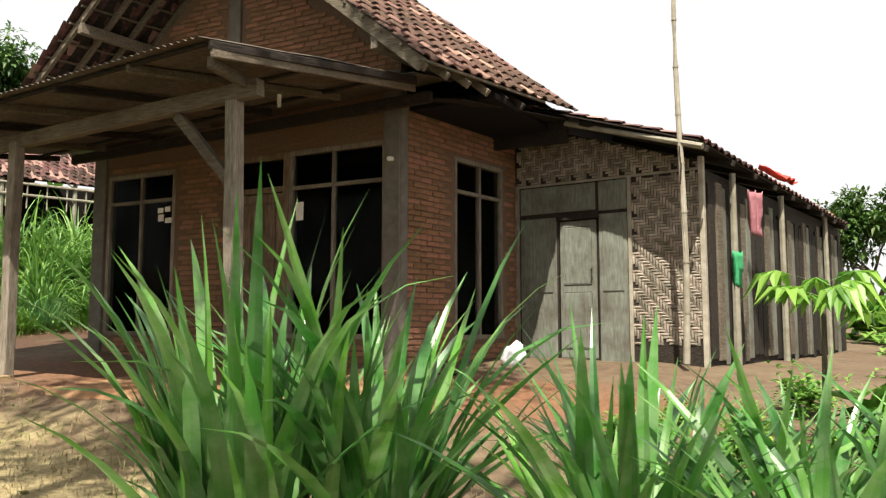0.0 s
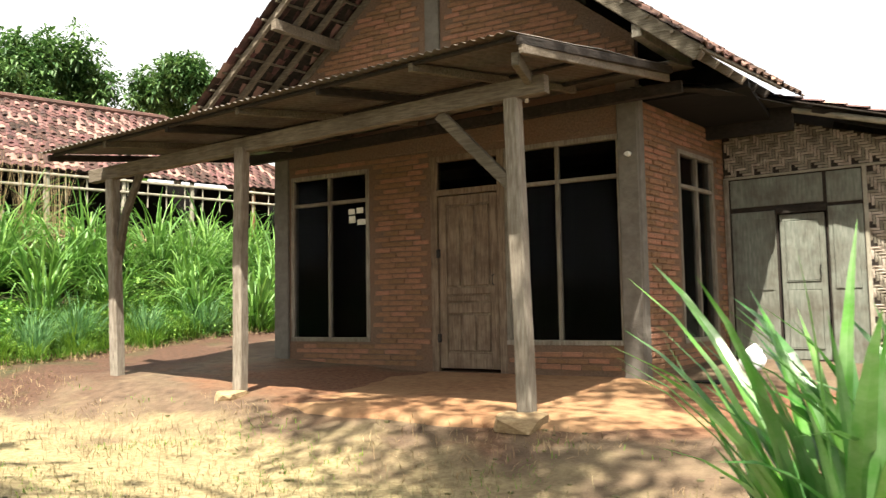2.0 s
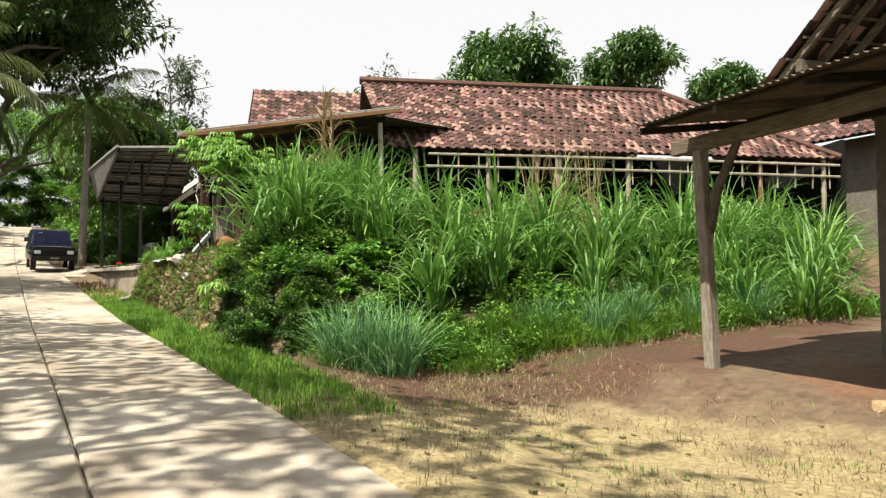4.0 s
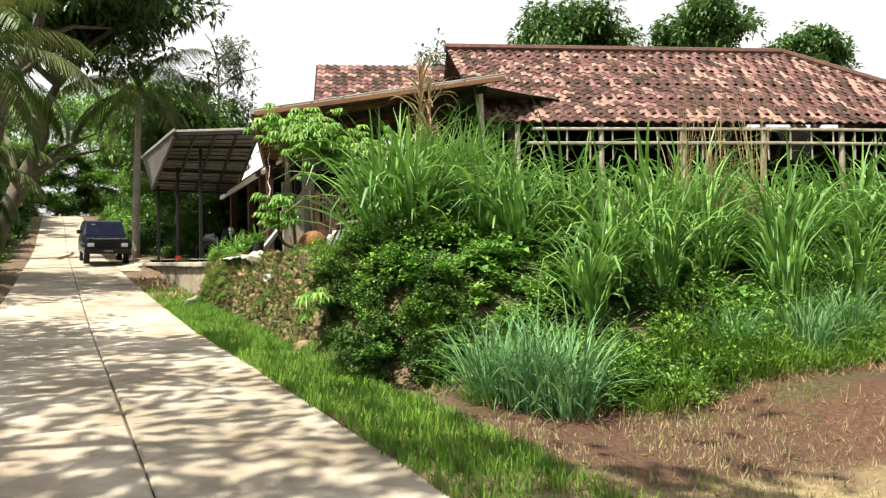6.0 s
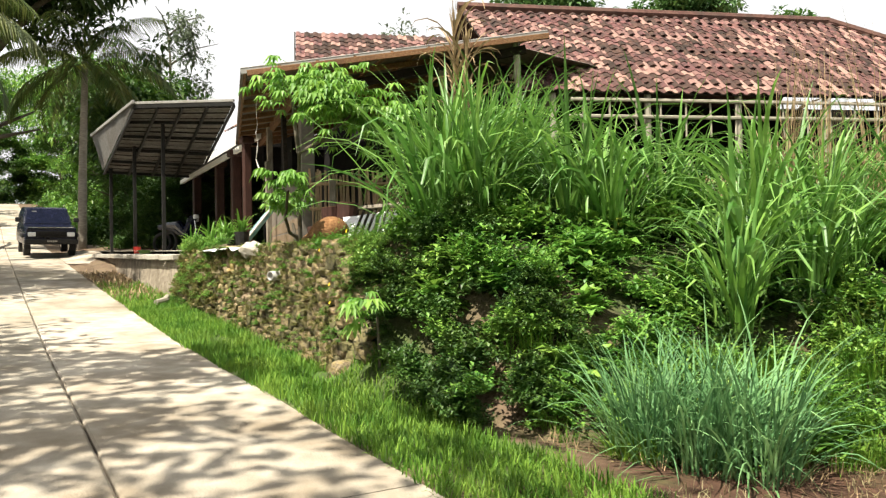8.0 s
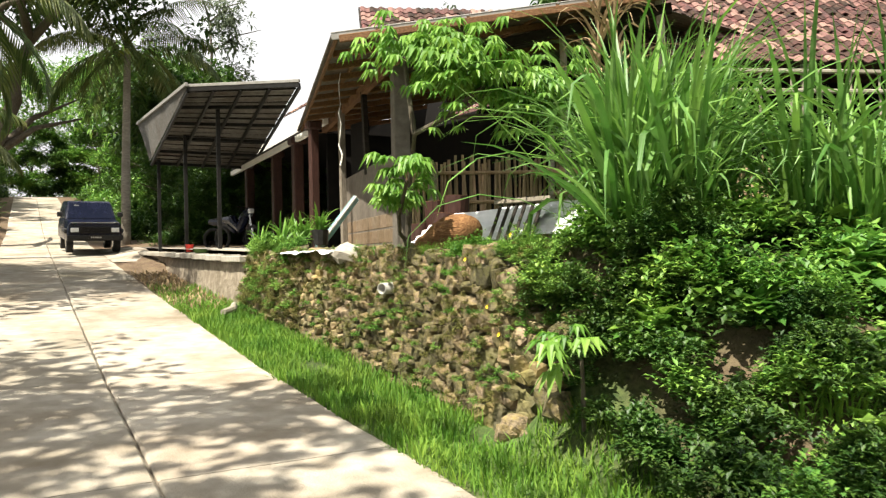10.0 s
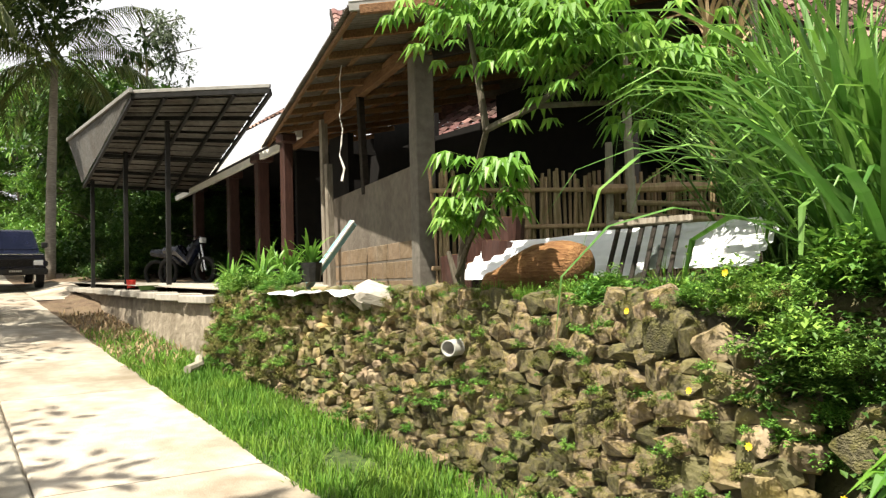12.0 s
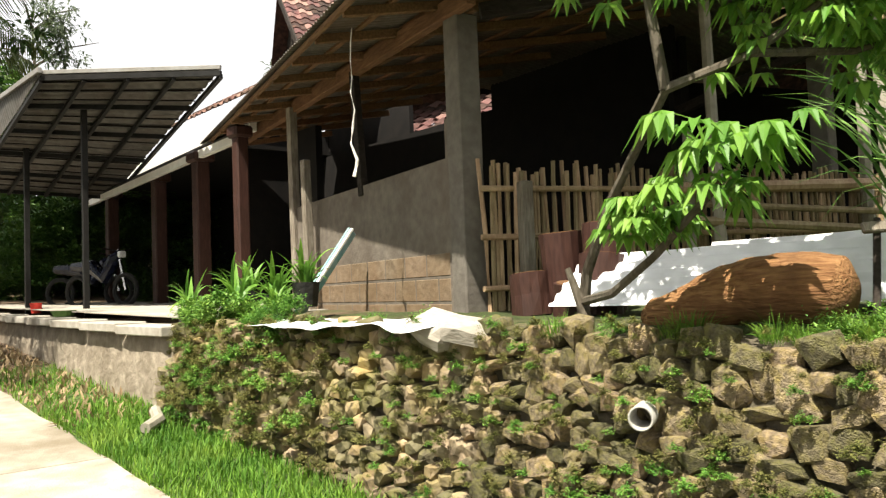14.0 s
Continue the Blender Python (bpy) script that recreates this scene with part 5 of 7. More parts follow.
# veranda shade is put into a near-black wall and ceiling
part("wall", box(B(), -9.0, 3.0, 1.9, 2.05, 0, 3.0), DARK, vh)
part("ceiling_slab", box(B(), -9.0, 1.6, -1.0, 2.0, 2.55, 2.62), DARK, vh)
vr = [Vector((-28.15, 5.5, 7.7)), Vector((-28.15, 5.5, 7.7)) + RD * 7.0]
ve = [Vector((-26.1, 4.75, 5.9)), Vector((-26.1, 4.75, 5.9)) + RD * 7.0]
tile_roof(vh, ve[0] - VO, ve[1] - VO, vr[0] - VO, vr[1] - VO, TILE, TILEM, 120)
part("decking", sheet(B(), ve[0] - VO + Vector((0, 0, -0.03)), ve[1] - VO, vr[1] - VO, vr[0] - VO + Vector((0, 0, -0.03)), 0.01), DARKWOOD, vh)
part("gable_end", sheet(B(), vl(-26.3, 5.1, 5.9), vl(-30.2, 6.6, 5.9), vl(-28.2, 5.8, 7.5), vl(-28.1, 5.7, 7.5), 0.05), DARKWOOD, vh)
part("far_slope", sheet(B(), vr[0] - VO, vr[1] - VO, vr[1] - VO + Vector((-2, 0.8, -1.8)), vr[0] - VO + Vector((-2, 0.8, -1.8)), 0.03), TILEM, vh)
part("bargeboard", beam(B(), ve[0] - VO + Vector((0, -0.03, -0.02)), vr[0] - VO + Vector((0, -0.03, -0.02)), 0.03, 0.12), DARKWOOD, vh)
tile_roof(vh, vl(-27.3, 4.45, 5.5), vl(-31.0, 4.4, 5.5), vl(-27.3, 5.4, 6.08), vl(-31.0, 5.35, 6.08), ORANGETILE, ORANGETILEM, 40)

carport = thing("carport", pose(-31, 2.6, 2.1), "steel carport with a corrugated zinc roof seen from below", "carport")
CO = Vector((-31, 2.6, 2.1))
cn, cm, cf, cg, ct = (Vector(v) - CO for v in ((-27.7, 1.5, 5.45), (-25.5, 3.15, 5.25), (-32.7, 1.45, 4.50), (-32.6, 4.0, 4.45), (-33.3, 1.22, 5.52)))
part("zinc_roof", corrugated(B(), cn, cf, cg, cm, pitch=0.17, amp=0.028), ZINCGREY, carport, "corrugated zinc roof", smooth=True)
part("side_panel", corrugated(B(), cn + Vector((0.1, -0.03, 0.0)), ct, cf + Vector((0, -0.03, 0)), cn + Vector((0, -0.03, -0.06)), pitch=0.11, amp=0.012, rows=2), ZINCGREY, carport, "pale corrugated zinc side panel", smooth=True)
part("side_trim", beam(B(), cn + Vector((0.1, -0.04, 0.03)), ct + Vector((0, -0.02, 0.03)), 0.06, 0.08), TINLIGHT, carport)
part("front_edge", beam(B(), cn + Vector((0, 0, 0.02)), cm + Vector((0, 0, 0.02)), 0.05, 0.06), TINLIGHT, carport)
for v in np.linspace(0, 1, 6):
    part("purlin", beam(B(), cn.lerp(cf, v) + Vector((0, 0, -0.06)), cm.lerp(cg, v) + Vector((0, 0, -0.06)), 0.05, 0.07, 0), DARKSTEEL, carport)
for v in np.linspace(0, 1, 5):
    part("rafter", beam(B(), cn.lerp(cm, v) + Vector((0, 0, -0.10)), cf.lerp(cg, v) + Vector((0, 0, -0.10)), 0.05, 0.06, 0), DARKSTEEL, carport)
for v in np.linspace(0.05, 0.95, 16):
    part("slat", beam(B(), cn.lerp(cf, v) + Vector((0, 0, -0.02)), cm.lerp(cg, v) + Vector((0, 0, -0.02)), 0.035, 0.02, 0), STEEL, carport)
for p in ((-28.2, 2.2), (-30.4, 1.9), (-32.5, 1.6)):
    part("post", box(B(), p[0] - CO.x - 0.04, p[0] - CO.x + 0.04, p[1] - CO.y - 0.04, p[1] - CO.y + 0.04, -0.1, 3.25 - 0.16 * (-28.2 - p[0]), 0.005), DARKSTEEL, carport)


# ---- parked car ----
def build_car():
    car = thing("car", pose(-36.45, 0.34, road_z(-37.2) + 0.02, 0, -4, 182), "small dark blue off-road car parked on the road", "car")
    # local x runs to the back of the car, y across
    def hull(name, secs, material, label=""):
        bm = B()
        rings = []
        for xx, hw, z0, z1, tw in secs:
            rings.append([bm.verts.new((xx, y, z)) for y, z in ((-hw, z0), (-hw, z0 + (z1 - z0) * 0.55), (-tw, z1), (tw, z1), (hw, z0 + (z1 - z0) * 0.55), (hw, z0))])
        for r0, r1 in zip(rings, rings[1:]):
            for k in range(6):
                bm.faces.new((r0[k], r0[(k + 1) % 6], r1[(k + 1) % 6], r1[k]))
        bm.faces.new(rings[0][::-1])
        bm.faces.new(rings[-1])
        bmesh.ops.bevel(bm, geom=bm.edges[:], offset=0.025, segments=2, affect="EDGES")
        return part(name, bm, material, car, label)
    hull("body", ((0.0, 0.70, 0.42, 0.86, 0.66), (0.06, 0.74, 0.36, 0.90, 0.70), (1.10, 0.76, 0.36, 0.98, 0.72), (3.4, 0.76, 0.36, 0.98, 0.72), (3.5, 0.72, 0.42, 0.94, 0.70)), CARPAINT)
    hull("cabin", ((1.02, 0.70, 0.94, 0.99, 0.68), (1.45, 0.69, 0.94, 1.48, 0.60), (1.6, 0.69, 0.94, 1.53, 0.60), (3.3, 0.69, 0.94, 1.52, 0.60), (3.45, 0.69, 0.94, 1.46, 0.58)), CARPAINT)
    ws = sheet(B(), (1.06, -0.60, 1.02), (1.06, 0.60, 1.02), (1.42, 0.54, 1.43), (1.42, -0.54, 1.43), 0.012)
    part("windscreen", ws, surf("car_glass", (0.02, 0.025, 0.03), (0.04, 0.045, 0.05), grain=5, bump=0, rough=0.05, spec=0.7), car, "dark windscreen")
    part("bonnet_edge", box(B(), 0.02, 0.06, -0.66, 0.66, 0.885, 0.91, 0.005), CHROME, car)
    g = part("grille", box(B(), -0.03, 0.04, -0.42, 0.42, 0.60, 0.78, 0.01), RUBBER, car)
    for k in range(4):
        part("bar", box(B(), -0.045, -0.03, -0.40, 0.40, 0.625 + 0.04 * k, 0.635 + 0.04 * k), STEEL, g)
    for y in (-0.55, 0.55):
        part("headlight", box(B(), -0.03, 0.05, y - 0.11, y + 0.11, 0.62, 0.75, 0.012), LAMPGLASS, car, "rectangular headlight")
        part("mirror", box(B(), 1.15, 1.22, y * 1.55 - 0.08, y * 1.55 + 0.08, 1.05, 1.20, 0.02), RUBBER, car)
        for xx in (0.62, 2.75):
            w = part("wheel", rod(B(), [(xx, y * 1.18 - 0.09, 0.32), (xx, y * 1.18 + 0.09, 0.32)], 0.33, 20), RUBBER, car)
            part("rim", rod(B(), [(xx, y * 1.18 - 0.10, 0.32), (xx, y * 1.18 + 0.10, 0.32)], 0.17, 14), CHROME, w)
        part("wheel_arch", box(B(), 0.25, 1.0, math.copysign(0.70, y), math.copysign(0.82, y), 0.58, 0.72, 0.03), RUBBER, car)
    part("bumper", box(B(), -0.14, 0.02, -0.76, 0.76, 0.38, 0.54, 0.03), RUBBER, car)
    part("number_plate", box(B(), -0.155, -0.14, -0.20, 0.20, 0.42, 0.53), STEEL, car)
    for k in range(6):
        part("plate_bar", box(B(), -0.160, -0.155, -0.15 + k * 0.05, -0.12 + k * 0.05, 0.45, 0.50), PVC, car)
    part("sticker", box(B(), 1.36, 1.39, 0.30, 0.44, 1.36, 1.41), PVC, car)


build_car()
for k, (px, py) in enumerate(((-30.8, 3.2), (-32.2, 3.4))):
    mc = thing("motorbike", pose(px, py, 2.16, 0, 0, 25 + 20 * k), "dark parked motorbike under the carport", "motorbike", "motorbikes under the carport")
    for xx in (-0.6, 0.6):
        bm = B()
        ring = [(xx + 0.27 * math.cos(a), 0, 0.28 + 0.27 * math.sin(a)) for a in np.linspace(0, 2 * math.pi, 17)]
        part("wheel", rod(bm, ring, 0.045, 6), RUBBER, mc)
    part("body", rod(B(), [(-0.7, 0, 0.75), (-0.2, 0, 0.72), (0.1, 0, 0.5), (0.35, 0, 0.85), (0.5, 0, 0.95)], [0.08, 0.14, 0.12, 0.12, 0.06], 8), CARPAINT, mc)
    part("fork", rod(B(), [(0.6, 0, 0.28), (0.42, 0, 1.0)], 0.03, 6), CHROME, mc)
    part("handlebar", rod(B(), [(0.40, -0.32, 1.02), (0.44, 0, 0.98), (0.40, 0.32, 1.02)], 0.015, 6), STEEL, mc)
    part("headlight", box(B(), 0.48, 0.56, -0.08, 0.08, 0.86, 0.98, 0.02), LAMPGLASS, mc)
bucket = thing("red_bucket", pose(-29.2, 1.75, 2.10), "small red plastic bucket on the low wall", "bucket")
part("shell", rod(B(), [(0, 0, 0), (0, 0, 0.16)], [0.07, 0.09], 12), RED, bucket)
pot = thing("green_basin", pose(-27.2, 1.62, 2.06), "flat green plastic basin on the low wall", "basin")
part("shell", rod(B(), [(0, 0, 0), (0, 0, 0.08)], [0.12, 0.17], 12), GREENPOT, pot)

# ---- things round the brick house ----
pole = thing("bamboo_pole", pose(-1.52, 8.62, 0.62), "tall slender bamboo pole standing by the wing", "pole")
pts = [(0.03 * math.sin(i * 0.7), 0.02 * math.cos(i), i * 0.55) for i in range(15)]
part("cane", rod(B(), pts, [0.038 - 0.0017 * i for i in range(15)], 8), PALEBAMBOO, pole)
for i in range(1, 14):
    r = 0.039 - 0.0017 * i
    part("node_ring", rod(B(), [(pts[i][0], pts[i][1], pts[i][2] - 0.01), (pts[i][0], pts[i][1], pts[i][2] + 0.01)], r + 0.004, 8), PALEBAMBOO, pole)
part("tie", rod(B(), [(0, -0.06, 2.38), (0.02, -0.07, 2.15), (0, -0.06, 1.95)], 0.008, 5), DARKWOOD, pole)


def cloth(name, m, w, h, material, label):
    V, F = [], []
    for j in range(9):
        for i in range(9):
            u, v = i / 8 - 0.5, j / 8
            V.append((w * u * (1 - 0.35 * v + 0.1 * math.sin(v * 5)), 0.035 * math.sin(u * 16 + v * 2) + 0.02 * noise.noise((u * 4, v * 4, w)), -h * v - 0.04 * abs(math.sin(u * 9))))
    for j in range(8):
        for i in range(8):
            F.append((j * 9 + i, j * 9 + i + 1, (j + 1) * 9 + i + 1, (j + 1) * 9 + i))
    t = raw(name, V, F, material, smooth=True)
    t.modifiers.new("thick", "SOLIDIFY").thickness = 0.008
    t.matrix_basis = m
    return tagged(t, label, "cloth")


cloth("hanging_shirt", pose(-0.86, 9.60, 2.62, 0, 0, 65), 0.34, 0.52, PINK, "faded pink shirt hanging under the wing eave")
cloth("green_cloth", pose(-1.12, 9.95, 1.95, 0, 0, 72), 0.26, 0.42, GREENC, "bright green cloth hanging on the plank wall")
cloth("red_tarpaulin", pose(-0.80, 10.4, 2.98, -62, 0, 78), 0.8, 0.32, RED, "crumpled red tarpaulin thrown over the eave tiles")
bag = thing("rice_sack", pose(-3.45, 8.40, 0.53, 0, 0, 30), "slumped white woven rice sack by the side wall", "sack")
bm = B()
bmesh.ops.create_icosphere(bm, subdivisions=3, radius=0.5)
for v in bm.verts:
    h = v.co.z + 0.5
    v.co = Vector((v.co.x * (0.34 - 0.14 * h) + 0.07 * h * h, v.co.y * (0.26 - 0.12 * h), h * 0.30)) * (1 + 0.25 * noise.noise(v.co * 5))
part("body", bm, SHEETW, bag, smooth=True)


# ---- plants ----
def add_leaf(V, F, p, d, up, ln, w, fold=0.25, droop=0.15):
    """A pointed leaf folded along its midrib: base, two flanks, middle, tip."""
    side = d.cross(up)
    if side.length < 1e-4:
        side = Vector((1, 0, 0))
    side.normalize()
    nrm = side.cross(d).normalized()
    o = len(V)
    mid = p + d * ln * 0.45
    V += [p, mid + side * w * 0.5 + nrm * w * fold, mid, mid - side * w * 0.5 + nrm * w * fold, p + d * ln - Vector((0, 0, droop * ln))]
    F += [(o, o + 1, o + 2), (o, o + 2, o + 3), (o + 1, o + 4, o + 2), (o + 2, o + 4, o + 3)]


def add_blade(V, F, p, az, lean, ln, w, bend, rnd, seg=6):
    """A long grass blade, V-shaped across, that arches over by its own weight."""
    ca, sa = math.cos(az), math.sin(az)
    side = Vector((-sa, ca, 0))
    ang = lean
    q = Vector(p)
    o = len(V)
    twist = rnd.uniform(-0.5, 0.5)
    for i in range(seg + 1):
        u = i / seg
        ww = w * (0.55 + 0.9 * u if u < 0.35 else 0.865 * (1 - ((u - 0.35) / 0.65) ** 1.7)) + 0.0008
        d = Vector((math.sin(ang) * ca, math.sin(ang) * sa, math.cos(ang)))
        s2 = side * math.cos(twist * u) + d.cross(side) * math.sin(twist * u)
        nrm = s2.cross(d)
        V += [q + s2 * ww * 0.5 - nrm * ww * 0.16, Vector(q), q - s2 * ww * 0.5 - nrm * ww * 0.16]
        q = q + d * (ln / seg)
        ang += bend * (0.3 + 1.7 * u) / seg
    for i in range(seg):
        a = o + i * 3
        F += [(a, a + 1, a + 4, a + 3), (a + 1, a + 2, a + 5, a + 4)]


def mesh_of(name, V, F, material):
    me = bpy.data.meshes.new(name)
    me.from_pydata([tuple(v) for v in V], [], F)
    me.materials.append(material)
    return me


def grass_clump(seed, n, ln, w, spread, lean, bend, material, name="grass_clump"):
    rnd = random.Random(seed)
    V, F = [], []
    for _ in range(n):
        r, a = spread * math.sqrt(rnd.random()), rnd.uniform(0, 2 * math.pi)
        az = a + rnd.gauss(0, 0.6)
        k = rnd.random()
        add_blade(V, F, (r * math.cos(a), r * math.sin(a), -0.05 + 0.25 * ln * rnd.random() ** 2), az, abs(rnd.gauss(0.08, lean)), ln * (0.45 + 0.6 * k), w * rnd.uniform(0.6, 1.15), abs(rnd.gauss(bend, bend * 0.5)), rnd)
    return mesh_of(name, V, F, material)


def leafy_bush(seed, n, rad, ln, w, material, name="bush", flat=0.8):
    """Leaves set along many short twigs inside an uneven dome."""
    rnd = random.Random(seed)
    V, F = [], []
    twigs = n // 9
    for _ in range(twigs):
        a, e = rnd.uniform(0, 2 * math.pi), rnd.uniform(0.05, 1.5)
        d = Vector((math.cos(a) * math.cos(e), math.sin(a) * math.cos(e), math.sin(e)))
        lump = 0.75 + 0.45 * noise.noise(d * 2 + Vector((seed, 0, 0)))
        tip = Vector((d.x * rad * lump, d.y * rad * lump, d.z * rad * flat * lump)) * rnd.uniform(0.55, 1.0)
        root = tip * 0.45
        for k in range(9):
            p = root.lerp(tip, k / 8) + Vector((rnd.gauss(0, 0.04), rnd.gauss(0, 0.04), rnd.gauss(0, 0.04))) * rad
            b = rnd.uniform(0, 2 * math.pi)
            dd = (d * 0.6 + Vector((math.cos(b), math.sin(b), rnd.uniform(-0.3, 0.5)))).normalized()
            add_leaf(V, F, p, dd, Vector((0, 0, 1)), ln * rnd.uniform(0.6, 1.2), w * rnd.uniform(0.7, 1.2), 0.2, rnd.uniform(0.0, 0.35))
    return mesh_of(name, V, F, material)


def plant(name, me, x, y, s, label, category, group="", rz=None, z=None, sz=None):
    ob = new(name, me)
    zz = ground_z(x, y) if z is None else z
    ob.matrix_basis = Matrix.LocRotScale((x, y, zz), Euler((0, 0, random.uniform(0, 6.28) if rz is None else rz)), (s, s, sz or s))
    return tagged(ob, label, category, group)


MASS = {}


def scatter(key, me, x, y, s, z=None, sz=None):
    """Remember a plant that nobody could count; grow() joins all of one key and material into one mesh."""
    zz = ground_z(x, y) if z is None else z
    MASS.setdefault((key, me.materials[0].name), []).append((me, Matrix.LocRotScale((x, y, zz), Euler((0, 0, random.uniform(0, 6.28))), (s, s, sz or s))))


def grow(key, label, category):
    for (k, mat), items in list(MASS.items()):
        if k != key:
            continue
        vs, fs, o = [], [], 0
        for me, m in items:
            a = np.empty(len(me.vertices) * 3)
            me.vertices.foreach_get("co", a)
            mm = np.array(m)
            vs.append(a.reshape(-1, 3) @ mm[:3, :3].T + mm[:3, 3])
            fs += [[o + i for i in p.vertices] for p in me.polygons]
            o += len(me.vertices)
        ob = raw(key, np.concatenate(vs).tolist(), fs, bpy.data.materials[mat])
        tagged(ob, label, category, "", "stuff")


random.seed(11)
LATER = []
# broad-bladed grass by the road
NEARS = [grass_clump(100 + k, 95, 1.50, 0.088, 0.24, 0.36, 0.7, NEARBLADE) for k in range(3)]
for k, (x, y, s) in enumerate(((-2.15, 2.40, 1.0), (-1.80, 2.80, 0.98), (-0.65, 2.75, 0.85), (0.05, 2.6, 0.78), (-0.15, 3.4, 0.8), (0.55, 3.3, 0.85), (0.75, 2.4, 0.75), (-0.9, 3.7, 0.7))):
    plant("grass_clump", NEARS[k % 3], x, y, s, "lush clump of broad arching green grass blades", "grass", "grass clumps by the road", sz=s * (1.0 if k < 2 else 0.85))
BUSH = [leafy_bush(k, 520, 0.62, 0.105, 0.055, LEAF) for k in range(4)]
BUSHD = [leafy_bush(20 + k, 520, 0.62, 0.10, 0.055, LEAFDARK) for k in range(3)]
BUSHY = leafy_bush(40, 420, 0.55, 0.07, 0.04, LEAFYELLOW)
BIGLEAF = [leafy_bush(50 + k, 160, 0.6, 0.24, 0.16, LEAF) for k in range(2)]
FINE = [leafy_bush(60 + k, 600, 0.5, 0.05, 0.022, LEAF) for k in range(3)]
for x, y, s in ((0.3, 5.6, 1.1), (0.9, 6.4, 1.2), (-0.3, 6.8, 0.9), (1.2, 4.6, 1.0), (0.4, 4.4, 0.7), (1.6, 7.8, 1.4), (0.9, 9.5, 1.5), (2.4, 9.0, 1.8), (1.9, 12, 2.0), (3.2, 13, 2.4), (-0.6, 5.4, 0.5), (1.2, 16, 2.3), (2.6, 18, 3.0), (0.9, 20, 3.0), (3.5, 22, 4.2)):
    plant("bush", random.choice(BUSH + BIGLEAF), x, y, s, "leafy green weeds growing beside the wing", "bush", "weeds beside the wing")
for x, y, s in ((-0.9, 4.4, 0.62), (-0.5, 4.9, 0.7), (-1.3, 5.0, 0.5), (-0.2, 4.2, 0.6), (0.05, 3.6, 0.5), (-1.5, 4.2, 0.42), (-0.75, 3.2, 0.42), (-0.1, 5.2, 0.8), (-1.1, 5.9, 0.5), (-0.6, 6.0, 0.7), (0.2, 2.9, 0.45), (-0.3, 2.4, 0.4)):
    plant("bush", random.choice(FINE + BIGLEAF + BUSH[:2]), x, y, s, "leafy green weeds growing beside the wing", "bush", "weeds beside the wing")
for k, (x, y, h, r) in enumerate(((5.0, 21, 4.6, 2.2), (4.4, 27, 6.0, 3.0), (1.0, 30, 3.0, 2.0))):
    LATER.append((x, y, h, r, k))
for x, y, s in ((1.6, 30, 3.4), (5.0, 34, 4.0), (-2.0, 36, 3.5)):
    plant("bush", random.choice(BUSHD), x, y, s, "dark distant shrubs behind the house", "bush", "shrubs behind the house")

# the overgrown bank
KING = [grass_clump(200 + k, 62, 2.0, 0.066, 0.24, 0.40, 2.1, BLADE) for k in range(4)]
rnd = random.Random(3)
for i in range(46):
    y = 2.6 + 11.5 * (i / 46) + rnd.uniform(-0.3, 0.3)
    x = bank_toe(y) - rnd.uniform(1.9, 4.0) + 0.02 * y
    if x < -19.0 or (y < 5 and x < -16.6):
        continue
    s = rnd.uniform(0.58, 1.0) * (0.95 if y > 3.5 else 0.8)
    plant("king_grass", KING[i % 4], x, y, s, "tall arching king grass on the bank", "grass", "king grass on the bank", z=ground_z(x, y) - 0.05)
KINGUP = [grass_clump(210 + k, 110, 1.95, 0.056, 0.26, 0.24, 1.25, BLADE) for k in range(3)]
for x, y, s in ((-15.6, 2.3, 0.95), (-15.9, 2.65, 1.0), (-15.45, 2.7, 0.9), (-17.45, 4.1, 0.92), (-17.1, 4.3, 1.0), (-16.9, 3.95, 0.95), (-16.3, 3.2, 0.9), (-16.4, 3.9, 1.0), (-16.75, 3.55, 0.95), (-16.55, 3.25, 0.85), (-17.0, 4.15, 1.05), (-16.85, 3.75, 1.0), (-16.1, 2.8, 0.8), (-11.9, 9.6, 0.95), (-12.4, 10.6, 1.0), (-13.0, 11.5, 1.0), (-12.2, 8.6, 0.75)):
    plant("king_grass", random.choice(KINGUP if x < -16 else KING), x, y, s, "tall arching king grass on the bank", "grass", "king grass on the bank")
for i in range(7):
    y = 3.9 + 8.4 * i / 7 + rnd.uniform(-0.3, 0.3)
    x = bank_toe(y) - rnd.uniform(1.0, 2.0)
    plant("king_grass", KING[i % 4], x, y, rnd.uniform(0.55, 0.85), "king grass spilling down the face of the bank", "grass", "king grass on the bank", z=ground_z(x, y) + 0.15)
for i in range(430):
    y = 1.8 + 11.0 * rnd.random()
    x = bank_toe(y) - 0.3 - 3.2 * rnd.random() ** 0.9
    if x < -18.5:
        continue
    u = (bank_toe(y) - x) / 3.4
    s = rnd.uniform(0.6, 1.0) * (0.65 + 0.5 * min(1, u))
    if x < -15.9 and y < 3.4:
        s *= 0.38
    kind = rnd.random()
    me = rnd.choice(BUSH) if kind < 0.46 else rnd.choice(BUSHD) if kind < 0.62 else rnd.choice(FINE) if kind < 0.78 else rnd.choice(BIGLEAF) if kind < 0.94 else BUSHY
    scatter("undergrowth", me, x, y, s, z=ground_z(x, y) + 0.02)
# mostly the dark leaf at the wall's end
for i in range(75):
    x, y = -13.5 - 1.7 * rnd.random(), 1.32 + 1.15 * rnd.random()
    scatter("undergrowth", rnd.choice(BUSHD + BUSHD + BUSH[:1]), x, y, rnd.uniform(0.35, 0.6), z=ground_z(x, y) + 0.35 * rnd.random())
grow("undergrowth", "tangled leafy undergrowth covering the bank", "bush")
for x, y in ((-12.9, 3.5), (-12.85, 3.7), (-13.0, 3.3)):
    plant("bush", BUSHY, x, y, 0.75, "yellow-green shrub on the bank", "bush", "yellow shrubs on the bank")
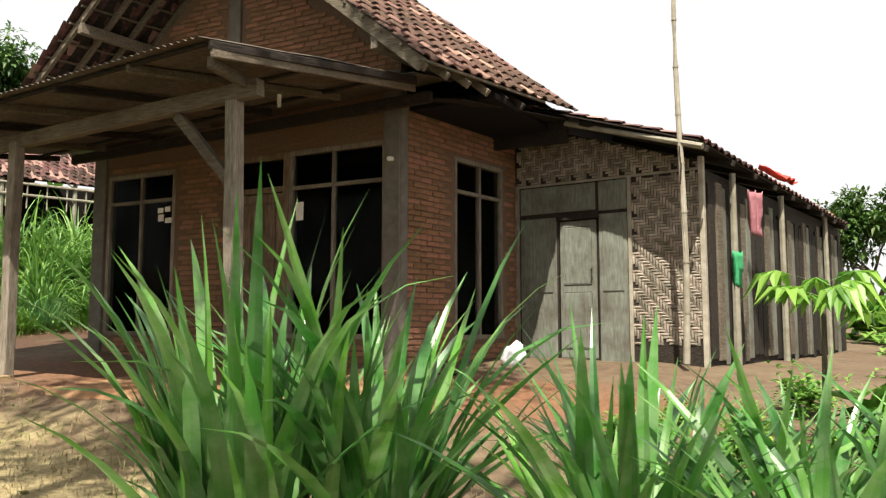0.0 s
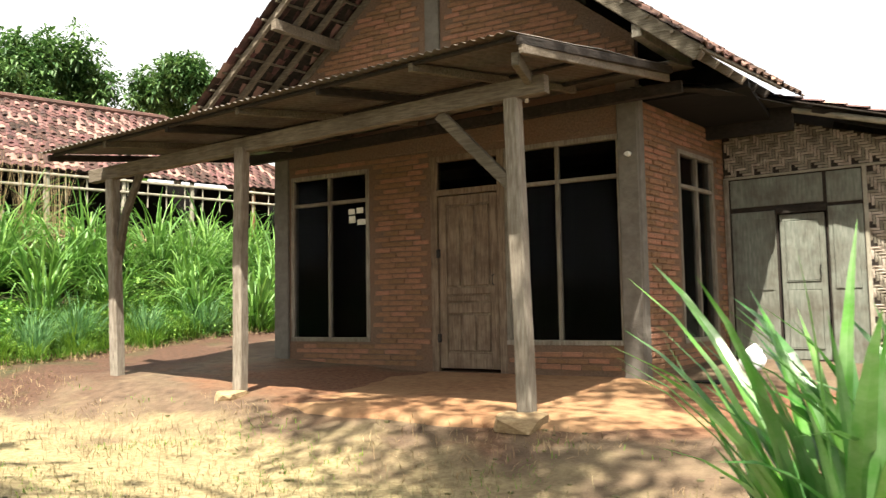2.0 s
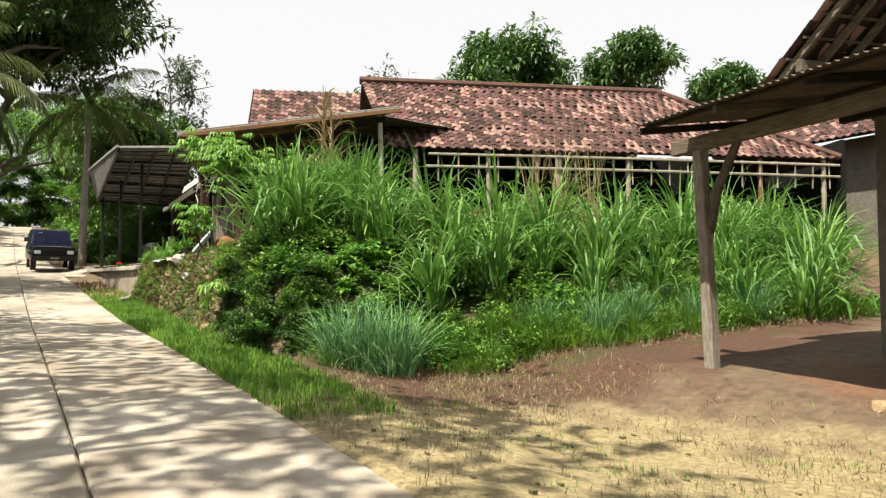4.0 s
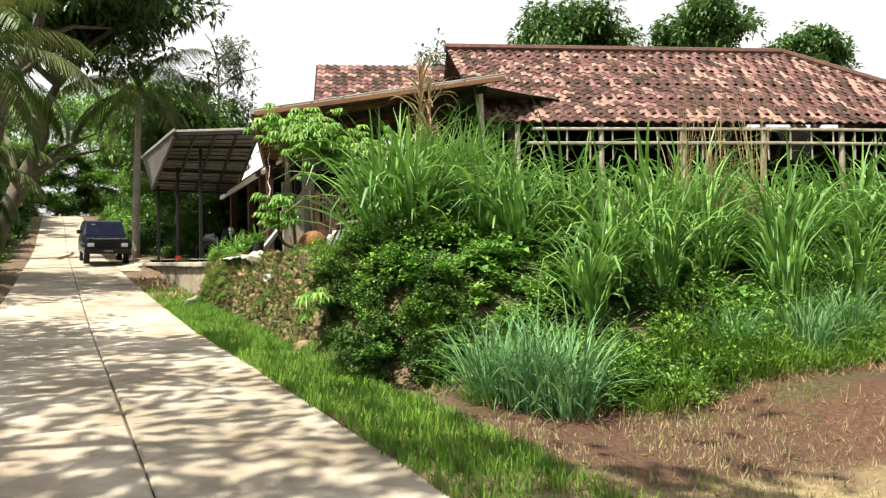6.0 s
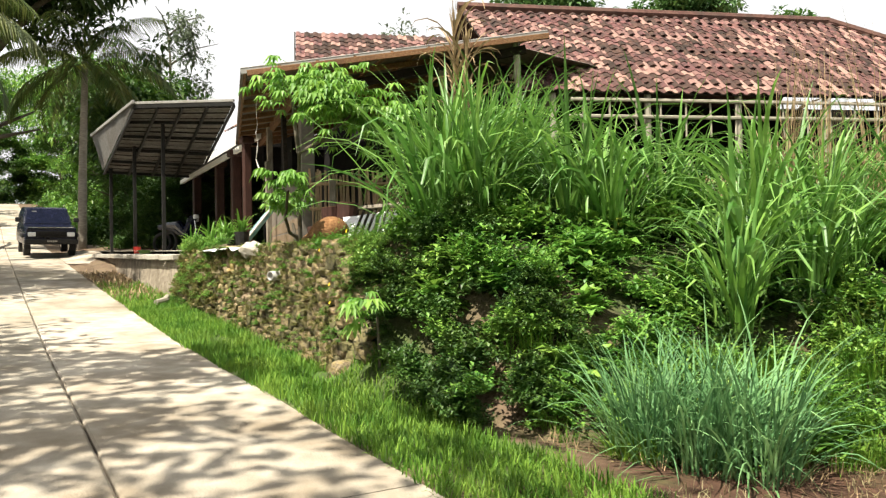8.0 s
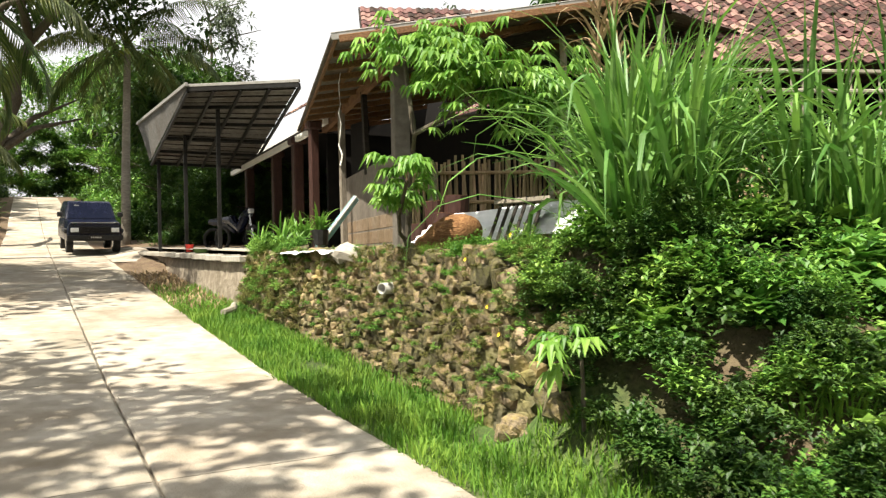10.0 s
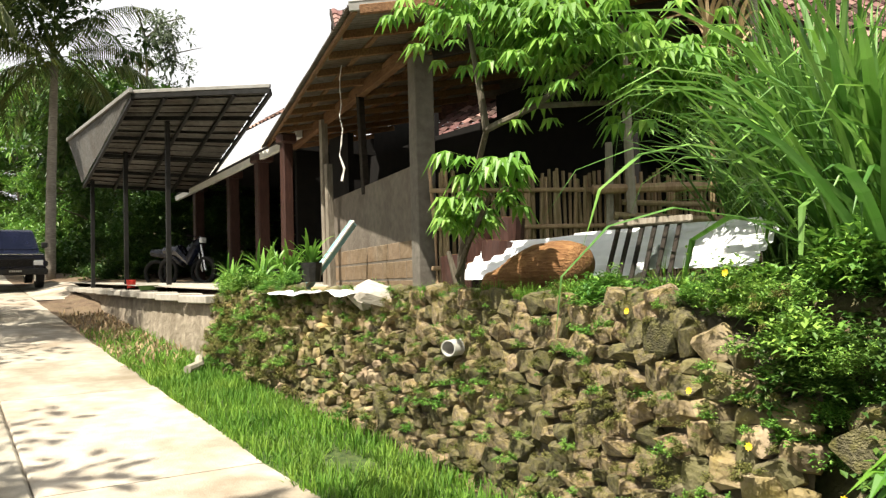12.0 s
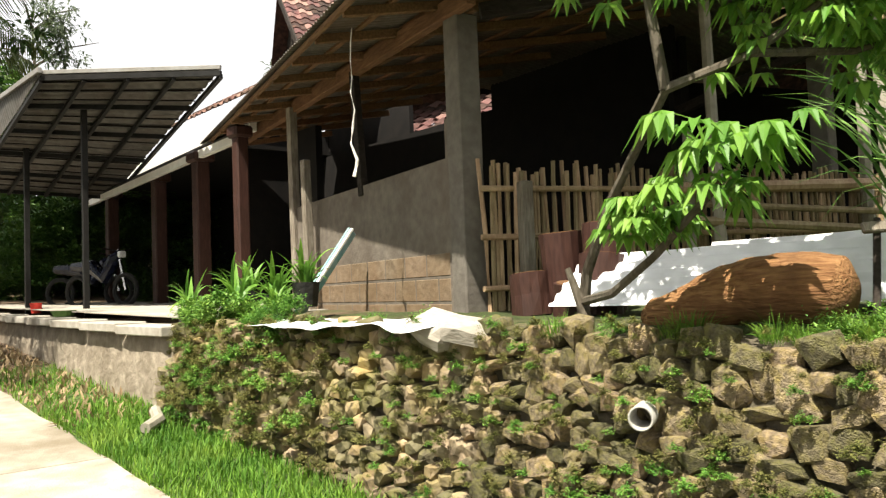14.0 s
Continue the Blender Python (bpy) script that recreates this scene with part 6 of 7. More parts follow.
LEMON = [grass_clump(300 + k, 260, 1.0, 0.019, 0.24, 0.55, 1.1, BLUEBLADE) for k in range(2)]
for x, y, s in ((-12.35, 2.75, 1.0), (-12.6, 2.5, 0.95), (-12.85, 2.3, 0.85), (-12.1, 5.6, 0.75), (-12.2, 6.3, 0.8), (-12.05, 7.4, 0.7), (-12.4, 4.9, 0.6), (-11.9, 8.4, 0.8)):
    plant("lemongrass", LEMON[0] if s > 0.8 else LEMON[1], x, y, s, "bushy blue-green lemongrass clump at the foot of the bank", "grass", "lemongrass clumps")
WEED = [grass_clump(320 + k, 90, 0.34, 0.012, 0.16, 0.5, 1.0, LAWN) for k in range(3)]
for i in range(300):
    y = 2.0 + 9.5 * rnd.random()
    x = bank_toe(y) - 0.1 - 1.2 * rnd.random()
    scatter("weeds", rnd.choice(WEED + FINE[:1]), x, y, rnd.uniform(0.6, 1.5) * (1.0 if y > 3 else 0.7))
grow("weeds", "low green weeds along the foot of the bank", "weed")
# dry flowering stalks
def stalk(x, y, h, seed):
    rr = random.Random(seed)
    t = thing("dry_stalk", pose(x, y, ground_z(x, y)), "dry straw-coloured cane stalk with drooping leaves", "grass", "dry cane stalks")
    part("cane", rod(B(), [(0, 0, 0), (0.05, 0.02, h * 0.5), (0.0, 0.05, h)], [0.03, 0.026, 0.012], 7), DRYBLADE, t)
    V, F = [], []
    for k in range(26):
        z = h * rr.uniform(0.45, 0.98)
        add_blade(V, F, (0.02, 0.03, z), rr.uniform(0, 6.28), rr.uniform(0.1, 0.7), rr.uniform(0.6, 1.1), 0.05, rr.uniform(1.5, 3.2), rr)
    for k in range(10):
        add_blade(V, F, (0.0, 0.05, h * 0.9), rr.uniform(0, 6.28), rr.uniform(0.0, 0.12), rr.uniform(0.5, 0.8), 0.03, 0.2, rr)
    raw("dead_leaves", [tuple(v) for v in V], F, DRYBLADE, t)


stalk(-17.75, 3.85, 2.75, 1)
stalk(-17.6, 3.95, 2.4, 2)
for x, y in ((-14.6, 7.0), (-14.2, 7.3), (-14.9, 6.6)):
    plant("dry_grass", grass_clump(int(-x * 100), 40, 2.2, 0.012, 0.12, 0.10, 0.3, DRYBLADE, "dry_grass"), x, y, 1.0, "thin dry grass stems rising from the bank", "grass", "dry grass stems")


# cassava
def cassava_leaf(V, F, p, az, size, rr):
    """A long stalk with seven drooping fingers."""
    d = Vector((math.cos(az), math.sin(az), 0.35)).normalized()
    tip = p + d * size * 0.9
    s = Vector((-math.sin(az), math.cos(az), 0)) * 0.006
    o = len(V)
    V += [p - s, p + s, tip + s, tip - s]
    F.append((o, o + 1, o + 2, o + 3))
    tilt = rr.uniform(-0.5, 0.1)
    for k in range(7):
        a = az + (k - 3) * 0.62
        dd = Vector((math.cos(a), math.sin(a), tilt - 0.12 * abs(k - 3) * 0.5)).normalized()
        add_leaf(V, F, tip, dd, Vector((0, 0, 1)), size * (1.0 - 0.10 * abs(k - 3)) * rr.uniform(0.85, 1.1), size * 0.33, 0.2, 0.5)


def cassava(base, stems, leaf_size, heads, label, seed):
    rr = random.Random(seed)
    t = thing("cassava_plant", pose(*base), label, "plant", "cassava plants")
    for pts, r in stems:
        part("stem", rod(B(), pts, [r * (1 - 0.4 * i / max(1, len(pts) - 1)) for i in range(len(pts))], 7, 0.25), BARK, t)
    V, F = [], []
    for (hx, hy, hz), rad, n in heads:
        for _ in range(n):
            a = rr.uniform(0, 6.28)
            p = Vector((hx + rr.gauss(0, rad * 0.55), hy + rr.gauss(0, rad * 0.55), hz + rr.gauss(0, rad * 0.42)))
            cassava_leaf(V, F, p, a, leaf_size * rr.uniform(0.7, 1.15), rr)
    raw("foliage", [tuple(v) for v in V], F, CASSAVA, t)


cassava((-18.78, 2.13, 2.04), [([(0, 0, 0), (0.06, -0.02, 0.25), (0.32, -0.12, 0.62), (0.78, -0.28, 1.08)], 0.034),
                               ([(0.78, -0.28, 1.08), (0.74, -0.32, 1.5), (0.62, -0.3, 1.85)], 0.028),
                               ([(0.78, -0.28, 1.08), (1.15, -0.15, 1.18), (1.45, 0.1, 1.45)], 0.026),
                               ([(1.15, -0.15, 1.18), (1.4, 0.3, 1.2), (1.6, 0.6, 1.3)], 0.02)], 0.16,
        [((0.6, -0.3, 1.92), 0.27, 56), ((1.4, 0.0, 1.56), 0.36, 130), ((1.55, 0.6, 1.34), 0.34, 110), ((1.0, -0.1, 1.80), 0.30, 80)], "leafy cassava tree with a knobbly forked stem", 4)
cassava((-18.70, 2.06, 2.04), [([(0, 0, 0), (-0.10, -0.02, 0.28)], 0.03), ([(0.0, 0, 0.10), (0.35, -0.22, 0.14), (0.72, -0.40, 0.30), (1.12, -0.5, 0.58)], 0.026)], 0.15,
        [((1.15, -0.5, 0.68), 0.18, 26), ((0.68, -0.42, 0.42), 0.17, 24), ((0.95, -0.45, 0.55), 0.16, 16)], "young cassava shoots with pale green leaves", 5)
cassava((-15.0, 1.45, 1.15), [([(0, 0, -0.4), (0.05, -0.05, 0.2)], 0.02)], 0.15, [((0.05, -0.1, 0.25), 0.18, 14)], "young cassava shoot among creepers", 6)
cassava((-0.1, 5.2, 0.25), [([(0, 0, 0), (0.02, 0, 0.95)], 0.02)], 0.24, [((0.0, 0.0, 0.98), 0.12, 9), ((0.35, 0.3, 0.9), 0.12, 6)], "young papaya-like cassava by the wing", 7)

# planting on and over the stone wall
MOSSY = surf("olive_wall_moss", (0.070, 0.085, 0.018), (0.165, 0.170, 0.045), (0.20, 0.16, 0.06), grain=3, spread=4, amount=0.5, bump=0, rough=0.8, rand=0.35, island=True, leaf=0.15)
MOSS = [leafy_bush(70 + k, 200, 0.22, 0.05, 0.025, LEAF, "wall_weed") for k in range(2)] + [leafy_bush(74 + k, 240, 0.22, 0.035, 0.02, MOSSY, "wall_weed") for k in range(5)]
for i in range(760):
    x = -15.6 - 7.5 * rnd.random()
    v = rnd.random()
    z = road_z(x) + 0.1 + (1.95 - road_z(x)) * v
    y = wall_line(x) - 0.01 + 0.24 * v
    s = rnd.uniform(0.2, 0.5) * (1.3 if x < -20.5 else 0.85)
    scatter("wall_weeds", rnd.choice(MOSS), x, y, s, z=z)
grow("wall_weeds", "small weeds rooted in the joints of the stone wall", "weed")
for i in range(110):
    x = -15.6 - 7.6 * rnd.random()
    y = 1.66 + 0.5 * rnd.random()
    if -21.4 < x < -19.4 and y < 2.0:
        continue
    scatter("terrace_weeds", rnd.choice(FINE + WEED + MOSS), x, y, rnd.uniform(0.35, 0.75) * (1.0 if x > -17 else 0.7), z=1.98)
for i in range(70):
    x = -15.7 - 1.7 * rnd.random()
    scatter("terrace_weeds", rnd.choice(FINE + BUSH[:2]), x, 1.66 + 0.5 * rnd.random(), rnd.uniform(0.22, 0.42), z=1.86 + 0.12 * rnd.random())
for i in range(60):
    x = -15.1 - 0.65 * rnd.random()
    scatter("terrace_weeds", rnd.choice(FINE + BUSH[:2] + BUSHD[:1]), x, 1.5 + 0.7 * rnd.random(), rnd.uniform(0.28, 0.5), z=1.3 + 0.5 * rnd.random())
grow("terrace_weeds", "low green weeds along the terrace edge", "weed")
for i in range(90):
    x = -21.2 - 1.9 * rnd.random()
    scatter("creepers", rnd.choice(BUSH + FINE), x, 1.5 + 0.35 * rnd.random(), rnd.uniform(0.25, 0.45), z=1.3 + 0.85 * rnd.random())
grow("creepers", "creepers spilling over the wall by the pots", "bush")
STRAP = [grass_clump(400 + k, 26, 0.55, 0.075, 0.06, 0.6, 1.5, CASSAVA, "foliage") for k in range(3)]
for k, (x, y, h, s) in enumerate(((-22.7, 1.95, 2.16, 0.85), (-22.3, 2.15, 2.2, 0.75), (-22.95, 2.2, 2.25, 0.8), (-23.4, 1.8, 2.1, 0.75), (-22.05, 2.3, 2.3, 0.75), (-21.9, 1.9, 2.1, 0.55))):
    t = thing("potted_plant", pose(x, y, h - 0.18), "strap-leaved plant in a black polythene pot", "plant", "potted plants on the terrace")
    part("pot", rod(B(), [(0, 0, 0), (0, 0, 0.22)], [0.10, 0.13], 10, 0.1), BLACKBAG, t)
    f = new("foliage", STRAP[k % 3])
    f.parent = t
    f.matrix_basis = Matrix.LocRotScale((0, 0, 0.2), None, (s, s, s))
for k in range(5):
    V, F = [], []
    x, y, z = ((-16.4, 1.72, 1.93), (-16.0, 1.66, 1.60), (-15.6, 1.5, 1.45), (-15.9, 1.8, 2.1), (-15.3, 1.6, 1.3))[k]
    for j in range(8):
        a = j * 0.785
        add_leaf(V, F, Vector((0, 0, 0)), Vector((math.cos(a), math.sin(a) * 0.3 - 0.5, math.sin(a))).normalized(), Vector((0, -1, 0.2)), 0.020, 0.014, 0.1, 0)
    t = raw("yellow_flower", [tuple(v) for v in V], F, FLOWER)
    t.matrix_basis = pose(x, y - 0.25, z)
    tagged(t, "small yellow flower among the weeds", "flower", "yellow flowers")

# ---- grass verges, straw and litter ----
def turf(name, spots, ln, w, material, label, lean=0.45, bend=0.9, seed=1):
    rr = random.Random(seed)
    V, F = [], []
    for x, y, z in spots:
        add_blade(V, F, (x, y, z - 0.01), rr.uniform(0, 6.28), abs(rr.gauss(0, lean)), ln * rr.uniform(0.5, 1.2), w * rr.uniform(0.7, 1.2), abs(rr.gauss(bend, 0.4)), rr, 3)
    t = raw(name, [tuple(v) for v in V], F, material)
    return tagged(t, label, "grass", "", "stuff")


rr = random.Random(9)
spots = []
while len(spots) < 26000:
    x = -9.5 - 17.5 * rr.random()
    lo_y = ROAD_R - 0.03 + 0.06 * noise.noise((x * 2, 0, 0))
    hi_y = wall_line(x) + 0.1 if x < -15.4 else 1.5 + 0.35 * noise.noise((x, 4, 0))
    y = lo_y + (hi_y - lo_y) * rr.random()
    if noise.noise((x * 0.8, y * 1.5, 2)) < (-0.42 if x < -11.5 else -0.2) or (x > -10.5 and rr.random() < 0.55) or (x < -24 and rr.random() < 0.75):
        continue
    spots.append((x, y, ground_n(x, y)))
turf("verge_grass", spots, 0.125, 0.010, LAWN, "fresh green grass along the road edge")
spots = []
while len(spots) < 15000:
    x, y = -12.2 + 11.5 * rr.random(), 0.62 + 3.6 * rr.random()
    if noise.noise((x * 0.5, y * 0.9, 7)) < -0.05 and rr.random() < 0.85:
        continue
    spots.append((x, y, ground_n(x, y)))
turf("straw", spots, 0.075, 0.006, STRAW, "short dry straw grass on the yard", lean=1.1, bend=0.6, seed=2)
spots = []
while len(spots) < 2500:
    x, y = -12.4 + 11.5 * rr.random(), 0.7 + 4.0 * rr.random()
    if noise.noise((x * 1.1, y * 1.1, 17)) < 0.12:
        continue
    spots.append((x, y, ground_n(x, y)))
turf("yard_grass", spots, 0.07, 0.006, LAWN, "sparse green grass on the yard", lean=0.7, seed=3)
spots = []
while len(spots) < 1800:
    y = 1.8 + 9 * rr.random()
    x = bank_toe(y) + 0.5 * rr.random() - 0.25
    spots.append((x, y, ground_n(x, y) + 0.01))
turf("litter", spots, 0.12, 0.008, DRYBLADE, "dry leaf litter along the foot of the bank", lean=1.3, bend=0.3, seed=4)
spots = []
while len(spots) < 900:
    x = -23.0 - 7 * rr.random()
    y = ROAD_R + 0.8 * rr.random()
    spots.append((x, y, ground_n(x, y) + 0.02))
turf("fallen_leaves", spots, 0.12, 0.04, DRYBLADE, "brown fallen leaves below the low wall", lean=1.4, bend=0.3, seed=5)
spots = []
while len(spots) < 3600:
    x, y = -12.0 + 10.5 * rr.random(), 2.6 + 2.3 * rr.random()
    if noise.noise((x * 0.7, y * 0.9, 31)) < -0.1:
        continue
    spots.append((x, y, ground_n(x, y) + 0.008))
turf("yard_litter", spots, 0.085, 0.007, DRYBLADE, "dry stalks and leaf litter strewn before the porch", lean=1.4, bend=0.2, seed=6)
bm = B()
for k in range(220):
    x, y = -12.2 + 12 * rr.random(), 0.8 + 4.2 * rr.random()
    s = rr.uniform(0.01, 0.03)
    box(bm, x, x + s * 1.5, y, y + s, ground_n(x, y) - s * 0.3, ground_n(x, y) + s * 0.5)
tagged(part("pebbles", bm, STONE), "small clods and pebbles scattered on the yard", "pebbles", "", "stuff")


# ---- trees ----
def tree_limbs(bm, rr, base, top, r0, n, reach, sides=8):
    base, top = Vector(base), Vector(top)
    k = 7
    pts = [base.lerp(top, i / k) + Vector((rr.gauss(0, 0.12), rr.gauss(0, 0.12), 0)) * (i > 0) for i in range(k + 1)]
    rod(bm, pts, [r0 * (1 - 0.65 * i / k) for i in range(k + 1)], sides, 0.15)
    tips = [pts[-1]]
    for i in range(n):
        a = 2 * math.pi * i / n + rr.uniform(-0.4, 0.4)
        s = pts[rr.randint(3, k)]
        e = s + Vector((math.cos(a), math.sin(a), rr.uniform(0.3, 0.9))) * reach * rr.uniform(0.6, 1.0)
        mid = s.lerp(e, 0.5) + Vector((0, 0, reach * 0.1))
        rod(bm, [s, mid, e], [r0 * 0.4, r0 * 0.25, r0 * 0.08], 6, 0.2)
        tips += [e, mid]
    return tips


def tree(name, base, trunk_top, r0, clumps, leaf, n, material, label, seed, spread=1.0, limbs=8, reach=2.5, bare=BARK):
    """Tapered trunk and limbs, with leaves in many uneven clumps (centre, radius)."""
    rr = random.Random(seed)
    t = thing(name, pose(*base), label, "tree")
    bm = B()
    tree_limbs(bm, rr, (0, 0, -0.3), trunk_top, r0, limbs, reach)
    part("trunk", bm, bare, t, smooth=True)
    V, F = [], []
    per = n // len(clumps)
    for (cx, cy, cz), rad in clumps:
        subs = [Vector((rr.gauss(0, 0.5), rr.gauss(0, 0.5), rr.gauss(0, 0.42))) * rad for _ in range(16)]
        for _ in range(per):
            s = rr.choice(subs)
            d = Vector((rr.gauss(0, 1), rr.gauss(0, 1), rr.gauss(0.3, 1))).normalized()
            p = Vector((cx, cy, cz)) + s + d * rad * 0.34 * rr.random() ** 0.4
            dd = (d + Vector((rr.gauss(0, 0.5), rr.gauss(0, 0.5), rr.gauss(-0.2, 0.4)))).normalized()
            add_leaf(V, F, p, dd, Vector((0, 0, 1)), leaf * rr.uniform(0.6, 1.2), leaf * 0.42 * rr.uniform(0.7, 1.2), 0.2, 0.25)
    raw("crown", [tuple(v) for v in V], F, material, t)
    return t


def round_crown(h, rad, k, seed):
    rr = random.Random(seed)
    out = []
    for i in range(k):
        a, e = rr.uniform(0, 6.28), rr.uniform(-0.5, 1.3)
        q = rad * 0.62
        out.append(((q * math.cos(a) * math.cos(e), q * math.sin(a) * math.cos(e), h + q * 0.8 * math.sin(e)), rad * rr.uniform(0.32, 0.5)))
    return out


for x, y, h, r, k in LATER:
    tree("garden_tree", (x, y, ground_z(x, y)), (0, 0, h * 0.6), 0.15, round_crown(h, r, 12, 120 + k), 0.3, 5000, LEAFDARK, "dense dark garden tree behind the wing", 120 + k, reach=1.8)
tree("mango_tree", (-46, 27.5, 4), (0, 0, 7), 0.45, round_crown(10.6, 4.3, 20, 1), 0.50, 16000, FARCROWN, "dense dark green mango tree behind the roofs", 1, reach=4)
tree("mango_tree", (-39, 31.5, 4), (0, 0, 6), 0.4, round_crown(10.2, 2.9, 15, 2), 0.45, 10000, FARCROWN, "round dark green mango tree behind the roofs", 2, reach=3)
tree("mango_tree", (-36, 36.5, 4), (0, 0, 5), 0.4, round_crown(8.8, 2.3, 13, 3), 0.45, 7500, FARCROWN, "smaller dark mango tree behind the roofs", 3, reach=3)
tree("pale_tree", (-57, 24, 4), (0, 0, 9), 0.3, round_crown(11.0, 3.6, 9, 4), 0.45, 1800, WILLOW, "thin pale-leaved tree far behind the roofs", 4, reach=3)
tree("thin_tree", (-54, 7.4, 3.5), (0.5, 0, 11), 0.16, [((0.9, 0.6, 9.5), 1.0), ((1.2, 0.8, 11.5), 1.0), ((0.8, 1.0, 8.0), 0.9), ((1.4, 0.4, 10.4), 0.8), ((-1.2, -0.6, 9.5), 0.5), ((1.0, 0.5, 6.5), 0.8)], 0.3, 2600, WILLOW, "slender sparse tree with grey-green leaves", 5, limbs=9, reach=3.0)
tree("shade_tree", (-42.5, -3.8, 2.6), (0.8, 2.6, 7), 0.42, [((c[0] + 1.5, c[1] + 3.6, c[2]), r) for c, r in round_crown(10.4, 4.3, 22, 6)], 0.42, 21000, MANGO, "big dark shade tree leaning over the road", 6, reach=4)
for k, (x, y, h, r) in enumerate(((-30.5, -6.4, 7.6, 3.0), (-24.5, -6.2, 7.0, 2.6), (-18.0, -6.0, 6.6, 2.4), (-11.5, -4.8, 7.6, 2.8), (-8.2, -4.4, 8.4, 2.8), (-15.0, -4.8, 7.6, 2.4), (-4.2, -4.0, 8.6, 2.6), (0.0, -3.6, 9.2, 3.6), (4.5, -3.6, 9.0, 3.6), (-2.0, -6.5, 10.5, 3.0))):
    tree("roadside_tree", (x, y, ground_z(x, y)), (0.2, 0.3, h * 0.75), 0.2, round_crown(h, r, 10, 30 + k), 0.34, 1050 if x < -5 else 1000, MANGO, "leafy tree on the lower side of the road", 30 + k, reach=2.2)
# unseen tree, its crown set where it shades the porch floor
tree("porch_shade_tree", (-2.4, -4.2, ground_z(-2.4, -4.2)), (-0.5, 3.4, 8.0), 0.22, [((c[0] * 1.1 - 0.6, c[1] * 1.25 + 5.3, c[2] * 0.7 + 2.9), r) for c, r in round_crown(9.4, 2.7, 15, 77)], 0.20, 3600, MANGO, "unseen leaning tree added to shade porch and yard", 77, limbs=9, reach=2.6)
# added tree with its crown above the view, darkening the space behind the carport
tree("carport_shade_tree", (-35.5, -4.4, ground_z(-35.5, -4.4)), (0.6, 3.2, 10.4), 0.3, [((c[0] * 1.5 + 1.0, c[1] + 4.4, c[2]), r) for c, r in round_crown(10.2, 2.9, 15, 78)], 0.38, 8000, MANGO, "unseen tall tree added to shade behind the carport", 78, limbs=9, reach=2.6)


def coconut(base, h, lean, seed, label, size=3.2):
    rr = random.Random(seed)
    t = thing("coconut_palm", pose(*base), label, "tree", "coconut palms")
    bm = B()
    pts = [(lean[0] * (i / 10) ** 1.5, lean[1] * (i / 10) ** 1.5, h * i / 10 - 0.2) for i in range(11)]
    rod(bm, pts, [0.17 - 0.006 * i for i in range(11)], 10, 0.08)
    part("trunk", bm, surf("palm_bark", (0.174, 0.152, 0.120), (0.326, 0.294, 0.240), (0.109, 0.093, 0.066), grain=6, spread=3, bump=0.8, stretch=(1, 1, 6)), t, smooth=True)
    top = Vector(pts[-1])
    for f in range(20):
        az = f * 2.4 + rr.uniform(-0.2, 0.2)
        el = 1.25 - 1.9 * (f / 20)
        V, F = [], []
        q, ang = Vector(top), el
        n = 26
        spine = []
        for i in range(n + 1):
            d = Vector((math.cos(az) * math.cos(ang), math.sin(az) * math.cos(ang), math.sin(ang)))
            spine.append((Vector(q), d))
            q = q + d * size / n
            ang -= 1.5 / n * (0.4 + 1.2 * i / n)
        side = Vector((-math.sin(az), math.cos(az), 0))
        for i in range(n):
            (p0, d0), (p1, d1) = spine[i], spine[i + 1]
            o = len(V)
            w = 0.03 * (1 - i / n) + 0.006
            V += [p0 - side * w, p0 + side * w, p1 + side * w, p1 - side * w]
            F.append((o, o + 1, o + 2, o + 3))
            if i > 3:
                ll = size * 0.24 * math.sin(math.pi * (0.12 + 0.85 * i / n)) + 0.1
                for sg in (-1, 1):
                    for hs in (0, 0.5):
                        dd = (side * sg + d0 * 0.55 + Vector((0, 0, -0.35 - 0.3 * rr.random()))).normalized()
                        add_leaf(V, F, p0.lerp(p1, hs), dd, Vector((0, 0, 1)), ll, 0.055, 0.2, 0.35)
        raw("frond", [tuple(v) for v in V], F, PALM, t)
    for k in range(6):
        bm = B()
        bmesh.ops.create_icosphere(bm, subdivisions=1, radius=0.12, matrix=Matrix.Translation(top + Vector((0.22 * math.cos(k), 0.22 * math.sin(k), -0.2 - 0.08 * (k % 2)))))
        part("coconut", bm, LEAFYELLOW, t)


coconut((-40.6, 1.62, 2.3), 7.3, (0.1, 0.15), 3, "coconut palm with drooping fronds beside the car", 3.7)
coconut((-27.6, -4.7, 1.6), 5.7, (0.2, 1.5), 4, "coconut palm leaning from the lower side of the road", 3.4)
coconut((-31.0, -4.4, 2.0), 3.0, (0.2, 0.5), 5, "young coconut palm on the lower side of the road", 2.8)
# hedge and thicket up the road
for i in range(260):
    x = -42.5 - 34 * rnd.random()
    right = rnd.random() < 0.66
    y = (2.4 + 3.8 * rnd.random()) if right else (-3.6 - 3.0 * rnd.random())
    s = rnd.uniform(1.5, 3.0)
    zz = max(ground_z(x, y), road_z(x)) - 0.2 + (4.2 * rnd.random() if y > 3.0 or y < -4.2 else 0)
    # nearer thicket gets the dark leaf as painted shade
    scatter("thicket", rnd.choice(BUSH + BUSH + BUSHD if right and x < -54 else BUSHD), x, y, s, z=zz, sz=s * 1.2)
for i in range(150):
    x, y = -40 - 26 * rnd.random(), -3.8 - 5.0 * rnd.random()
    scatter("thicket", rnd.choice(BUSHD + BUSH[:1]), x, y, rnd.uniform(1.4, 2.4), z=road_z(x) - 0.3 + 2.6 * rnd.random())
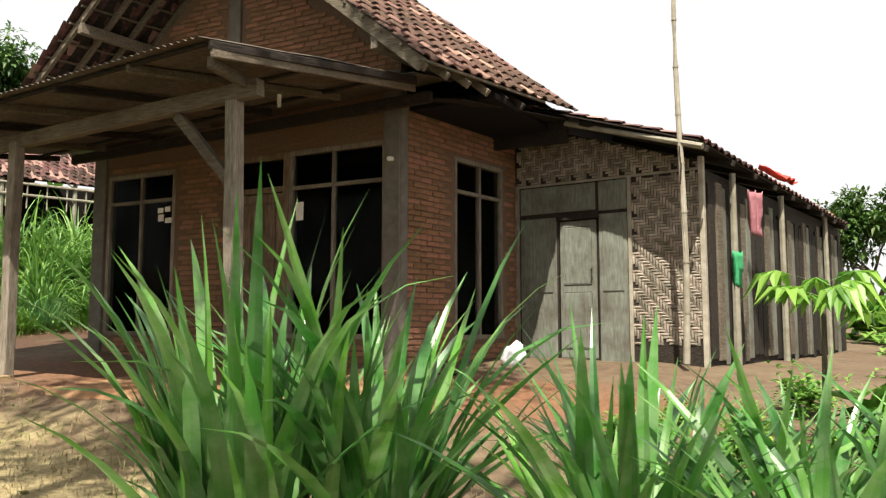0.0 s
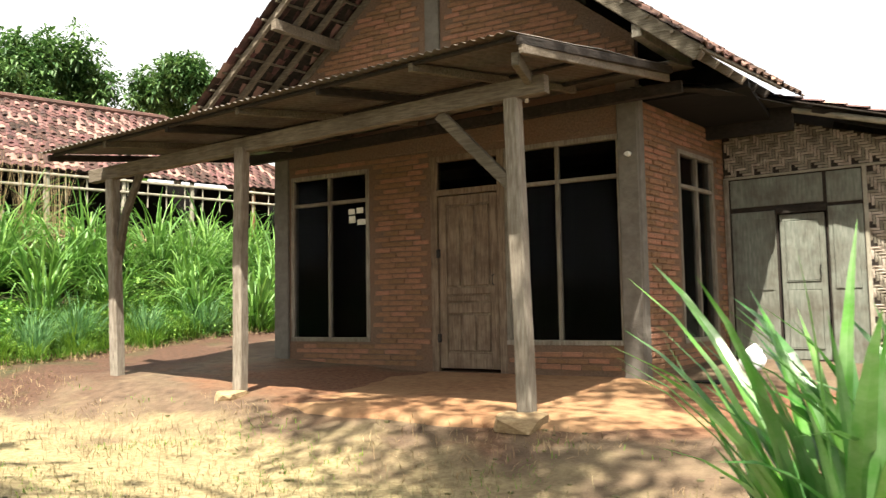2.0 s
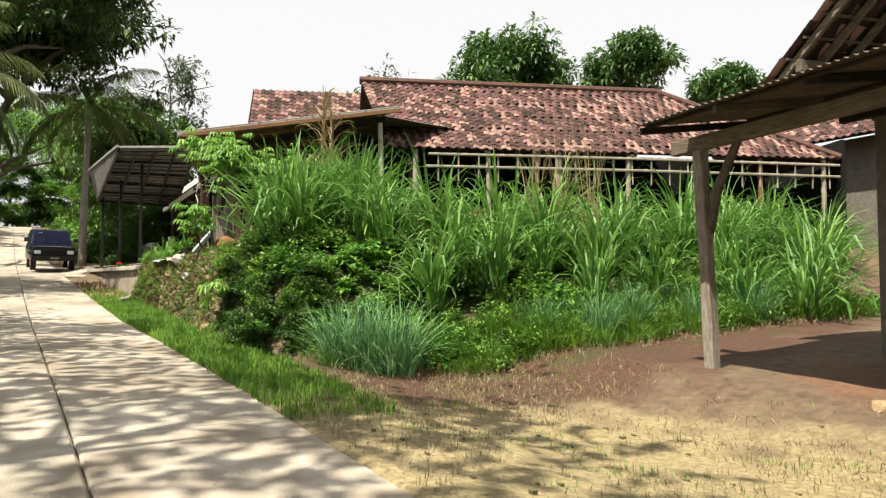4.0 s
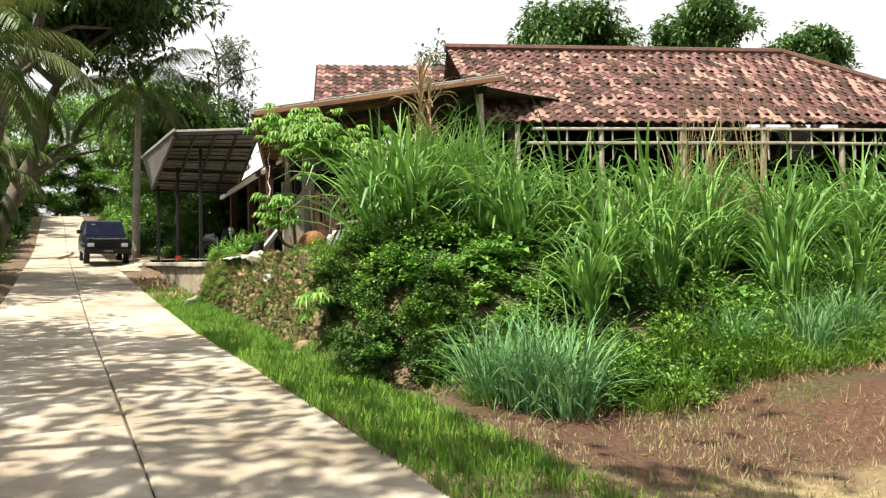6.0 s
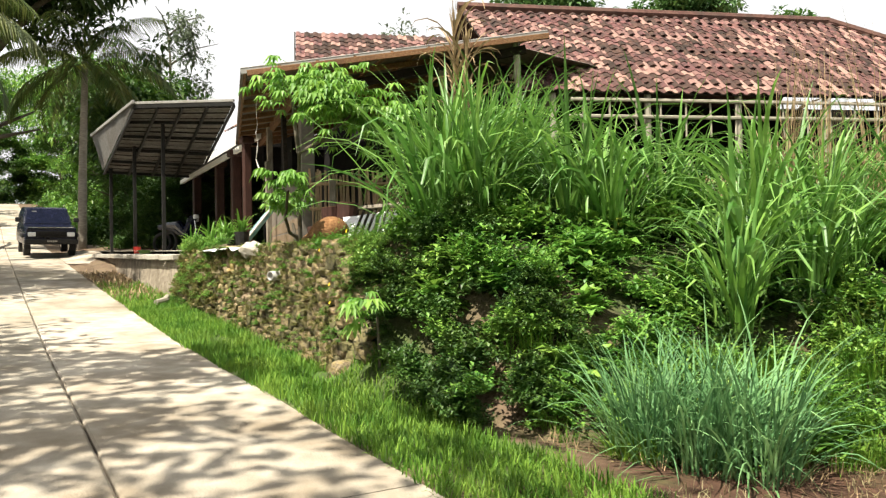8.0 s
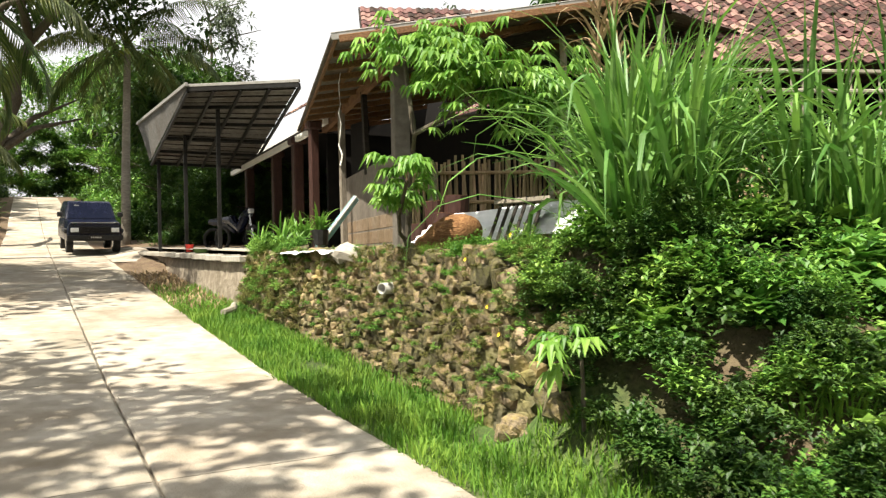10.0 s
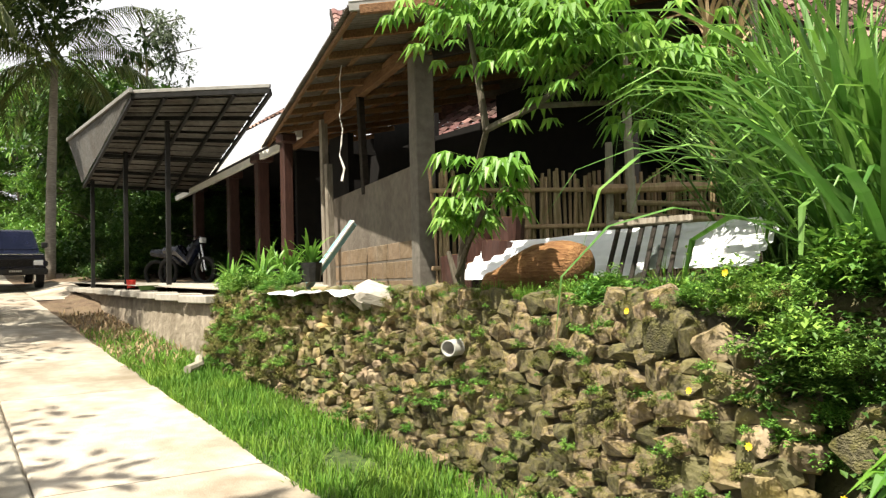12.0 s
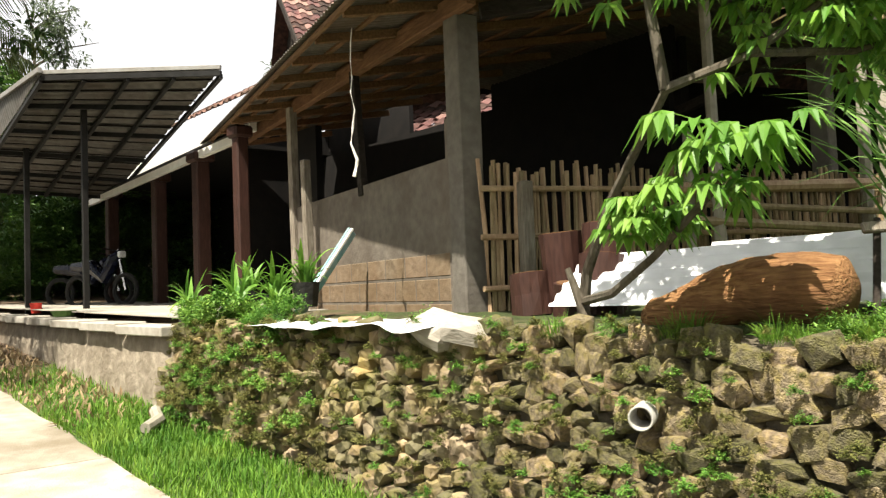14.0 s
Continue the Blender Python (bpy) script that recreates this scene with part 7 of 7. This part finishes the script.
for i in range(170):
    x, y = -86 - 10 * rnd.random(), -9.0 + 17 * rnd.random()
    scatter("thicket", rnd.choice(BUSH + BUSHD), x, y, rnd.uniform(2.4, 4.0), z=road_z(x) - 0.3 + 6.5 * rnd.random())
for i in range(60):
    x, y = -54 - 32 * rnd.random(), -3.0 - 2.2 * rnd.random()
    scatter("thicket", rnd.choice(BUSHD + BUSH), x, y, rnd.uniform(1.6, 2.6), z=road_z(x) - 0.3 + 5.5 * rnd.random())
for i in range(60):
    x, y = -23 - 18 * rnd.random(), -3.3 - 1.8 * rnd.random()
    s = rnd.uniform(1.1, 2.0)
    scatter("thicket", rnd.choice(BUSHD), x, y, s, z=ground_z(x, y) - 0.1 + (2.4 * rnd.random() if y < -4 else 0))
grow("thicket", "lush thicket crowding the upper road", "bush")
for k, (x, y, h, r) in enumerate(((-47, 4.6, 5.2, 2.8), (-52, 5.8, 6.2, 3.2), (-58, 4.8, 6.6, 3.4), (-65, 5.5, 7.2, 3.8), (-74, 5.0, 8.0, 4.2), (-84, 4.0, 8.6, 4.6), (-78, -7.5, 8.0, 4.2), (-64, -7.5, 6.5, 3.6), (-95, -1.0, 9.0, 5.5), (-98, 9, 10, 6), (-96, -12, 10, 6))):
    # trees nearer than x = -60 carry shade in their leaf colour
    tree("thicket_tree", (x, y, max(ground_z(x, y), road_z(x)) - 0.2), (0.1, 0, h * 0.7), 0.16, round_crown(h, r, 12, 60 + k), 0.48, 5200, LEAFDARK if x > -60 else LEAF, "leafy thicket tree by the upper road, nearer ones coloured shade-dark", 60 + k, reach=2.2)
# shrubs behind the carport, with its shade put into their leaf colour
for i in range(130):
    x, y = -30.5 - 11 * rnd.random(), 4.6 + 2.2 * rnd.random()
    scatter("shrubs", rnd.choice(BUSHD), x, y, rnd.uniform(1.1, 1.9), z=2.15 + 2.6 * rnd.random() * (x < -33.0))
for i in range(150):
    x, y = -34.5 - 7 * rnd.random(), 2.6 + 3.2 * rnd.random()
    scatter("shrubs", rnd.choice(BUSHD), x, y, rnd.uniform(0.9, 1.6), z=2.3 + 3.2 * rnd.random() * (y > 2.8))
grow("shrubs", "shrubs in shade-dark leaf colour behind carport and car", "bush")
BAN = grass_clump(500, 12, 1.5, 0.34, 0.08, 0.35, 0.9, CASSAVA, "banana_plant")
for x, y, z in ((-27.4, 7.0, 5.6), (-44, 8.0, 5.0), (-25.4, 9.0, 5.6), (-30, 17, 6.2), (-28, 20, 6.5)):
    plant("banana_plant", BAN, x, y, 1.1, "broad banana leaves showing over the roofs", "plant", "banana plants", z=z - 0.6)
far = [tree("far_tree", (x, y, 4), (0, 0, 6), 0.3, round_crown(8, 5, 8, 90 + k), 1.1, 900, LEAFDARK, "hazy far tree on the hillside", 90 + k, reach=3) for k, (x, y) in enumerate(((-130, 14), (-135, -12), (-120, 40), (-150, 2), (-140, 28)))]
